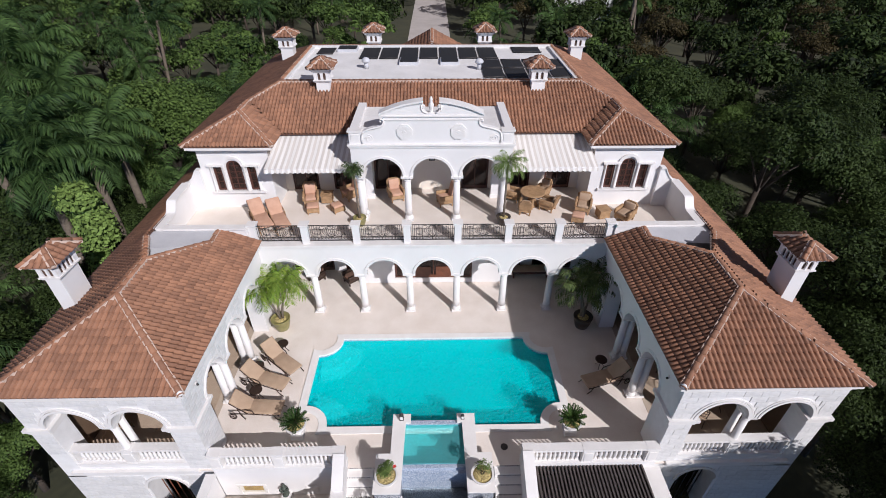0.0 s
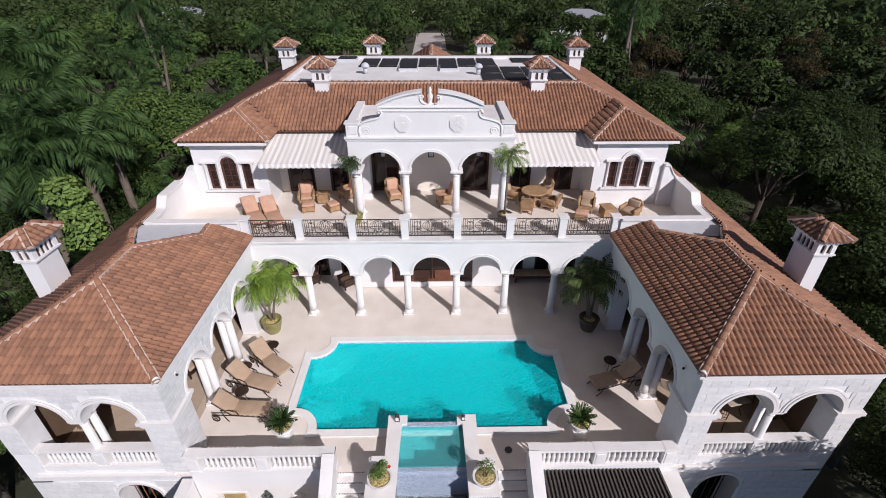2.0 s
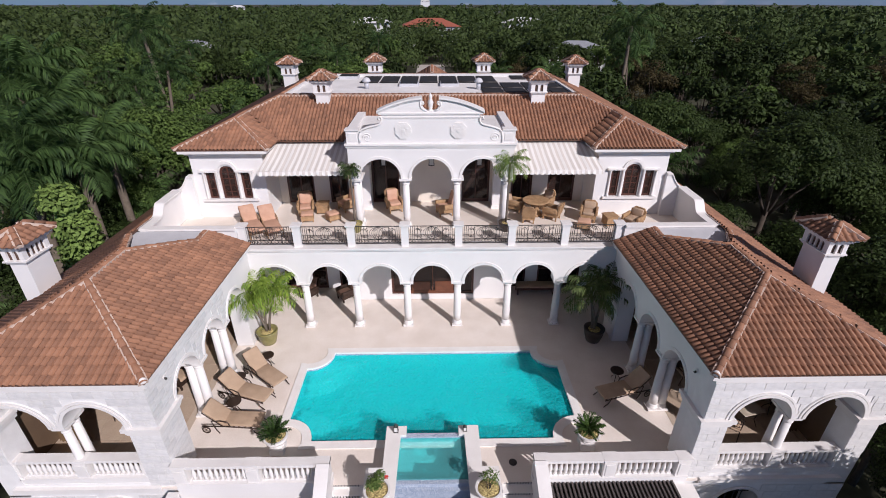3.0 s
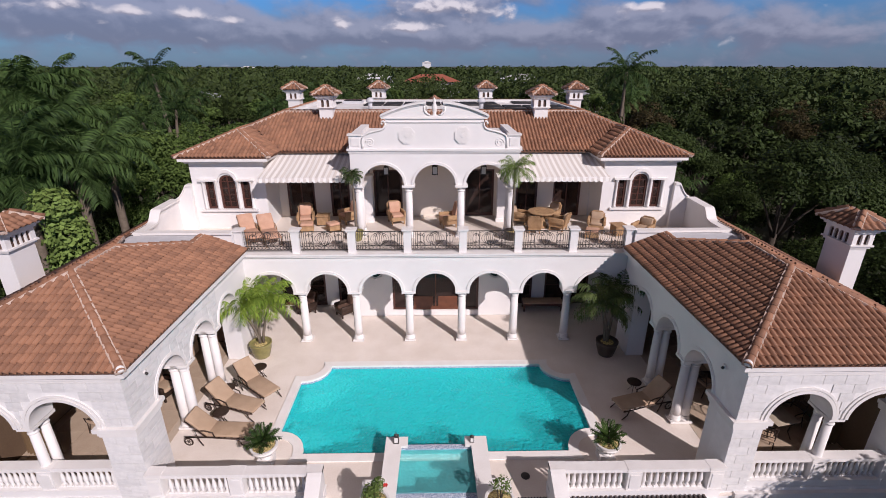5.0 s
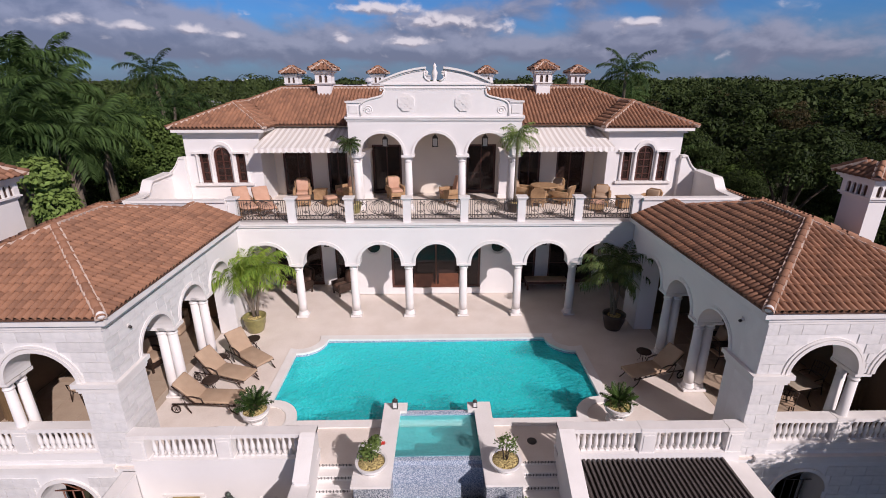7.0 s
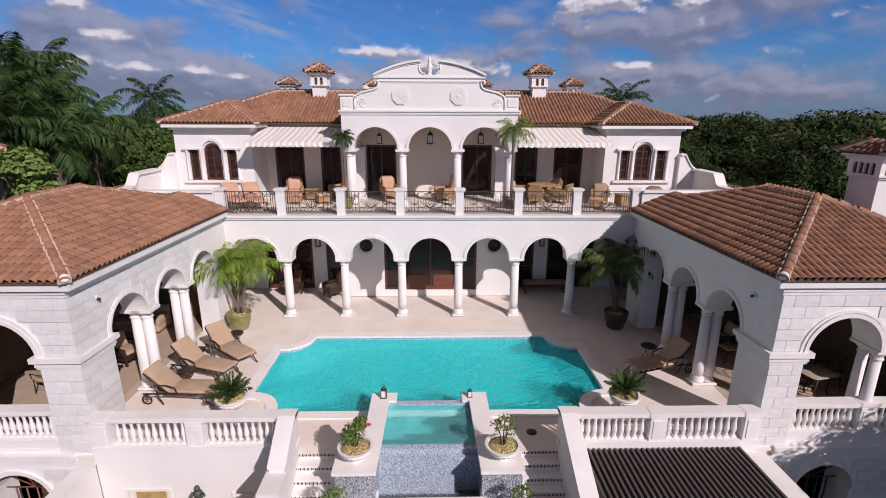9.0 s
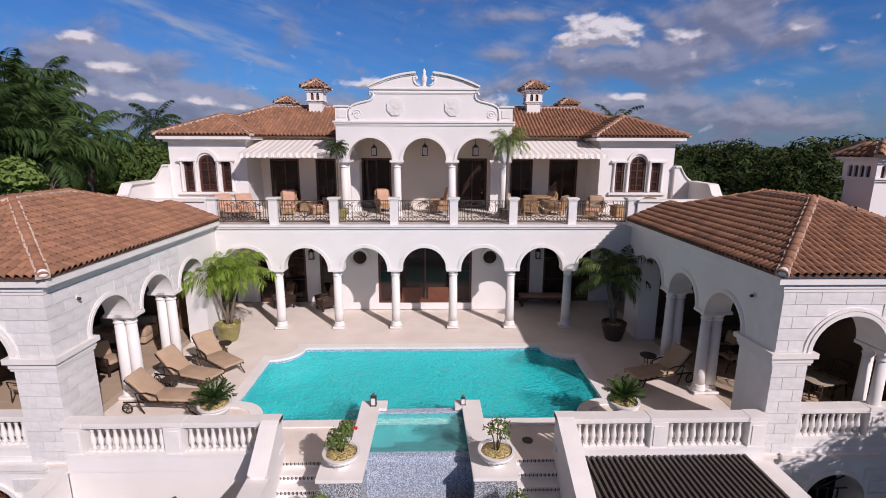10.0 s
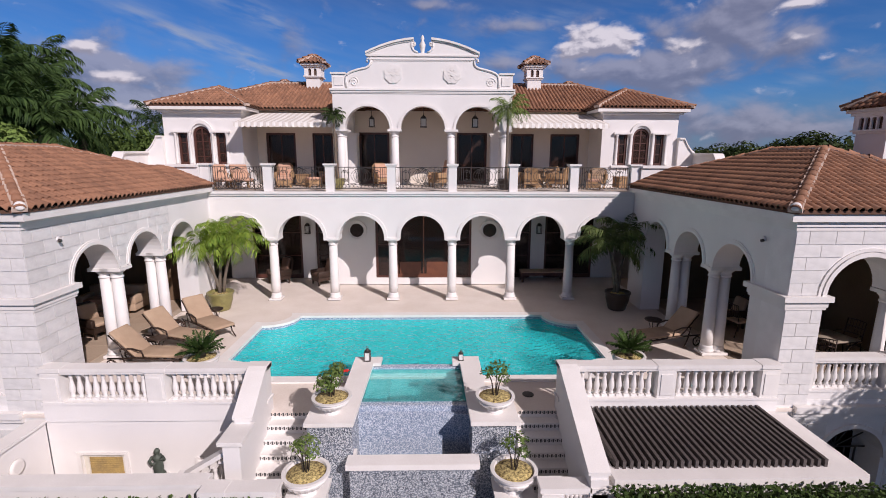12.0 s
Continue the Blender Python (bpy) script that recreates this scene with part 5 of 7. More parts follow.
fc = chimney(0.66, 0.66, 7.9, 9.58, pose(-5.35, 24.25, 0), "white front chimney with a tiled cap on the roof")
copy_thing(fc, pose(5.3, 24.25, 0))
rc = chimney(0.74, 0.74, 7.4, 9.5, pose(-8.95, 31.6, 0), "white rear chimney with a tiled cap")
copy_thing(rc, pose(9.05, 31.6, 0))
copy_thing(rc, pose(-3.7, 32.9, 0))
copy_thing(rc, pose(3.4, 32.9, 0))
wing = chimney(0.50, 0.94, 4.2, 6.58, pose(-12.5, 12.95, 0), "large white chimney with louvred head on the wing roof", 2, 4)
copy_thing(wing, pose(12.5, 12.95, 0))

# ---------------------------------------------------------------- awnings
for s in (-1, 1):
    aw = thing("awning", "pale grey and white striped awning with a scalloped valance", "awning")
    x0, x1 = (3.52, 7.38)
    waves, per = 17, 8
    nn = waves * per
    top, edge, hem = [], [], []
    for i in range(nn + 1):
        x = s * (x0 + (x1 - x0) * i / nn)
        sag = 0.012 * math.sin(i * 0.55)
        top.append((x, 21.7, 7.14))
        edge.append((x, 19.16, 6.56 + sag))
        hem.append((x, 19.13 + sag, 6.42 - 0.055 * math.sin(math.pi * ((i % per) / per)) ** 0.5))
    bm = bmesh.new()
    va = [bm.verts.new(v) for v in top]
    vm = [bm.verts.new((a[0], (a[1] + b[1]) / 2, (a[2] + b[2]) / 2 - 0.03)) for a, b in zip(top, edge)]
    vb = [bm.verts.new(v) for v in edge]
    for p, q in ((va, vm), (vm, vb)):
        for i in range(nn):
            bm.faces.new((p[i], p[i + 1], q[i + 1], q[i])).smooth = True
    canvas = part("canvas", bm, AWNING, aw)
    bm = bmesh.new()
    va, vb = [bm.verts.new(v) for v in edge], [bm.verts.new(v) for v in hem]
    for i in range(nn):
        bm.faces.new((va[i], va[i + 1], vb[i + 1], vb[i]))
    part("valance", bm, AWNING, canvas, "scalloped hanging valance")
    for x in (x0 + 0.1, x1 - 0.1):
        bm = bmesh.new()
        tube(bm, [(s * x, 21.95, 6.5), (s * x, 20.6, 6.42), (s * x, 19.22, 6.53)], 0.02, 5)
        part("arm", bm, TRIM, aw)
    bm = bmesh.new()
    tube(bm, [(s * x0, 19.18, 6.54), (s * x1, 19.18, 6.54)], 0.025, 5)
    part("front_bar", bm, TRIM, aw)


# ---------------------------------------------------------------- front terrace: balustrades, stairs, spa
RISER = material("dark riser mosaic", (0.09, 0.085, 0.085), 0.4, dark=(0.04, 0.04, 0.042), scale=10, fine=60)


def baluster_mesh(h):
    bm = bmesh.new()
    box(bm, -0.06, -0.06, 0, 0.06, 0.06, 0.05)
    lathe(bm, [(0.05, 0.05), (0.042, 0.09), (0.034, 0.12 * h), (0.046, 0.15 * h), (0.034, 0.18 * h), (0.056, 0.30 * h), (0.062, 0.38 * h), (0.052, 0.50 * h), (0.034, 0.68 * h), (0.030, 0.78 * h), (0.046, 0.82 * h), (0.034, 0.86 * h), (0.05, h - 0.05)], 10)
    box(bm, -0.06, -0.06, h - 0.05, 0.06, 0.06, h)
    return mesh_of("baluster", bm, TRIM)


BAL = baluster_mesh(0.60)


def balustrade(f, u0, u1, d, z, posts, n, label, base_z=-0.11, parent=None):
    """Stone balustrade: plinth, posts, balusters, handrail. z is the floor; the rail's top is 0.95 above it."""
    b = thing("balustrade", label, "balustrade") if not parent else parent
    bm = bmesh.new()
    fbox(bm, f, u0, d - 0.16, z + base_z, u1, d + 0.16, z + 0.12)
    fbox(bm, f, u0 - 0.02, d - 0.18, z + 0.12, u1 + 0.02, d + 0.18, z + 0.17)
    part("plinth", bm, STUCCO, b)
    bm = bmesh.new()
    fbox(bm, f, u0, d - 0.13, z + 0.77, u1, d + 0.13, z + 0.82)
    fbox(bm, f, u0 - 0.02, d - 0.15, z + 0.82, u1 + 0.02, d + 0.15, z + 0.90)
    part("handrail", bm, TRIM, b)
    for p in posts:
        bm = bmesh.new()
        fbox(bm, f, p - 0.19, d - 0.15, z + 0.165, p + 0.19, d + 0.15, z + 0.775)
        post = part("post", bm, TRIM, b)
        bm = bmesh.new()
        fbox(bm, f, p - 0.13, d - 0.165, z + 0.24, p + 0.13, d - 0.15, z + 0.70)
        part("panel", bm, TRIM, post)
        bm = bmesh.new()
        fbox(bm, f, p - 0.22, d - 0.165, z + 0.815, p + 0.22, d + 0.165, z + 0.908)
        part("cap", bm, TRIM, post)
    for a, c in zip(posts, posts[1:]):
        lo, hi = a + 0.24, c - 0.24
        for i in range(n):
            u = lo + (hi - lo) * (i + 0.5) / n
            piece("baluster", BAL, b, Matrix.Translation(f(u, d, z + 0.17)))
    return b


for s in (-1, 1):
    def fy(u, d, z, s=s):
        return (s * u, d, z)
    balustrade(fy, 3.02, FACE[s] - 0.02, 9.22, 0.14, (3.22, 5.27, FACE[s] - 0.22), 10, "white stone balustrade along the pool terrace", base_z=-0.26)
    # wing front balustrade, in front of the two arches
    balustrade(fy, 8.45, 12.23, FRONT + 0.18, 0.20, (8.36, 10.34, 12.32), 10, "white stone balustrade within the wing's arches", base_z=-0.2)
    # retaining wall below the terrace and court walls
    bm = bmesh.new()
    hole = [(6.1, 7.0, -1.5, -0.9)] if s < 0 else []
    wall_with_holes(bm, fy, 3.0, FACE[s], GROUND_Z, -0.13, 9.1, 9.5, hole)
    structure("wall_terrace", bm, STUCCO, "white retaining wall below the pool terrace", "wall")
    bm = bmesh.new()
    fbox(bm, fy, 7.62, 7.2, GROUND_Z, 7.87, 9.09, -0.14)
    if s < 0:
        fbox(bm, fy, 3.46, 7.2, GROUND_Z, 7.62, 7.45, -0.25)
    court = structure("wall_court", bm, STUCCO, "low white wall round the sunken court", "wall")
    bm = bmesh.new()
    fbox(bm, fy, 7.57, 7.12, -0.14, 7.92, 9.09, -0.08)
    if s < 0:
        fbox(bm, fy, 3.46, 7.16, -0.25, 7.57, 7.48, -0.17)
    part("coping", bm, TRIM, court)
    bm = bmesh.new()
    fbox(bm, fy, 3.1, 7.45, -1.72, 7.62, 9.1, -1.6)
    structure("floor_court", bm, PAVING, "stone floor of the sunken court", "floor")
    # stairs beside the spa
    st = thing("stair", "white stone stairs with dark patterned tile risers", "stairs")
    for i in range(7):
        bm = bmesh.new()
        z = -0.17 * (i + 1)
        fbox(bm, fy, 2.12, 9.2 - 0.25 * (i + 1), z - 0.5, 3.1, 9.2 - 0.25 * i, z)
        part("step", bm, COPING, st)
        bm = bmesh.new()
        for k in range(20):
            u = 2.18 + 0.86 * (k + 0.5) / 20
            q = 0.017 if k % 2 else 0.008
            h_ = 0.035 if k % 2 else 0.018
            fbox(bm, fy, u - q, 9.2 - 0.25 * i - 0.006, z + 0.10 - h_, u + q, 9.2 - 0.25 * i + 0.001, z + 0.10 + h_)
        part("riser_tile", bm, RISER, st, "row of dark patterned riser tiles")
    bm = bmesh.new()
    fbox(bm, fy, 2.12, 9.2, -0.6, 3.1, 9.3, -0.104)
    part("nosing", bm, COPING, st)
    if s < 0:
        line = [(9.065, 1.03), (8.95, 0.98), (8.15, 0.42)]
        foot = [(8.15, 0.28), (7.6, 0.28)]
    else:
        line = [(9.065, 1.03), (8.95, 0.99), (6.98, 0.06)]
        foot = [(6.98, 0.0), (6.95, 0.0)]
    bm = bmesh.new()
    prism(bm, [(9.065, -1.9)] + line + foot + [(foot[-1][0], -1.9)], lambda u, d, z, s=s: (s * d, u, z), 3.02, 3.32)
    cheek = structure("wall_stair", bm, STUCCO, "white sloping cheek wall of the stairs", "wall")
    bm = bmesh.new()
    for p, q in zip(line, line[1:]):
        prism(bm, [p, q, (q[0], q[1] + 0.06), (p[0], p[1] + 0.06)], lambda u, d, z, s=s: (s * d, u, z), 2.98, 3.36)
    if s < 0:
        fbox(bm, fy, 2.95, 7.55, 0.28, 3.39, 8.2, 0.36)
    part("coping", bm, TRIM, cheek)
    bm = bmesh.new()
    fbox(bm, fy, 1.2, 5.6, GROUND_Z, 3.1, 7.45, -1.36)
    structure("floor_landing", bm, PAVING, "stone landing at the foot of the stairs", "floor")
    # spa side piers
    pier = thing("spa_pier", "white coped spa wall with mosaic front", "spa wall")
    bm = bmesh.new()
    pts = [(0.86, 11.03), (1.52, 11.03), (1.52, 9.45), (2.02, 9.45), (2.02, 8.06), (1.10, 8.06), (1.04, 10.66), (0.86, 10.66)]
    a = [bm.verts.new((s * x, y, 0.32)) for x, y in pts]
    b = [bm.verts.new((s * x, y, 0.40)) for x, y in pts]
    bm.faces.new(a)
    bm.faces.new(b)
    for i in range(len(pts)):
        j = (i + 1) % len(pts)
        bm.faces.new((a[i], a[j], b[j], b[i]))
    part("coping", bm, COPING, pier)
    bm = bmesh.new()
    fbox(bm, fy, 1.13, 9.40, -1.5, 1.49, 10.68, 0.32)
    fbox(bm, fy, 0.9, 10.68, -0.8, 1.49, 10.99, 0.32)
    fbox(bm, fy, 1.13, 8.12, -1.5, 1.97, 9.40, 0.32)
    part("body", bm, MOSAIC_GREY, pier, "body faced with blue and white mosaic")

spa = tagged(new("spa_basin"), "raised square spa with blue mosaic spillway", "spa", "", "structure")
bm = bmesh.new()
box(bm, -1.13, 8.86, -1.0, 1.13, 9.0, 0.10)
box(bm, -1.13, 9.0, -0.75, 1.13, 9.16, 0.23)
box(bm, -1.13, 10.66, -0.6, 1.13, 10.82, 0.29)
part("spillway", bm, MOSAIC, spa)
bm = bmesh.new()
box(bm, -1.129, 9.16, -0.75, 1.129, 10.66, -0.65)
box(bm, -1.129, 9.16, -0.65, -0.62, 10.64, -0.16)
box(bm, 0.66, 9.16, -0.65, 1.129, 10.64, -0.16)
box(bm, -1.129, 10.64, -0.65, 1.129, 10.659, 0.20)
part("shell", bm, SPA_PLASTER, spa, "pale blue plastered spa shell with benches")
bm = bmesh.new()
bm.faces.new([bm.verts.new(p) for p in ((-1.14, 9.12, 0.245), (1.14, 9.12, 0.245), (1.14, 10.68, 0.245), (-1.14, 10.68, 0.245))])
w2 = structure("water_spa", bm, SPA_WATER, "still pale turquoise spa water", "water")
w2.visible_shadow = False
bm = bmesh.new()
box(bm, -1.13, 8.0, -1.0, 1.13, 8.86, -0.88)
structure("basin_floor", bm, MOSAIC_GREY, "mosaic floor of the catch basin", "basin")
rim = thing("catch_basin", "white stone rim over a mosaic catch basin wall", "basin")
bm = bmesh.new()
box(bm, -1.22, 7.80, -0.40, 1.26, 8.12, -0.29)
box(bm, -1.22, 8.12, -0.40, -1.08, 8.32, -0.29)
box(bm, 1.12, 8.12, -0.40, 1.26, 8.32, -0.29)
part("rim", bm, COPING, rim)
bm = bmesh.new()
box(bm, -1.16, 7.86, -1.5, 1.2, 8.06, -0.40)
part("wall", bm, MOSAIC_GREY, rim)
bm = bmesh.new()
bm.faces.new([bm.verts.new(p) for p in ((-1.12, 8.05, -0.78), (1.12, 8.05, -0.78), (1.12, 8.87, -0.78), (-1.12, 8.87, -0.78))])
w3 = structure("water_basin", bm, BASIN_WATER, "shallow clear water of the catch basin", "water")
w3.visible_shadow = False

# window and statue in the sunken court
window("window_20", facing_y, -7.0, -6.1, -1.5, -0.9, 9.16, "small low window in the court wall", False, (1, 1), CREAM)
bm = bmesh.new()
fbox(bm, facing_y, -7.08, 9.07, -0.9, -6.02, 9.1, -0.84)
fbox(bm, facing_y, -7.08, 9.07, -1.5, -7.0, 9.1, -0.9)
fbox(bm, facing_y, -6.1, 9.07, -1.5, -6.02, 9.1, -0.9)
structure("trim", bm, TRIM, "white surround of the court window", "moulding")
bm = bmesh.new()
lathe(bm, [(0.12, 0), (0.13, 0.03), (0.11, 0.07), (0.09, 0.10), (0.10, 0.20), (0.085, 0.30), (0.075, 0.34), (0.10, 0.43), (0.085, 0.47), (0.035, 0.49), (0.055, 0.53), (0.06, 0.57), (0.04, 0.615), (0.01, 0.625)], 12)
tube(bm, [(-0.10, 0, 0.44), (-0.15, -0.05, 0.36), (-0.06, -0.12, 0.33), (0.03, -0.12, 0.37)], [0.035, 0.034, 0.03, 0.025], 6)
tube(bm, [(0.10, 0, 0.44), (0.16, -0.04, 0.40), (0.12, -0.11, 0.46)], [0.035, 0.034, 0.028], 6)
tagged(part("statue", bm, VERDIGRIS), "small dark green bronze garden statue in the court", "statue").matrix_basis = pose(-5.35, 8.98, -1.32)
bm = bmesh.new()
box(bm, -5.5, 8.83, -1.6, -5.2, 9.13, -1.32)
tagged(part("pedestal", bm, TRIM), "low white block under the bronze garden statue", "pedestal")
# railed flight down into the court
flight = thing("stair_balustrade", "short white stone balustrade sloping down into the court", "balustrade")
bm = bmesh.new()
prism(bm, [(-3.32, -0.02), (-4.25, -0.60), (-4.25, -0.50), (-3.32, 0.08)], facing_y, 7.76, 7.98)
part("handrail", bm, TRIM, flight)
bm = bmesh.new()
prism(bm, [(-3.32, -1.72), (-3.32, -0.62), (-4.25, -1.20), (-4.25, -1.72)], facing_y, 7.78, 7.96)
part("plinth", bm, STUCCO, flight)
for k in range(5):
    u = -3.46 - 0.16 * k
    piece("baluster", BAL, flight, pose(u, 7.87, -0.70 + (u + 3.32) * 0.624))
bm = bmesh.new()
box(bm, -4.33, 7.74, -1.72, -4.13, 8.0, -0.48)
part("post", bm, TRIM, flight)
bm = bmesh.new()
fbox(bm, facing_y, -4.62, 9.06, -1.35, -4.18, 9.1, -0.98)
fbox(bm, facing_y, -4.56, 9.05, -1.30, -4.24, 9.06, -1.04)
structure("trim", bm, TRIM, "shallow white framed panel on the court wall", "moulding")
GOLD = material("gold patterned blind", (0.52, 0.36, 0.12), 0.8, dark=(0.24, 0.17, 0.08), scale=5, fine=40)
blind = thing("window_blind", "gold patterned blind behind the court window", "blind")
for i in range(9):
    bm = bmesh.new()
    fbox(bm, facing_y, -6.93, 9.183, -1.43 + 0.052 * i, -6.17, 9.193, -1.384 + 0.052 * i)
    part("slat", bm, GOLD, blind)
bm = bmesh.new()
lathe(bm, [(0.16, 0), (0.16, 0.03), (0.12, 0.05), (0.1, 0.05)], 16)
pl = tagged(part("wall_plaque", bm, TRIM), "round white plaque on the court wall", "plaque")
pl.matrix_basis = pose(-7.61, 8.3, -0.62, 0, 90, 0)

# pergola
pg = thing("pergola", "black slatted pergola with a white beam frame over the court", "pergola")
bm = bmesh.new()
box(bm, 3.42, 6.95, -0.32, 7.75, 7.3, 0.0)
box(bm, 7.28, 7.3, -0.32, 7.62, 9.08, 0.0)
box(bm, 3.42, 7.3, -0.32, 3.5, 9.14, 0.0)
part("beam", bm, TRIM, pg)
bm = bmesh.new()
box(bm, -0.5, -0.5, -0.5, 0.5, 0.5, 0.5)
slat_me = mesh_of("slat", bm, PERGOLA)
for i in range(30):
    x = 3.56 + 3.66 * i / 29
    piece("slat", slat_me, pg, Matrix.LocRotScale((x, 8.22, 0.07), None, (0.055, 1.98, 0.15)))
for y in (7.5, 8.9):
    piece("cross_bar", slat_me, pg, Matrix.LocRotScale((5.39, y, -0.06), None, (3.76, 0.07, 0.10)))
bm = bmesh.new()
for x in (3.6, 7.5):
    box(bm, x - 0.12, 7.0, GROUND_Z, x + 0.12, 7.25, -0.32)
part("post", bm, TRIM, pg)
for s in (-1, 1):
    def fy(u, d, z, s=s):
        return (s * u, d, z)
    balustrade(fy, 2.25, 3.42, 7.1, -1.05, (2.4, 3.26), 5, "short white balustrade beside the stair foot", base_z=-0.2)


# ---------------------------------------------------------------- plants
def frond_into(bm, base, yaw, pitch, length, droop, pairs, leaf, width, stalk=0.012, vee=0.5, loose=1.0):
    """One feather frond: an arched stalk with tapering leaflets on both sides."""
    base = Vector(base)
    d = Vector((math.cos(yaw), math.sin(yaw), 0))
    side = Vector((-math.sin(yaw), math.cos(yaw), 0))
    pts = []
    p, a = base.copy(), pitch
    step = length / 12
    for i in range(13):
        pts.append(p.copy())
        p = p + step * (math.cos(a) * d + math.sin(a) * Vector((0, 0, 1)))
        a -= droop / 12 * (0.5 + i / 12)
    tube(bm, pts[::3] + [pts[-1]] if len(pts[::3]) * 3 < 13 else pts[::3], [stalk * (1 - 0.15 * k) for k in range(len(pts[::3] + ([pts[-1]] if len(pts[::3]) * 3 < 13 else [])))], 4)
    for k in range(pairs):
        t = 0.14 + 0.85 * (k + 0.5) / pairs
        i = min(int(t * 12), 11)
        q = pts[i].lerp(pts[i + 1], t * 12 - i)
        tang = (pts[i + 1] - pts[i]).normalized()
        up = side.cross(tang)
        ll = leaf * (math.sin(math.pi * min(max(0.12 + 0.8 * t, 0), 1)) ** 0.6) * random.uniform(0.8, 1.1)
        for sg in (-1, 1):
            if random.random() < 0.12 * loose:
                continue
            out = (sg * side * 1.0 + tang * (0.65 + 0.3 * loose * random.uniform(-1, 1)) + up * random.uniform(vee - 0.25, vee)).normalized()
            tip = q + out * ll + Vector((0, 0, -0.35 * ll * random.uniform(0.6, 1.5)))
            mid = q + out * ll * 0.5 + Vector((0, 0, -0.03 * ll))
            w = tang * width * 0.5
            v = [bm.verts.new(x) for x in (q - w * 0.4, mid - w, tip, mid + w)]
            bm.faces.new(v)


def palm_tree(name, label, trunks, fronds, length, mat, leaf=0.6, width=0.055, r=0.12, pairs=26, crownshaft=True, span=1.75):
    """trunks: (dx, dy, height, lean x, lean y)."""
    tree = thing(name, label, "palm tree", "palm trees")
    for dx, dy, h, lx, ly in trunks:
        bm = bmesh.new()
        pts = [(dx + lx * (i / 6) ** 1.5, dy + ly * (i / 6) ** 1.5, h * i / 6) for i in range(7)]
        tube(bm, pts, [r * (1.25 - 0.35 * i / 6) for i in range(7)], 9)
        part("trunk", bm, TRUNK, tree)
        top = Vector(pts[-1])
        if crownshaft:
            bm = bmesh.new()
            lathe(bm, [(r * 1.0, 0), (r * 1.15, 0.2 * length / 2), (r * 0.7, 0.45 * length / 2)], 9, top)
            part("crownshaft", bm, mat, tree)
            top = top + Vector((0, 0, 0.4 * length / 2))
        bm = bmesh.new()
        for i in range(fronds):
            yaw = i * 2.399 + random.uniform(-0.3, 0.3)
            pt = 1.35 - span * (i + 0.5) / fronds + random.uniform(-0.12, 0.12)
            frond_into(bm, top, yaw, pt, length * random.uniform(0.85, 1.1), 1.5 + random.uniform(-0.2, 0.4), pairs, leaf, width, 0.018 * length / 2)
        part("crown", bm, mat, tree)
    return tree


def leaf_cloud(bm, centres, n, size, flat=0.5):
    """Leaf blades strewn over the shells of several ellipsoids."""
    tot = sum(c[3] ** 2 for c in centres)
    for cx, cy, cz, r in centres:
        for _ in range(int(n * r * r / tot)):
            d = Vector((random.gauss(0, 1), random.gauss(0, 1), random.gauss(0, 1))).normalized()
            if d.z < -0.55:
                d.z = -d.z
            rr = r * random.uniform(0.62, 1.06)
            p = Vector((cx, cy, cz)) + Vector((d.x * rr, d.y * rr, d.z * rr * 0.8))
            nrm = (d + Vector((random.uniform(-1, 1), random.uniform(-1, 1), random.uniform(-0.2, 1.0))) * 0.8).normalized()
            a = nrm.orthogonal().normalized()
            a.rotate(Matrix.Rotation(random.uniform(0, 6.28), 3, nrm))
            b = nrm.cross(a)
            s = size * random.uniform(0.6, 1.35)
            v = [bm.verts.new(p + q) for q in (-a * s, b * s * flat - nrm * 0.1 * s, a * s, -b * s * flat - nrm * 0.1 * s)]
            bm.faces.new(v)


def broad_tree(name, label, h, spread, n, size, mat, lumps=11, trunk_r=0.22):
    tree = thing(name, label, "tree", "garden trees")
    bm = bmesh.new()
    tube(bm, [(0, 0, 0), (0.1, 0.05, h * 0.2), (0.0, 0.15, h * 0.42)], [trunk_r * 1.3, trunk_r, trunk_r * 0.8], 9)
    cs = []
    for i in range(lumps):
        a = i * 2.399 + random.uniform(-0.4, 0.4)
        rr = spread * math.sqrt((i + 0.4) / lumps) * 0.78
        zc = h * random.uniform(0.55, 0.72) + (h * 0.22) * (1 - rr / spread)
        cs.append((rr * math.cos(a), rr * math.sin(a), zc, spread * random.uniform(0.30, 0.46)))
    for c in cs[::2]:
        tube(bm, [(0.0, 0.12, h * 0.38), (c[0] * 0.5, c[1] * 0.5, (h * 0.38 + c[2]) / 2 + 0.2), c[:3]], [trunk_r * 0.55, trunk_r * 0.35, trunk_r * 0.12], 6)
    part("trunk", bm, BARK, tree)
    bm = bmesh.new()
    leaf_cloud(bm, cs, n, size)
    part("crown", bm, mat, tree)
    return tree


random.seed(11)
protos = [
    broad_tree("tree", "dense green broadleaf tree beside the villa", 10.0, 3.6, 15000, 0.105, LEAF, 13),
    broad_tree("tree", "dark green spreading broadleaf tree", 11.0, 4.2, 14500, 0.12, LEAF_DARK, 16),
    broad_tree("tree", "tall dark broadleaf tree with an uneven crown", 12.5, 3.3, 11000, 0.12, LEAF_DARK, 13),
    broad_tree("tree", "fresh green broadleaf tree", 9.0, 3.2, 12000, 0.11, LEAF, 11),
]
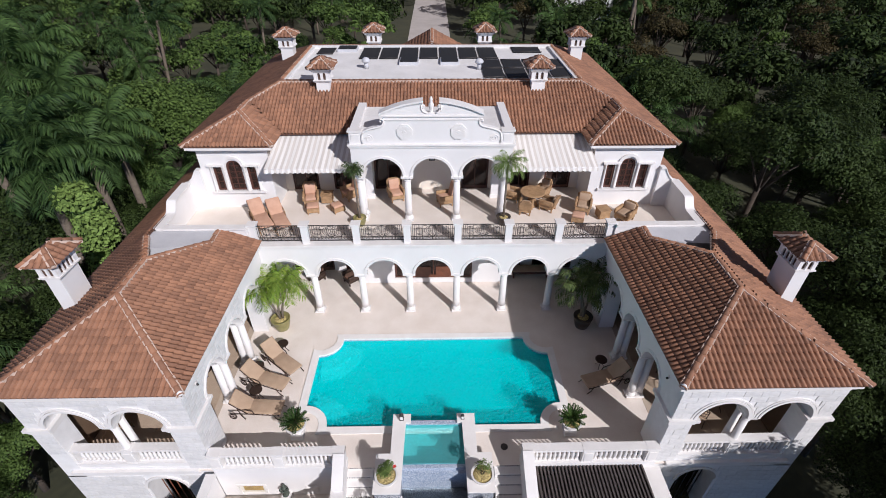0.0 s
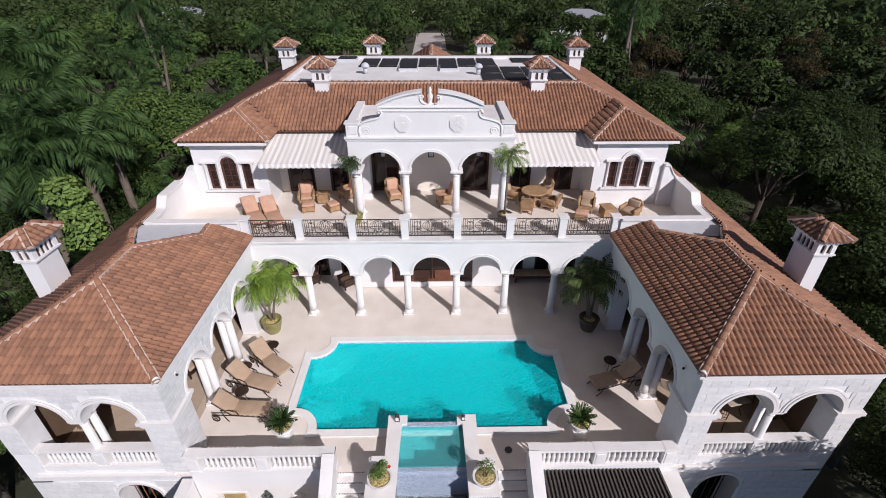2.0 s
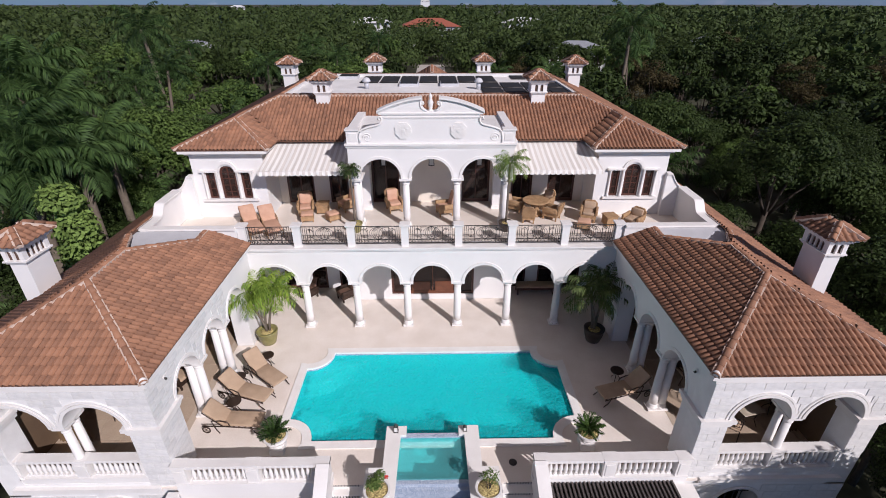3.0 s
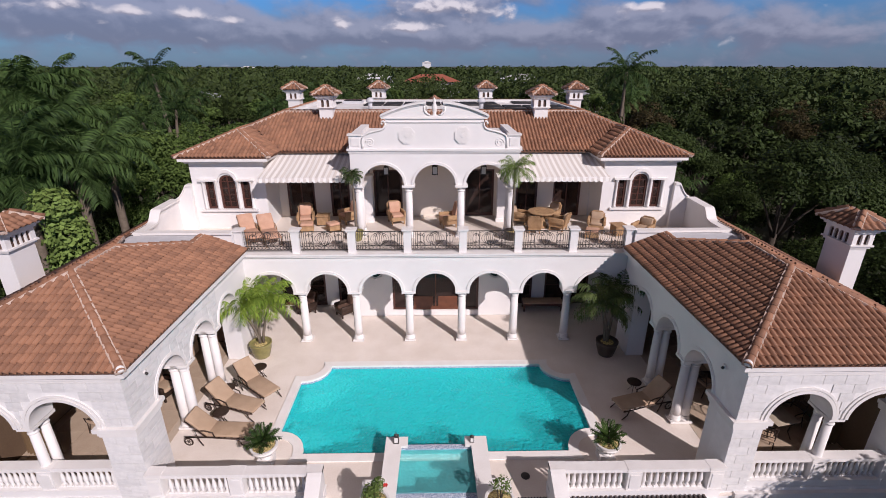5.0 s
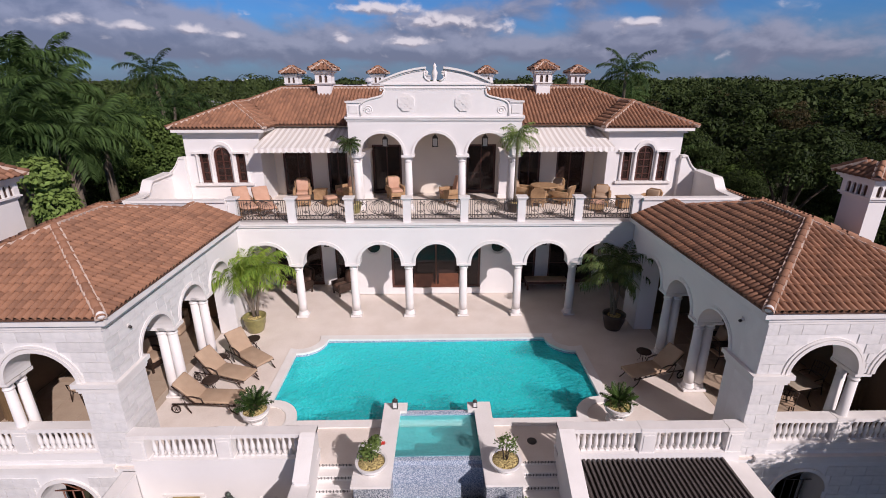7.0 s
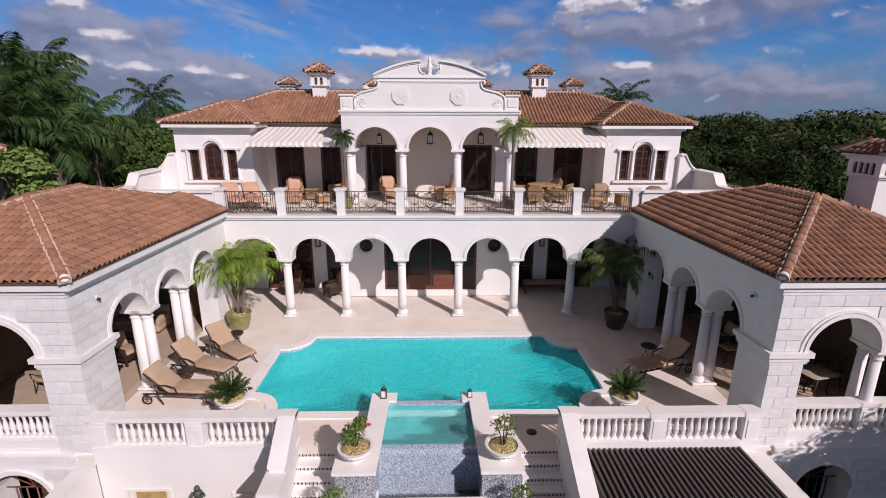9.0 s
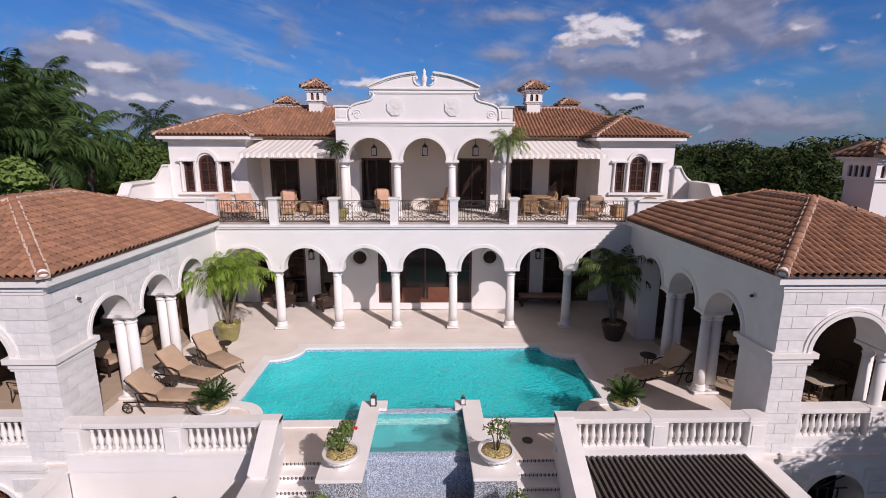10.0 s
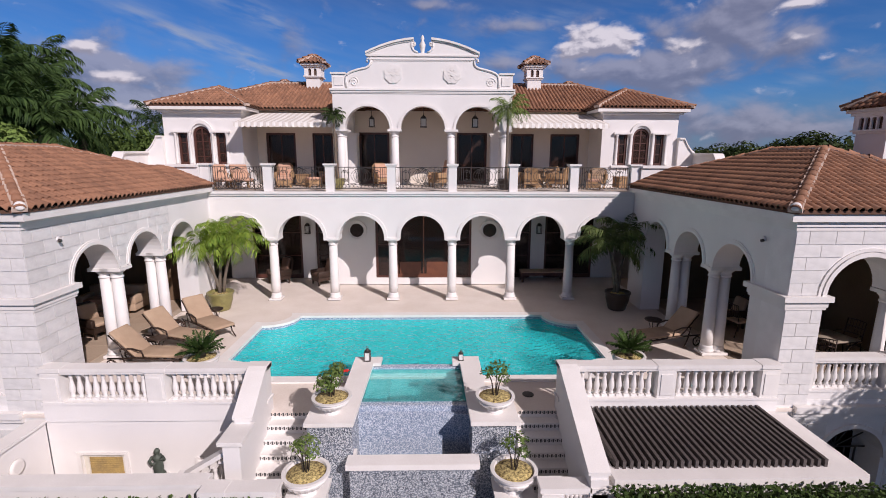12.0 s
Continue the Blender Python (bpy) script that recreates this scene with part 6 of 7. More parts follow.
distant = [
    broad_tree("tree", "green broadleaf tree in the woods behind the villa", 10.0, 3.6, 1700, 0.28, LEAF, 13),
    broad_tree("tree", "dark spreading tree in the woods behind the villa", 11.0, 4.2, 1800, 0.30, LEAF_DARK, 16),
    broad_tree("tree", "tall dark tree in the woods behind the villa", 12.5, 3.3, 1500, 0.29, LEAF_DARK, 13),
    broad_tree("tree", "fresh green tree in the woods behind the villa", 9.0, 3.2, 1500, 0.29, LEAF, 11),
]
dry = broad_tree("tree", "dry olive brown tree with a thin crown", 10.5, 3.4, 2600, 0.17, LEAF_BROWN, 10)
royal = palm_tree("royal_palm", "tall royal palm with drooping feather fronds", [(0, 0, 11.4, 0.3, 0.2)], 20, 2.7, FROND, 0.78, 0.075, 0.20, 42)
coco = palm_tree("palm", "coconut palm with arching fronds among the trees", [(0, 0, 9.0, 0.9, 0.5)], 22, 3.2, FROND, 0.75, 0.09, 0.15, 30, False)
areca = palm_tree("clump_palm", "clump of green feather palms with several stems", [(0, 0, 5.0, 0.5, 0.3), (0.4, 0.3, 4.2, 0.9, -0.4), (-0.3, 0.4, 5.8, -0.7, 0.5), (0.1, -0.4, 3.6, -0.3, -0.8)], 12, 2.6, FROND, 0.6, 0.06, 0.07, 30, False)
bright = thing("tree", "narrow tree trunk covered in bright green creeper", "tree", "garden trees")
bm = bmesh.new()
tube(bm, [(0, 0, 0), (0.12, 0.05, 4.0), (0.05, 0.1, 8.2)], [0.26, 0.2, 0.12], 9)
part("trunk", bm, BARK, bright)
bm = bmesh.new()
leaf_cloud(bm, [(random.uniform(-0.35, 0.35), random.uniform(-0.35, 0.35), 0.8 + 0.66 * k, random.uniform(0.5, 0.92)) for k in range(14)], 6500, 0.11, 0.6)
part("crown", bm, CREEPER, bright)


def spread_trees():
    """Woods on both sides and behind, by a jittered grid that thins with distance."""
    rnd = random.Random(5)
    used = set()

    def put(ob, x, y, sc=1.0, dz=0.0):
        m = pose(x, y, GROUND_Z + dz - 0.1, 0, 0, rnd.uniform(0, 360)) @ Matrix.Diagonal((sc, sc, sc, 1))
        if ob.name not in used:
            used.add(ob.name)
            ob.matrix_basis = m
            return ob
        c = copy_thing(ob, m)
        c.matrix_basis = m
        return c
    # named palms
    for x, y, dz in ((-17.8, 20.8, -0.4), (-18.9, 24.8, 0.2), (-16.5, 21.3, -1.6), (-17.6, 19.3, -1.6), (-16.5, 23.8, -1.2), (-21.1, 24.8, 1.5), (-21.1, 26.8, 1.7), (-23.0, 23.5, 0.6), (-19.6, 22.2, -0.9)):
        put(royal, x, y, 1.0, dz)
    for x, y, sc in ((-38, 70, 1.5), (-30.5, 56, 1.1), (27, 70, 1.52), (29.5, 74, 1.1), (34, 82, 1.1), (-30, 52, 1.0), (-46, 60, 1.05), (14, 62, 0.95)):
        put(coco, x, y, sc)
    for x, y in ((-17.4, 27.0), (-16.6, 31.5), (-18.0, 36.0), (-14.5, 39.5), (-9.5, 41.5), (13.5, 40.0), (9.0, 42.5), (16.8, 36.0), (-6.6, 47.0), (7.0, 50.0), (-12, 50), (12, 52), (-18.6, 13.0)):
        put(areca, x + rnd.uniform(-0.4, 0.4), y, rnd.uniform(0.95, 1.3))
    put(protos[0], -18.2, 31.0, 1.12)
    put(protos[3], -20.5, 32.0, 1.15)
    for x, y, sc in ((15.4, 8.5, 0.42), (16.2, 11.5, 0.5), (15.2, 14.5, 0.45), (16.0, 18.0, 0.5), (15.4, 22.0, 0.55), (16.5, 26.0, 0.6), (15.2, 30.0, 0.6), (17.5, 6.0, 0.5), (18.5, 14.5, 0.6)):
        put(protos[1], x, y, sc)
    for x, y, sc in ((-15.2, 8.2, 0.42), (-16.0, 10.5, 0.5), (-15.2, 24.5, 0.6), (-15.6, 28.5, 0.62), (-17.5, 6.5, 0.5), (-15.2, 33.0, 0.6)):
        put(protos[3] if sc > 0.45 else protos[0], x, y, sc)
    for x, y, sc in ((-18.6, 19.6, 0.5), (-18.8, 25.4, 0.66), (-20.4, 22.3, 0.66), (-22.6, 26.6, 0.74), (-23.6, 22.8, 0.7), (-19.4, 28.6, 0.7)):
        put(protos[0] if sc > 0.68 else protos[3], x, y, sc)
    for x, y, sc in ((15.1, 3.4, 0.83), (14.5, 2.9, 0.82), (16.6, 3.2, 0.86)):
        put(protos[1], x, y, sc)
    for x, y, sc in ((28.5, 32.0, 0.8), (26.0, 29.0, 0.7), (31.5, 36.0, 0.85), (-15.0, 21.6, 0.6), (-15.6, 23.4, 0.6)):
        put(protos[1], x, y, sc)
    for x, y, sc in ((-16.2, 20.3, 0.55), (-15.7, 22.3, 0.55), (-17.3, 22.6, 0.62), (-17.2, 18.2, 0.55), (-18.9, 20.8, 0.66), (-20.0, 24.0, 0.74)):
        put(protos[1], x, y, sc)
    put(bright, -15.45, 18.6, 1.0)
    y = 4.0
    while y < 118:
        gap = 4.6 + max(0, y - 30) * 0.055
        x = -62 - y * 0.6
        while x < 62 + y * 0.6:
            px, py = x + rnd.uniform(-0.4, 0.4) * gap, y + rnd.uniform(-0.4, 0.4) * gap
            ax = abs(px)
            ok = (ax > 17.2 and py < 37) or (py > 41 and (ax > 6.5 or py > 150)) or (ax > 16.5 and py >= 37)
            if -25.5 < px < -15 and 17 < py < 31:
                ok = ok and rnd.random() < 0.5 and px < -18
            if abs(px - 33) < 8 and abs(py - 116) < 12:
                ok = False
            if ax > 30 + (py - 4) * 1.15:
                ok = False
            if ok:
                q = rnd.random()
                if px > 12:
                    if q > 0.86 and py < 45:
                        x += gap
                        continue
                    ob = protos[1] if q < 0.40 else protos[2] if q < 0.68 else protos[0] if q < 0.76 else dry if q < 0.96 else coco
                else:
                    ob = protos[0] if q < 0.34 else protos[3] if q < 0.56 else protos[1] if q < 0.68 else areca if q < 0.86 else coco
                sc = rnd.uniform(0.62, 0.96) * (1.0 + max(0, py - 45) * 0.0022)
                if ax < 21 and py < 34:
                    sc *= 0.82
                if ob in protos and (py > 42 or ax > 34):
                    ob = distant[protos.index(ob)]
                put(ob, px, py, sc)
            x += gap
        y += gap


spread_trees()

# far woods to the horizon
rnd = np.random.RandomState(3)
NT = 5200
u = rnd.rand(NT)
dist = 112 * (1900 / 112) ** (u ** 0.92)
ang = rnd.uniform(-56, 56, NT) * math.pi / 180
tx, ty = dist * np.sin(ang), dist * np.cos(ang)
keep = ~((np.abs(tx) < 6) & (ty < 150)) & ~((np.abs(tx - 33) < 9) & (np.abs(ty - 120) < 10)) & ~((np.abs(tx + 65) < 11) & (np.abs(ty - 141) < 12)) & ~((np.abs(tx - 84) < 12) & (np.abs(ty - 157) < 14)) & ~((np.abs(tx) < 13) & (np.abs(ty - 222) < 20))
tx, ty, dist = tx[keep], ty[keep], dist[keep]
vs, fs = [], []
for x, y, dd in zip(tx, ty, dist):
    Q, blade = (190, 0.085) if dd < 190 else (80, 0.14) if dd < 400 else (20, 0.28)
    rad = rnd.uniform(3.0, 5.2) * (1 + dd / 900)
    topz = rnd.uniform(1.5, 7.0) + (rnd.rand() < 0.09) * 4.5
    d = rnd.normal(size=(Q, 3))
    d /= np.linalg.norm(d, axis=1)[:, None]
    d[:, 2] = np.abs(d[:, 2]) * 1.0 - 0.25
    c = np.array([x, y, topz - rad * 0.75]) + d * np.array([rad, rad, rad * 0.8]) * rnd.uniform(0.8, 1.05, (Q, 1))
    a = np.cross(d, rnd.normal(size=(Q, 3)))
    a /= np.linalg.norm(a, axis=1)[:, None] + 1e-6
    b = np.cross(d + rnd.normal(size=(Q, 3)) * 0.3, a)
    s_ = (rnd.uniform(0.7, 1.3, (Q, 1)) * rad * blade)
    k = len(vs)
    quad = np.stack([c - a * s_, c + b * s_ * 0.7, c + a * s_, c - b * s_ * 0.7], 1).reshape(-1, 3)
    vs.extend(map(tuple, quad))
    fs.extend([(k + 4 * i, k + 4 * i + 1, k + 4 * i + 2, k + 4 * i + 3) for i in range(Q)])
me = bpy.data.meshes.new("woods")
me.from_pydata(vs, [], fs)
me.materials.append(FAR_LEAF)
tagged(new("woods", me), "flat wooded suburb stretching to the horizon", "woods", "", "stuff")


# ---------------------------------------------------------------- roof deck equipment
bm = bmesh.new()
box(bm, -0.5, -0.5, -0.5, 0.5, 0.5, 0.5)
PANEL_ME = mesh_of("mat", bm, PANEL)
first = None
spots = [(-4.25 + 1.18 * i, 29.25, -4.25 + 1.18 * i + 1.06, 32.0) for i in range(7)]
spots += [(-6.95, 30.4, -6.0, 32.0), (5.0, 30.6, 6.7, 31.9)]
spots += [(2.8 + 1.22 * i, 27.2, 2.8 + 1.22 * i + 1.1, 28.95) for i in range(4)] + [(2.75 + 1.22 * i, 25.4, 2.75 + 1.22 * i + 1.1, 27.1) for i in range(4)]
for x0, y0, x1, y1 in spots:
    p = thing("solar_panel", "black solar heating mat lying on the white roof deck", "solar panel", "roof solar mats")
    piece("mat", PANEL_ME, p, scaled(x0, y0, 8.67, x1, y1, 8.72))
    for y in (y0 + 0.04, y1 - 0.04):
        bm = bmesh.new()
        tube(bm, [(x0 - 0.03, y, 8.72), (x1 + 0.03, y, 8.72)], 0.03, 6)
        part("header_pipe", bm, IRON, p)
for x0, x1, y0, y1 in ((-1.83, -0.75, 27.95, 29.1), (0.5, 1.55, 27.95, 29.1), (-5.8, -4.6, 31.0, 31.9)):
    sk = thing("skylight", "low dark grey skylight on the roof deck", "skylight", "roof skylights")
    bm = bmesh.new()
    box(bm, x0, y0, 8.66, x1, y1, 8.82)
    part("kerb", bm, LEAD, sk)
    bm = bmesh.new()
    box(bm, x0 + 0.06, y0 + 0.06, 8.82, x1 - 0.06, y1 - 0.06, 8.87)
    part("dome", bm, PANEL, sk)
for x, y in ((-3.6, 27.3), (2.6, 27.0)):
    v = thing("roof_vent", "small grey roof vent with a round hood", "vent", "roof vents")
    bm = bmesh.new()
    lathe(bm, [(0.12, 0), (0.12, 0.35), (0.10, 0.36)], 12)
    part("pipe", bm, LEAD, v)
    bm = bmesh.new()
    lathe(bm, [(0.22, 0.36), (0.24, 0.42), (0.16, 0.55), (0.05, 0.60)], 14)
    part("hood", bm, LEAD, v)
    v.matrix_basis = pose(x, y, 8.66)


# ---------------------------------------------------------------- furniture
def soft_box(bm, x0, y0, z0, x1, y1, z1, r=0.04):
    """A cushion: a box with rounded edges."""
    t = bmesh.new()
    box(t, x0, y0, z0, x1, y1, z1)
    bmesh.ops.bevel(t, geom=t.edges[:] + t.verts[:], offset=r, segments=2, affect="EDGES", profile=0.5)
    vs = {v: bm.verts.new(v.co) for v in t.verts}
    for f in t.faces:
        bm.faces.new([vs[v] for v in f.verts]).smooth = True
    t.free()


def chaise(label, fabric, metal, m, group="pool loungers", back=45):
    """A wheeled sun lounger, head towards -x, foot towards +x."""
    c = thing("sun_lounger", label, "sun lounger", group)
    for y in (-0.32, 0.32):
        bm = bmesh.new()
        tube(bm, [(-0.95, y, 0.30), (-0.2, y, 0.33), (0.95, y, 0.30)], 0.022, 6)
        part("side_rail", bm, metal, c)
        bm = bmesh.new()
        tube(bm, [(0.72, y, 0.30), (0.80, y, 0.12), (0.98, y, 0.0)], 0.02, 6)
        part("leg", bm, metal, c)
        bm = bmesh.new()
        tube(bm, [(-0.55, y, 0.31), (-0.50, y, 0.15), (-0.42, y, 0.0)], 0.02, 6)
        part("leg", bm, metal, c)
        bm = bmesh.new()
        tube(bm, [(-0.55, y, 0.33), (-0.60, y, 0.56), (-0.30, y, 0.58), (-0.05, y, 0.52), (0.0, y, 0.34)], 0.022, 6)
        part("armrest", bm, metal, c)
        w = part("wheel", lathe_ring(0.13, 0.02), metal, c)
        part("spokes", spokes(0.13), metal, w)
        w.matrix_basis = pose(-0.86, y, 0.13, 90, 0, 0)
    bm = bmesh.new()
    for i in range(7):
        x = -0.3 + 0.2 * i
        box(bm, x - 0.03, -0.31, 0.315, x + 0.03, 0.31, 0.335)
    part("slats", bm, metal, c)
    bm = bmesh.new()
    soft_box(bm, -0.28, -0.32, 0.34, 1.0, 0.32, 0.43)
    part("seat_cushion", bm, fabric, c)
    bm = bmesh.new()
    soft_box(bm, -0.85, -0.32, 0.0, 0.02, 0.32, 0.09)
    b = part("back_cushion", bm, fabric, c)
    b.matrix_basis = pose(-0.27, 0, 0.35, 0, back, 0)
    bm = bmesh.new()
    tube(bm, [(-0.27, -0.31, 0.32), (-0.27 - 0.83 * math.cos(radians(back)), -0.31, 0.32 + 0.83 * math.sin(radians(back))), (-0.27 - 0.83 * math.cos(radians(back)), 0.31, 0.32 + 0.83 * math.sin(radians(back))), (-0.27, 0.31, 0.32)], 0.02, 6)
    part("back_frame", bm, metal, c)
    c.matrix_basis = m
    return c


def lathe_ring(r, t):
    bm = bmesh.new()
    seg = 16
    tube(bm, [(r * math.cos(2 * math.pi * k / seg), r * math.sin(2 * math.pi * k / seg), 0) for k in range(seg + 1)], t, 5)
    return bm


def spokes(r):
    bm = bmesh.new()
    for a in range(3):
        tube(bm, [(r * math.cos(a * math.pi / 3), r * math.sin(a * math.pi / 3), 0), (-r * math.cos(a * math.pi / 3), -r * math.sin(a * math.pi / 3), 0)], 0.008, 4)
    return bm


ch = chaise("sun lounger with tan cushions on a brown metal frame", CUSHION, BRONZE, pose(-6.75, 11.48, 0, 0, 0, -4))
for x, y, a in ((-6.82, 12.82, -19), (-6.45, 13.82, -38), (7.0, 12.68, 196)):
    copy_thing(ch, pose(x, y, 0, 0, 0, a))


def side_table(m):
    t = thing("side_table", "small round brown metal side table beside a lounger", "side table", "pool side tables")
    bm = bmesh.new()
    lathe(bm, [(0.24, 0.44), (0.25, 0.45), (0.25, 0.47), (0.22, 0.475)], 18)
    part("tabletop", bm, BRONZE, t)
    for k in range(3):
        a = k * 2.094
        bm = bmesh.new()
        tube(bm, [(0.2 * math.cos(a), 0.2 * math.sin(a), 0), (0.08 * math.cos(a), 0.08 * math.sin(a), 0.2), (0.18 * math.cos(a), 0.18 * math.sin(a), 0.44)], 0.013, 5)
        part("leg", bm, BRONZE, t)
    t.matrix_basis = m
    return t


tb = side_table(pose(-7.0, 12.17, 0))
for x, y in ((-7.28, 13.42), (-6.58, 14.62), (7.05, 13.5)):
    copy_thing(tb, pose(x, y, 0))


def armchair(label, frame_mat, fabric, m, group="balcony armchairs", back_h=0.98, w=0.68):
    """A wicker armchair with a tall padded back, facing -y."""
    c = thing("armchair", label, "armchair", group)
    h = w / 2
    bm = bmesh.new()
    box(bm, -h, -0.34, 0.18, h, 0.34, 0.36)
    part("seat_frame", bm, frame_mat, c)
    for x, y in ((-h + 0.05, -0.3), (h - 0.05, -0.3), (-h + 0.05, 0.3), (h - 0.05, 0.3)):
        bm = bmesh.new()
        box(bm, x - 0.03, y - 0.03, 0.0, x + 0.03, y + 0.03, 0.18)
        part("leg", bm, frame_mat, c)
    for s in (-1, 1):
        bm = bmesh.new()
        soft_box(bm, s * h - 0.06, -0.36, 0.36, s * h + 0.06, 0.34, 0.60, 0.03)
        part("armrest", bm, frame_mat, c)
    bm = bmesh.new()
    pts = [(-h, 0.30), (h, 0.30), (h, back_h - 0.12), (h * 0.6, back_h), (-h * 0.6, back_h), (-h, back_h - 0.12)]
    prism(bm, pts, lambda u, d, z: (u, d + 0.25 * (z - 0.3), z), 0.30, 0.38)
    part("backrest", bm, frame_mat, c)
    bm = bmesh.new()
    soft_box(bm, -h + 0.08, -0.36, 0.36, h - 0.08, 0.28, 0.48)
    part("seat_cushion", bm, fabric, c)
    bm = bmesh.new()
    soft_box(bm, -h + 0.08, 0.17, 0.46, h - 0.08, 0.29, back_h - 0.03)
    for v in bm.verts:
        v.co.y += 0.25 * (v.co.z - 0.3)
    part("back_cushion", bm, fabric, c)
    c.matrix_basis = m
    return c


def ottoman(m, label="wicker ottoman with a peach cushion"):
    o = thing("ottoman", label, "ottoman", "balcony ottomans")
    bm = bmesh.new()
    box(bm, -0.28, -0.24, 0.08, 0.28, 0.24, 0.30)
    part("body", bm, WICKER, o)
    for x in (-0.24, 0.24):
        for y in (-0.2, 0.2):
            bm = bmesh.new()
            box(bm, x - 0.025, y - 0.025, 0, x + 0.025, y + 0.025, 0.08)
            part("leg", bm, WICKER, o)
    bm = bmesh.new()
    soft_box(bm, -0.28, -0.24, 0.30, 0.28, 0.24, 0.42)
    part("cushion", bm, PEACH, o)
    o.matrix_basis = m
    return o


def wicker_stand(m):
    o = thing("wicker_table", "square honey wicker side table", "side table", "balcony side tables")
    bm = bmesh.new()
    box(bm, -0.25, -0.25, 0.06, 0.25, 0.25, 0.46)
    part("body", bm, WICKER, o)
    bm = bmesh.new()
    box(bm, -0.29, -0.29, 0.46, 0.29, 0.29, 0.50)
    part("tabletop", bm, WICKER, o)
    o.matrix_basis = m
    return o


B = 4.0
cb = chaise("wicker chaise with peach cushions on the balcony", PEACH, WICKER, pose(-7.85, 18.75, B, 0, 0, -58), "balcony chaises", 38)
copy_thing(cb, pose(-7.05, 18.75, B, 0, 0, -61))
ac = armchair("honey wicker armchair with peach cushions", WICKER, PEACH, pose(-5.95, 20.55, B, 0, 0, 12))
for x, y, a in ((-1.82, 20.95, 20), (-4.1, 21.1, -50)):
    copy_thing(ac, pose(x, y, B, 0, 0, a))
tall = armchair("tall-backed wicker armchair seen from the side", WICKER, PEACH, pose(0.6, 20.45, B, 0, 0, -75), "balcony armchairs", 1.15)
low_chair = armchair("low wicker armchair with a dark tan patterned cushion", WICKER, CUSHION, pose(8.95, 18.85, B, 0, 0, -48), "balcony armchairs", 0.82)
copy_thing(low_chair, pose(7.2, 19.65, B, 0, 0, -20))
ot = ottoman(pose(-5.72, 19.8, B, 0, 0, 12))
copy_thing(ot, pose(6.75, 18.75, B, 0, 0, -20))
copy_thing(ot, pose(-4.55, 19.85, B, 0, 0, 35))
ws = wicker_stand(pose(8.0, 19.1, B, 0, 0, 10))
copy_thing(ws, pose(-5.2, 20.75, B))

rt = thing("round_table", "round honey wicker dining table on the balcony", "table")
bm = bmesh.new()
lathe(bm, [(0.60, 0.70), (0.62, 0.72), (0.62, 0.75), (0.58, 0.76)], 26)
part("tabletop", bm, WICKER, rt)
bm = bmesh.new()
lathe(bm, [(0.34, 0.0), (0.28, 0.1), (0.16, 0.4), (0.30, 0.70)], 14)
part("pedestal", bm, WICKER, rt)
rt.matrix_basis = pose(4.85, 20.3, B)
dc = armchair("honey wicker dining chair at the round table", WICKER, CUSHION, pose(4.45, 19.6, B, 0, 0, 165), "chairs round the balcony table", 0.86, 0.56)
for x, y, a in ((5.55, 19.85, 235), (5.5, 21.05, -40), (4.0, 20.8, 60)):
    copy_thing(dc, pose(x, y, B, 0, 0, a))

# chairs in the shade of the loggia and the wings
lc = armchair("dark-framed armchair with tan cushions in the covered wing", BRONZE, CUSHION, pose(-9.6, 13.6, 0, 0, 0, 70), "wing armchairs", 0.95)
copy_thing(lc, pose(9.8, 14.2, 0, 0, 0, -90))
dark_chair = armchair("dark brown wicker armchair in the shade of the loggia", BRONZE, BROWNPAD, pose(-4.25, 19.35, 0, 0, 0, -50), "loggia armchairs", 1.05, 0.64)
copy_thing(dark_chair, pose(-6.1, 19.5, 0, 0, 0, -40))
bench = thing("bench", "low dark wooden bench with a thin tan pad in the loggia", "bench")
bm = bmesh.new()
soft_box(bm, -0.95, -0.3, 0.42, 0.95, 0.3, 0.47, 0.02)
part("pad", bm, CUSHION, bench)
bm = bmesh.new()
box(bm, -0.95, -0.3, 0.30, 0.95, 0.3, 0.42)
part("seat_frame", bm, WOOD, bench)
for x in (-0.88, 0.88):
    for y in (-0.24, 0.24):
        bm = bmesh.new()
        box(bm, x - 0.04, y - 0.04, 0, x + 0.04, y + 0.04, 0.30)
        part("leg", bm, WOOD, bench)
bench.matrix_basis = pose(5.1, 19.75, 0)


def sofa(m):
    o = thing("sofa", "tan upholstered sofa in the shaded wing", "sofa", "wing sofas")
    bm = bmesh.new()
    soft_box(bm, -0.95, -0.42, 0.10, 0.95, 0.42, 0.36)
    part("base", bm, CUSHION, o)
    bm = bmesh.new()
    soft_box(bm, -0.95, 0.20, 0.34, 0.95, 0.44, 0.85)
    part("backrest", bm, CUSHION, o)
    for s in (-1, 1):
        bm = bmesh.new()
        soft_box(bm, s * 0.88 - 0.1, -0.42, 0.34, s * 0.88 + 0.1, 0.3, 0.62)
        part("armrest", bm, CUSHION, o)
        bm = bmesh.new()
        soft_box(bm, s * 0.4 - 0.38, -0.4, 0.36, s * 0.4 + 0.38, 0.2, 0.50)
        part("cushion", bm, PEACH, o)
    o.matrix_basis = m
    return o


sofa(pose(-10.6, 15.9, 0))


def drape(x0, x1, y, label):
    """A drawn curtain: folded cloth hung from a pole on rings."""
    o = thing("curtain", label, "curtain", "wing curtains")
    n = 60
    bm = bmesh.new()
    rows = []
    for z, squeeze in ((0.02, 1.0), (1.2, 0.94), (2.4, 0.96), (3.40, 1.0)):
        row = []
        for i in range(n + 1):
            t = i / n
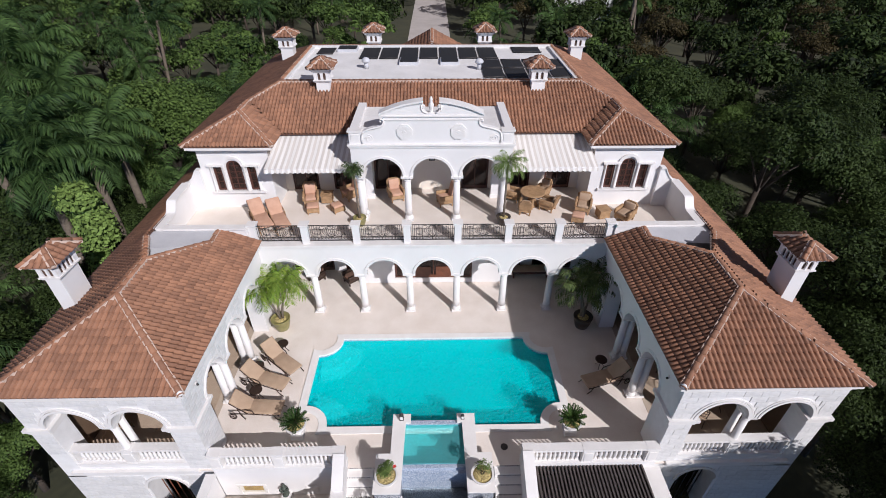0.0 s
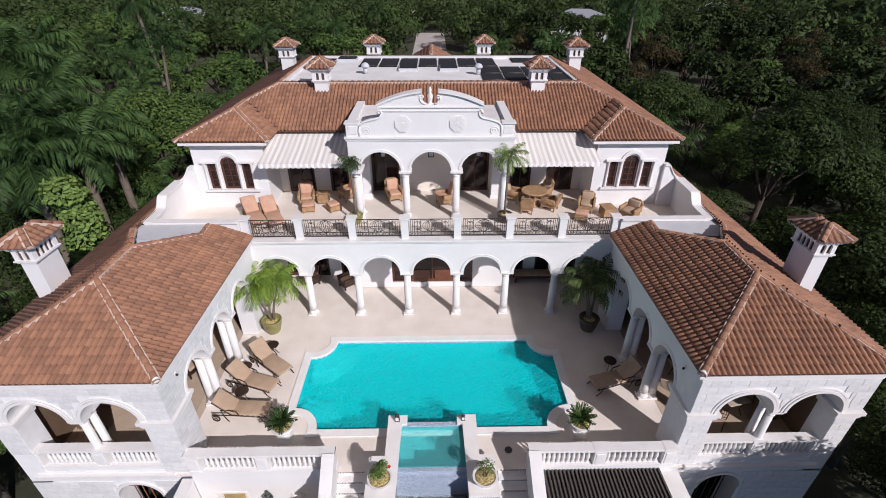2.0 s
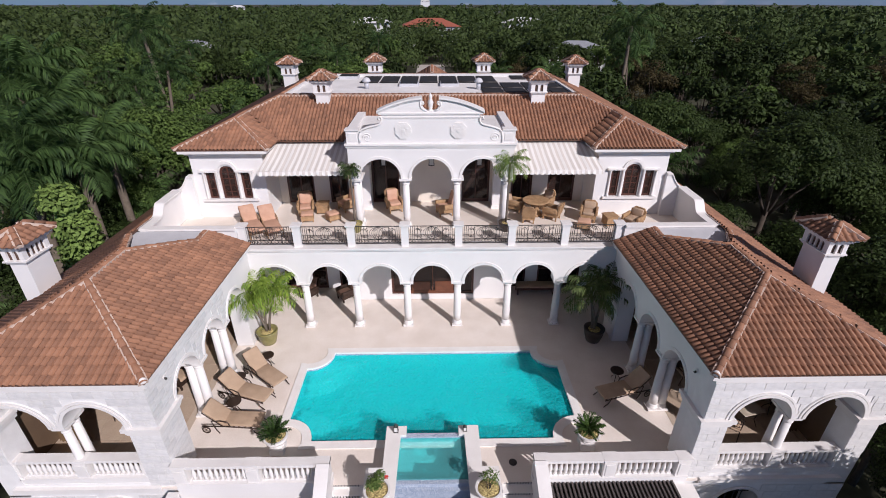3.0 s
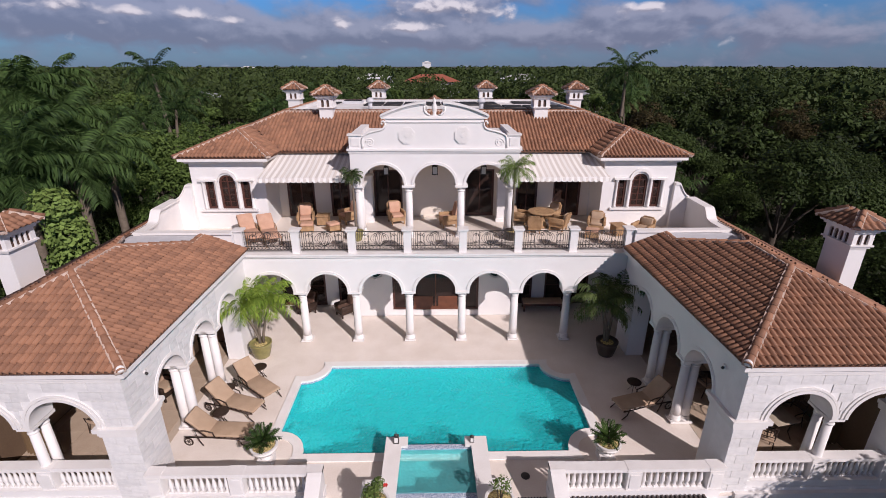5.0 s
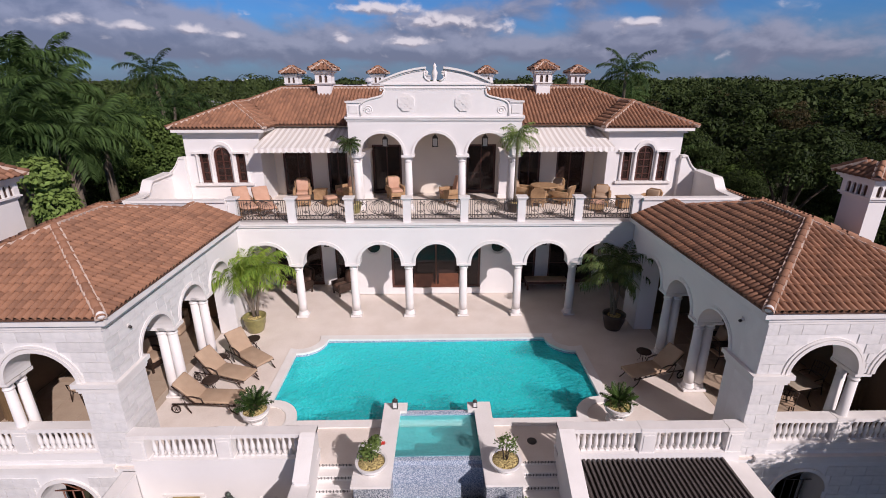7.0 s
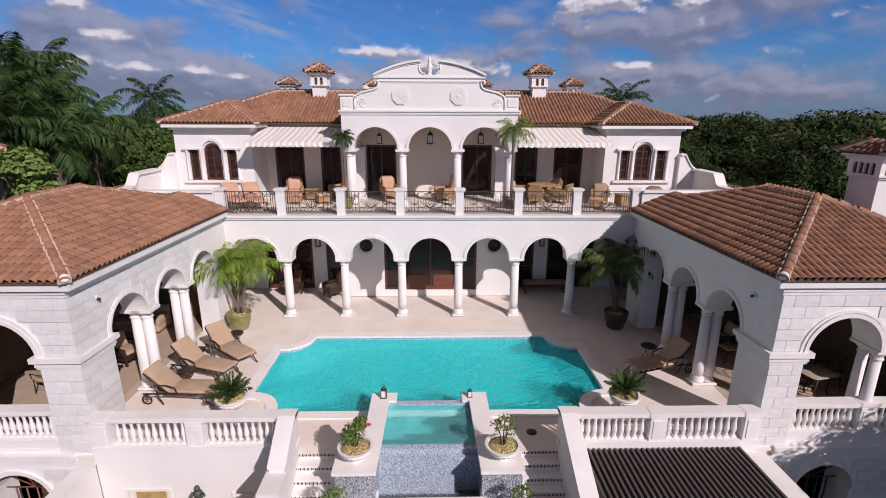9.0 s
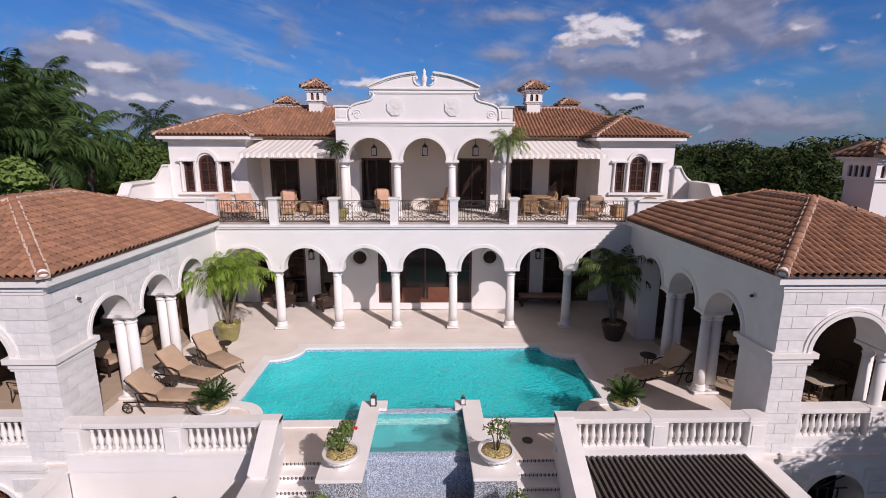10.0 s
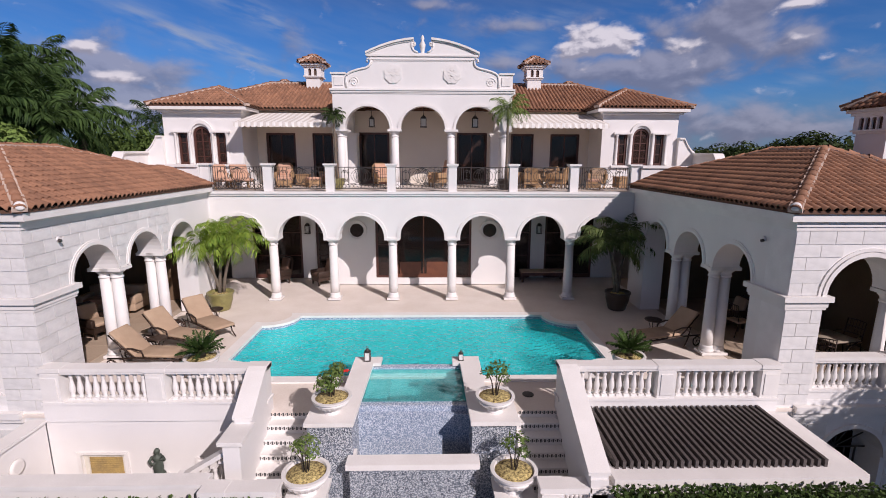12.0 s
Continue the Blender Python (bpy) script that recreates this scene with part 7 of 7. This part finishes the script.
            row.append(bm.verts.new(((x0 + x1) / 2 + (x1 - x0) * (t - 0.5) * squeeze, y + 0.05 * math.sin(t * 50) + 0.02 * math.sin(t * 23 + z), z)))
        rows.append(row)
    for a, b in zip(rows, rows[1:]):
        for i in range(n):
            bm.faces.new((a[i], a[i + 1], b[i + 1], b[i]))
    cloth = part("cloth", bm, DRAPE, o)
    cloth.modifiers.new("thickness", "SOLIDIFY").thickness = 0.006
    bm = bmesh.new()
    tube(bm, [(x0 - 0.12, y, 3.46), (x1 + 0.12, y, 3.46)], 0.022, 8)
    part("pole", bm, BRONZE, o)
    for i in range(8):
        bm = bmesh.new()
        x = x0 + (x1 - x0) * (i + 0.5) / 8
        tube(bm, [(x, y + 0.04 * math.cos(a), 3.44 + 0.04 * math.sin(a)) for a in [q * math.pi / 4 for q in range(9)]], 0.006, 4)
        part("ring", bm, BRONZE, o)


drape(-12.35, -11.25, 10.95, "dark olive brown curtain drawn beside the wing arches")
drape(11.55, 12.35, 10.95, "olive brown curtain drawn beside the wing arches")

dt = thing("dining_table", "square glass-topped iron table in the covered wing", "table")
bm = bmesh.new()
soft_box(bm, -0.52, -0.52, 0.735, 0.52, 0.52, 0.75, 0.006)
part("tabletop", bm, TABLEGLASS, dt, "tan tinted glass top")
bm = bmesh.new()
for k in range(4):
    e = pose(0, 0, 0, 0, 0, 90 * k)
    tube(bm, [e @ Vector((-0.50, -0.50, 0.72)), e @ Vector((0.50, -0.50, 0.72))], 0.018, 6)
part("apron", bm, BRONZE, dt)
for x in (-1, 1):
    for y in (-1, 1):
        bm = bmesh.new()
        tube(bm, [(x * 0.42, y * 0.42, 0), (x * 0.30, y * 0.30, 0.28), (x * 0.33, y * 0.33, 0.50), (x * 0.48, y * 0.48, 0.72)], 0.018, 6)
        part("leg", bm, BRONZE, dt)
dt.matrix_basis = pose(10.7, 11.4, 0, 0, 0, 12) @ Matrix.Diagonal((0.82, 0.82, 1, 1))
dch = thing("dining_chair", "bronze-framed dining chair with a woven tan seat", "chair", "wing dining chairs")
bm = bmesh.new()
soft_box(bm, -0.24, -0.24, 0.43, 0.24, 0.24, 0.50, 0.03)
part("seat", bm, CUSHION, dch)
for x in (-0.22, 0.22):
    bm = bmesh.new()
    tube(bm, [(x, -0.24, 0), (x, -0.2, 0.43)], 0.016, 6)
    part("leg", bm, BRONZE, dch)
    bm = bmesh.new()
    tube(bm, [(x, 0.3, 0), (x, 0.2, 0.43), (x, 0.30, 1.0)], 0.016, 6)
    part("leg", bm, BRONZE, dch)
for z in (0.62, 0.80, 0.99):
    bm = bmesh.new()
    y = 0.2 + 0.10 * (z - 0.43) / 0.57
    tube(bm, [(-0.22, y, z), (0, y + 0.03, z + 0.015), (0.22, y, z)], 0.014, 6)
    part("back_rail", bm, BRONZE, dch)
for x in (-0.15, -0.075, 0, 0.075, 0.15):
    bm = bmesh.new()
    tube(bm, [(x, 0.235, 0.62), (x, 0.30, 1.0)], 0.008, 5)
    part("back_bar", bm, BRONZE, dch)
for x in (-1, 1):
    bm = bmesh.new()
    tube(bm, [(x * 0.23, -0.22, 0.43), (x * 0.27, -0.22, 0.64), (x * 0.27, 0.05, 0.66), (x * 0.22, 0.24, 0.64)], 0.014, 6)
    part("armrest", bm, BRONZE, dch)
for i, (x, y, a) in enumerate(((9.85, 11.75, 80), (10.0, 10.85, 150), (11.5, 11.8, -75), (10.7, 12.6, 8), (9.6, 13.4, 100), (11.0, 13.9, -60), (-10.75, 11.9, 250))):
    if i == 0:
        dch.matrix_basis = pose(x, y, 0, 0, 0, a)
    else:
        copy_thing(dch, pose(x, y, 0, 0, 0, a))


def lantern(m, label="small black lantern with frosted glass on the spa wall", hang=0.0, group="spa lanterns"):
    o = thing("lantern", label, "lantern", group)
    bm = bmesh.new()
    box(bm, -0.10, -0.10, 0, 0.10, 0.10, 0.03)
    part("base", bm, IRON, o)
    bm = bmesh.new()
    box(bm, -0.09, -0.09, 0.29, 0.09, 0.09, 0.32)
    part("collar", bm, IRON, o)
    for x in (-0.08, 0.08):
        for y in (-0.08, 0.08):
            bm = bmesh.new()
            box(bm, x - 0.01, y - 0.01, 0.03, x + 0.01, y + 0.01, 0.29)
            part("corner_bar", bm, IRON, o)
    bm = bmesh.new()
    lathe(bm, [(0.09, 0.32), (0.05, 0.38), (0.02, 0.40), (0.02, 0.43)], 8)
    part("roof", bm, IRON, o)
    bm = bmesh.new()
    box(bm, -0.074, -0.074, 0.03, 0.074, 0.074, 0.285)
    part("glass", bm, LAMPGLASS, o)
    bm = bmesh.new()
    if hang:
        tube(bm, [(0, 0, 0.43), (0, 0, 0.43 + hang)], 0.008, 5)
        part("rod", bm, IRON, o)
    else:
        tube(bm, [(0.04 * math.cos(a * 0.52), 0, 0.45 + 0.04 * math.sin(a * 0.52)) for a in range(13)], 0.006, 4)
        part("ring", bm, IRON, o)
    o.matrix_basis = m
    return o


SMALL = Matrix.Diagonal((0.8, 0.8, 0.75, 1))
ln = lantern(pose(-1.2, 10.82, 0.40) @ SMALL)
copy_thing(ln, pose(1.07, 10.82, 0.40) @ SMALL)
BIG = Matrix.Diagonal((1.15, 1.15, 1.1, 1))
hl = lantern(pose(-2.14, 20.3, 6.45) @ BIG, "hanging black iron lantern under the portico ceiling", 0.67, "portico lanterns")
copy_thing(hl, pose(0, 20.3, 6.45) @ BIG)
copy_thing(hl, pose(2.14, 20.3, 6.45) @ BIG)


sc_ = thing("wall_lantern", "black iron wall lantern beside the loggia doors", "lantern", "loggia wall lanterns")
bm = bmesh.new()
box(bm, -0.05, -0.03, -0.02, 0.05, 0.0, 0.42)
part("backplate", bm, IRON, sc_)
bm = bmesh.new()
box(bm, -0.11, -0.26, 0.0, 0.11, -0.04, 0.03)
part("base", bm, IRON, sc_)
bm = bmesh.new()
lathe(bm, [(0.13, 0.34), (0.08, 0.42), (0.02, 0.47)], 8, (0, -0.15, 0))
part("roof", bm, IRON, sc_)
for x in (-0.09, 0.09):
    for y in (-0.24, -0.06):
        bm = bmesh.new()
        box(bm, x - 0.01, y - 0.01, 0.03, x + 0.01, y + 0.01, 0.34)
        part("corner_bar", bm, IRON, sc_)
bm = bmesh.new()
lathe(bm, [(0.06, 0.03), (0.06, 0.30), (0.03, 0.32)], 10, (0, -0.15, 0))
part("glass", bm, LAMPGLASS, sc_)
sc_.matrix_basis = pose(-4.98, LOGGIA_Y, 2.0)
copy_thing(sc_, pose(4.98, LOGGIA_Y, 2.0))


def bowl(r, h, label, m, kind, seed):
    """A white stone bowl on a foot, with gravel and a shrub."""
    rnd_state = random.getstate()
    random.seed(seed)
    o = thing("planter_bowl", label, "planter", "stone planter bowls")
    bm = bmesh.new()
    seg = 40
    rings = []
    for q, zz, flute in ((0.45, 0, 0), (0.45, 0.12, 0), (0.35, 0.20, 0), (0.62, 0.34, 0.05), (0.86, 0.52, 0.06), (0.97, 0.68, 0.05), (0.98, 0.76, 0), (0.94, 0.80, 0), (1.06, 0.90, 0), (1.06, 1.0, 0), (0.90, 1.0, 0), (0.86, 0.86, 0)):
        rings.append([bm.verts.new((r * (q - flute * (k % 2)) * math.cos(2 * math.pi * k / seg), r * (q - flute * (k % 2)) * math.sin(2 * math.pi * k / seg), h * zz)) for k in range(seg)])
    for p, q in zip(rings, rings[1:]):
        for k in range(seg):
            bm.faces.new((p[k], p[(k + 1) % seg], q[(k + 1) % seg], q[k]))
    part("bowl", bm, TRIM, o)
    bm = bmesh.new()
    lathe(bm, [(r * 0.87, h * 0.80), (r * 0.86, h * 0.90), (r * 0.4, h * 0.97), (0.02, h)], 16)
    part("gravel", bm, SOIL, o)
    if kind == "sago":
        bm = bmesh.new()
        lathe(bm, [(0.09, h * 0.9), (0.11, h + 0.06), (0.05, h + 0.16)], 10)
        part("trunk", bm, BARK, o)
        bm = bmesh.new()
        for i in range(26):
            frond_into(bm, (0, 0, h + 0.12), i * 2.399, 1.30 - 1.15 * i / 26, 0.54, 0.55, 20, 0.13, 0.030, 0.008, 0.35, 0.2)
        part("leaves", bm, SAGO, o)
    else:
        bm = bmesh.new()
        for i in range(5):
            a = i * 1.257
            tube(bm, [(0.04 * math.cos(a), 0.04 * math.sin(a), h * 0.9), (0.08 * math.cos(a), 0.08 * math.sin(a), h + 0.25), (0.2 * math.cos(a), 0.2 * math.sin(a), h + 0.5)], [0.014, 0.011, 0.005], 5)
        part("stem", bm, BARK, o)
        bm = bmesh.new()
        if kind == "flower":
            leaf_cloud(bm, [(0, 0, h + 0.34, 0.25), (0.12, 0.05, h + 0.5, 0.18), (-0.12, -0.05, h + 0.22, 0.2)], 560, 0.045, 0.45)
        else:
            leaf_cloud(bm, [(0.05, 0, h + 0.52, 0.22), (-0.14, 0.05, h + 0.44, 0.15), (0.15, -0.05, h + 0.36, 0.14)], 230, 0.042, 0.4)
        bush = part("leaves", bm, POTTED, o)
        if kind == "flower":
            bm = bmesh.new()
            for k in range(6):
                a = k * 1.047
                v = [bm.verts.new(q) for q in ((0.3, 0, h + 0.5), (0.3 + 0.05 * math.cos(a - 0.5), 0.05 * math.sin(a - 0.5), h + 0.52), (0.3 + 0.075 * math.cos(a), 0.075 * math.sin(a), h + 0.51), (0.3 + 0.05 * math.cos(a + 0.5), 0.05 * math.sin(a + 0.5), h + 0.52))]
                bm.faces.new(v)
            part("flower", bm, PETAL, bush, "single red flower")
    random.setstate(rnd_state)
    o.matrix_basis = m
    return o


bowl(0.37, 0.46, "white fluted stone bowl with a dark sago palm beside the pool", pose(-5.02, 10.5, 0.215), "sago", 1)
bowl(0.37, 0.46, "white fluted stone bowl with a dark sago palm beside the pool", pose(5.04, 10.48, 0.215), "sago", 2)
bowl(0.36, 0.33, "white stone bowl with a flowering shrub on the spa wall", pose(-1.57, 8.5, 0.40), "flower", 3)
bowl(0.36, 0.33, "white stone bowl with a sparse shrub on the spa wall", pose(1.6, 8.5, 0.40), "sparse", 4)
for x in (-5.02, 5.04):
    bm = bmesh.new()
    box(bm, x - 0.22, 10.27, -0.03, x + 0.22, 10.71, 0.215)
    tagged(part("pedestal", bm, TRIM), "low white stone block under a planter bowl", "pedestal", "planter pedestals")
for s, k in ((-1, 5), (1, 6)):
    bowl(0.40, 0.42, "large white stone bowl with a leafy shrub beside the stair foot", pose(1.84 if s > 0 else -1.86, 7.55, -0.62), "sparse", k + 10)
    pd = thing("pedestal", "white stone pedestal under a planter bowl", "pedestal", "planter pedestals")
    bm = bmesh.new()
    box(bm, -0.30, -0.30, -1.5, 0.30, 0.30, -0.70)
    part("body", bm, TRIM, pd)
    bm = bmesh.new()
    box(bm, -0.36, -0.36, -0.70, 0.36, 0.36, -0.62)
    part("cap", bm, TRIM, pd)
    pd.matrix_basis = pose(1.84 if s > 0 else -1.86, 7.55, 0)


def glazed_pot(r, h, mat, label, m):
    o = thing("plant_pot", label, "plant pot", "glazed plant pots")
    bm = bmesh.new()
    lathe(bm, [(r * 0.62, 0), (r * 0.7, 0.03), (r * 0.95, h * 0.6), (r * 0.98, h * 0.85), (r * 1.05, h * 0.92), (r * 1.05, h), (r * 0.92, h), (r * 0.88, h * 0.9)], 26)
    part("pot", bm, mat, o)
    bm = bmesh.new()
    lathe(bm, [(r * 0.89, h * 0.86), (r * 0.4, h * 0.93), (0.02, h * 0.94)], 14)
    part("soil", bm, SOIL, o)
    o.matrix_basis = m
    return o


DARKPOT = material("dark brown glazed pot", (0.07, 0.05, 0.035), 0.4, dark=(0.035, 0.025, 0.02))
glazed_pot(0.42, 0.66, GLAZED, "large olive green glazed pot with a palm", pose(-7.02, 16.05, -0.03))
glazed_pot(0.42, 0.66, DARKPOT, "large dark glazed pot with a palm in the shade", pose(6.9, 15.95, -0.03))
# darker frond colours for the right-hand palm, with the wing's shade put in
SHADED = foliage("shade-darkened palm fronds", (0.17, 0.22, 0.07), (0.018, 0.035, 0.012), 0.25)
random.seed(21)
tp = palm_tree("potted_palm", "bright green feather palm with several slender trunks in a pot", [(0, 0, 1.5, -0.5, 0.0), (0.1, 0.05, 1.75, 0.42, 0.1), (-0.05, 0.1, 1.5, 0.05, 0.3)], 14, 1.25, FRESH, 0.46, 0.038, 0.045, 30, True, 1.45)
tp.matrix_basis = pose(-7.02, 16.05, 0.55)
tp2 = palm_tree("potted_palm", "shade-darkened green feather palm with several slender trunks in a pot", [(0, 0, 1.55, -0.5, 0.05), (0.1, 0.05, 1.75, 0.5, 0.1), (-0.05, 0.1, 1.45, 0.05, 0.3)], 12, 1.35, SHADED, 0.46, 0.042, 0.045, 28, True, 1.5)
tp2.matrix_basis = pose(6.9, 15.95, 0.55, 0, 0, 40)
glazed_pot(0.30, 0.42, GLAZED, "olive green pot with a small palm on the balcony", pose(-3.33, 18.6, B))
glazed_pot(0.32, 0.42, DARKPOT, "dark pot with a small palm on the balcony", pose(3.25, 18.6, B))
sp = palm_tree("potted_palm", "slim potted palm with a compact crown on the balcony", [(0, 0, 2.45, -0.05, 0.05)], 26, 0.50, SHRUB, 0.2, 0.026, 0.045, 18, False)
sp.matrix_basis = pose(-3.33, 18.6, B + 0.35)
sp = palm_tree("potted_palm", "slim potted palm with drooping fronds on the balcony", [(0, 0, 2.7, 0.0, 0.0)], 24, 0.95, POTTED, 0.26, 0.03, 0.045, 22, False)
sp.matrix_basis = pose(3.25, 18.6, B + 0.35)

# small wall lights, drain, skimmer
for s in (-1, 1):
    o = thing("wall_spotlight", "small dark spotlight on a white round mount on the wing wall", "spotlight", "wall spotlights")
    bm = bmesh.new()
    lathe(bm, [(0.06, 0), (0.06, 0.02), (0.045, 0.03)], 14)
    part("mount", bm, TRIM, o).matrix_basis = pose(0, 0, 0, 0, -s * 90, 0)
    bm = bmesh.new()
    lathe(bm, [(0.025, 0), (0.035, 0.02), (0.035, 0.07), (0.02, 0.075)], 12)
    part("head", bm, IRON, o).matrix_basis = pose(-s * 0.03, -0.02, -0.02, 25, -s * 95, 0)
    o.matrix_basis = pose(s * (FACE[s] - 0.02), 10.1, 3.52)
bm = bmesh.new()
lathe(bm, [(0.13, -0.03), (0.13, -0.018), (0.10, -0.016), (0.01, -0.015)], 18, (2.55, 9.9, 0))
tagged(part("drain_cover", bm, IRON), "round black drain cover in the deck", "drain cover")


# ---------------------------------------------------------------- hedge
def hedge(name, x0, x1, y0, y1, z0, z1, n, label):
    bm = bmesh.new()
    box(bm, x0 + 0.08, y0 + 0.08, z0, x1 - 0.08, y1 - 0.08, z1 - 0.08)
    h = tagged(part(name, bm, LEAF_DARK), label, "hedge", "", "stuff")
    bm = bmesh.new()
    for _ in range(n):
        f = random.random()
        p = Vector((random.uniform(x0, x1), random.uniform(y0, y1), random.uniform(z1 - 0.6, z1)))
        if f < 0.6:
            p.z = z1 + random.uniform(-0.06, 0.05)
        else:
            p.y = y0 + random.uniform(-0.04, 0.06)
        a = Vector((random.gauss(0, 1), random.gauss(0, 1), random.gauss(0, 1))).normalized()
        b = a.orthogonal().normalized()
        s_ = random.uniform(0.025, 0.05)
        bm.faces.new([bm.verts.new(p + q) for q in (-a * s_, b * s_ * 0.6, a * s_, -b * s_ * 0.6)])
    lf = part("leaves", bm, LEAF, h)
    lf["kind"] = "stuff"


hedge("hedge", 3.3, 8.2, 6.2, 6.85, GROUND_Z, -0.04, 4200, "clipped green hedge below the pergola beam")
hedge("hedge", -8.4, -2.4, 6.3, 7.0, GROUND_Z, -0.27, 4200, "clipped green hedge below the court wall")


# ---------------------------------------------------------------- houses among the trees
def far_house(x, y, w, d, z, roof_mat, label, turn):
    o = thing("house", label, "house", "houses among the trees")
    bm = bmesh.new()
    box(bm, -w / 2, -d / 2, GROUND_Z, w / 2, d / 2, z)
    part("wall", bm, FAR_WHITE, o)
    bm = bmesh.new()
    e = 0.8
    cs = [bm.verts.new(p) for p in ((-w / 2 - e, -d / 2 - e, z), (w / 2 + e, -d / 2 - e, z), (w / 2 + e, d / 2 + e, z), (-w / 2 - e, d / 2 + e, z))]
    r = [bm.verts.new((-w / 2 + d / 2, 0, z + d * 0.22)), bm.verts.new((w / 2 - d / 2, 0, z + d * 0.22))]
    for f in ((cs[0], cs[1], r[1], r[0]), (cs[2], cs[3], r[0], r[1]), (cs[1], cs[2], r[1]), (cs[3], cs[0], r[0]), cs):
        bm.faces.new(f)
    part("roof", bm, roof_mat, o)
    n = max(int(w / 3), 2)
    for k in range(n):
        u = -w / 2 + w * (k + 0.5) / n
        bm = bmesh.new()
        box(bm, u - 0.6, -d / 2 - 0.05, z - 2.2, u + 0.6, -d / 2 + 0.02, z - 0.7)
        part("window", bm, GLASS, o)
    o.matrix_basis = pose(x, y, 0, 0, 0, turn)
    return o


far_house(33, 117, 13, 9, 3.2, FAR_ROOF, "white house with a pale grey roof among the trees", -14)
far_house(-65, 139, 12, 8, 2.2, FAR_ROOF, "white house with a grey hip roof among the trees", 12)
far_house(84, 155, 11, 8, 2.2, FAR_ROOF, "white house with a grey roof far to the side", -20)
far_house(-1.5, 221, 24, 14, 4.0, FAR_RED, "house with a long red roof behind the woods", 4)
far_house(-27, 230, 16, 10, 5.0, FAR_WHITE, "white flat-looking house behind the woods", 0)
far_house(42, 240, 18, 11, 4.5, FAR_WHITE, "pale house behind the woods", 8)
far_house(-330, 900, 22, 12, 6, FAR_WHITE, "large pale building on the horizon", 5)
far_house(-20, 1300, 22, 16, 16, FAR_WHITE, "pale tower block on the horizon", 0)

# ---------------------------------------------------------------- limestone blocks on the wing fronts
BLOCK_ME = unit_block(BLOCK)


def free_spans(z0, z1, u0, u1, arches):
    """The stretches of a course that no arch moulding covers."""
    spans = [(u0, u1)]
    for c, r, zs, zfloor in arches:
        zn = min(max(zs, z0), z1)
        if z1 < zfloor or z0 > zs + r:
            continue
        hw = r if zn <= zs else math.sqrt(max(r * r - (zn - zs) ** 2, 0))
        out = []
        for a, b in spans:
            if c - hw > a:
                out.append((a, min(b, c - hw)))
            if c + hw < b:
                out.append((max(a, c + hw), b))
        spans = [(a, b) for a, b in out if b - a > 0.06]
    return spans


def courses(parent, f, u0, u1, zlist, arches, d0, d1, length=0.55):
    k = 0
    for z0, z1 in zlist:
        k += 1
        cuts = [u0 + length * (i + (0.5 if k % 2 else 0.0)) for i in range(-1, int((u1 - u0) / length) + 2)]
        for a, b in free_spans(z0, z1, u0, u1, arches):
            edges = [a] + [c for c in cuts if a + 0.12 < c < b - 0.12] + [b]
            for p, q in zip(edges, edges[1:]):
                A, C = f(p + 0.006, d0, z0 + 0.006), f(q - 0.006, d1, z1 - 0.006)
                lo = [min(i, j) for i, j in zip(A, C)]
                hi = [max(i, j) for i, j in zip(A, C)]
                piece("stone_block", BLOCK_ME, parent, scaled(*lo, *hi))


for s in (-1, 1):
    def fy(u, d, z, s=s):
        return (s * u, d, z)

    def fx(u, d, z, s=s):
        return (s * d, u, z)
    face = tagged(new("stone_facing"), "pale limestone block facing of the wing front", "stone facing", "", "structure")
    up = [(2.49 + 0.268 * i, 2.49 + 0.268 * (i + 1)) for i in range(5)]
    low = [(1.02 + 0.29 * i, 1.02 + 0.29 * (i + 1)) for i in range(4)]
    base = [(-3.6 + 0.32 * i, -3.6 + 0.32 * (i + 1)) for i in range(10)]
    XW, d0, d1 = FACE[s], FRONT - 0.018, FRONT
    arch_up = [(c, 1.01, 2.48, 0.0) for c in FRONT_ARCHES]
    courses(face, fy, XW, 12.85, up, arch_up, d0, d1)
    courses(face, fy, XW, 8.46, low, [], d0, d1)
    courses(face, fy, 12.22, 12.85, low, [], d0, d1)
    courses(face, fy, XW, 8.46, [(0.04, 0.28), (0.28, 0.52), (0.52, 0.77), (0.77, 1.02)], [], d0, d1)
    courses(face, fy, XW if s < 0 else 8.0, 12.85, base, [(9.62, 0.83, -1.25, -3.6)], d0, d1)
    if s < 0:
        side_arches = [(y, 0.87, 2.46, 0.0) for y in WING_ARCHES]
        courses(face, fx, d0, 14.4, up, side_arches, XW - 0.012, XW, 0.5)
        courses(face, fx, d0, 10.33, low + [(0.0, 0.255), (0.255, 0.51), (0.51, 0.765), (0.765, 1.02)], [], XW - 0.012, XW, 0.5)

# tan stone tiles on the wing floors
bm = bmesh.new()
box(bm, -0.5, -0.5, -0.5, 0.5, 0.5, 0.5)
FLOOR_TILE = mesh_of("floor_tile", bm, WING_TILE)
for ob in [o for o in scene.objects if o.name.split(".")[0] == "floor_wing"]:
    side = 1 if ob.bound_box[0][0] > 0 else -1
    for i in range(5):
        for j in range(8):
            x0, y0 = side * (8.55 + 0.92 * i), 10.05 + 0.92 * j
            piece("floor_tile", FLOOR_TILE, ob, scaled(min(x0, x0 + side * 0.905), y0, -0.018, max(x0, x0 + side * 0.905), y0 + 0.905, -0.004))
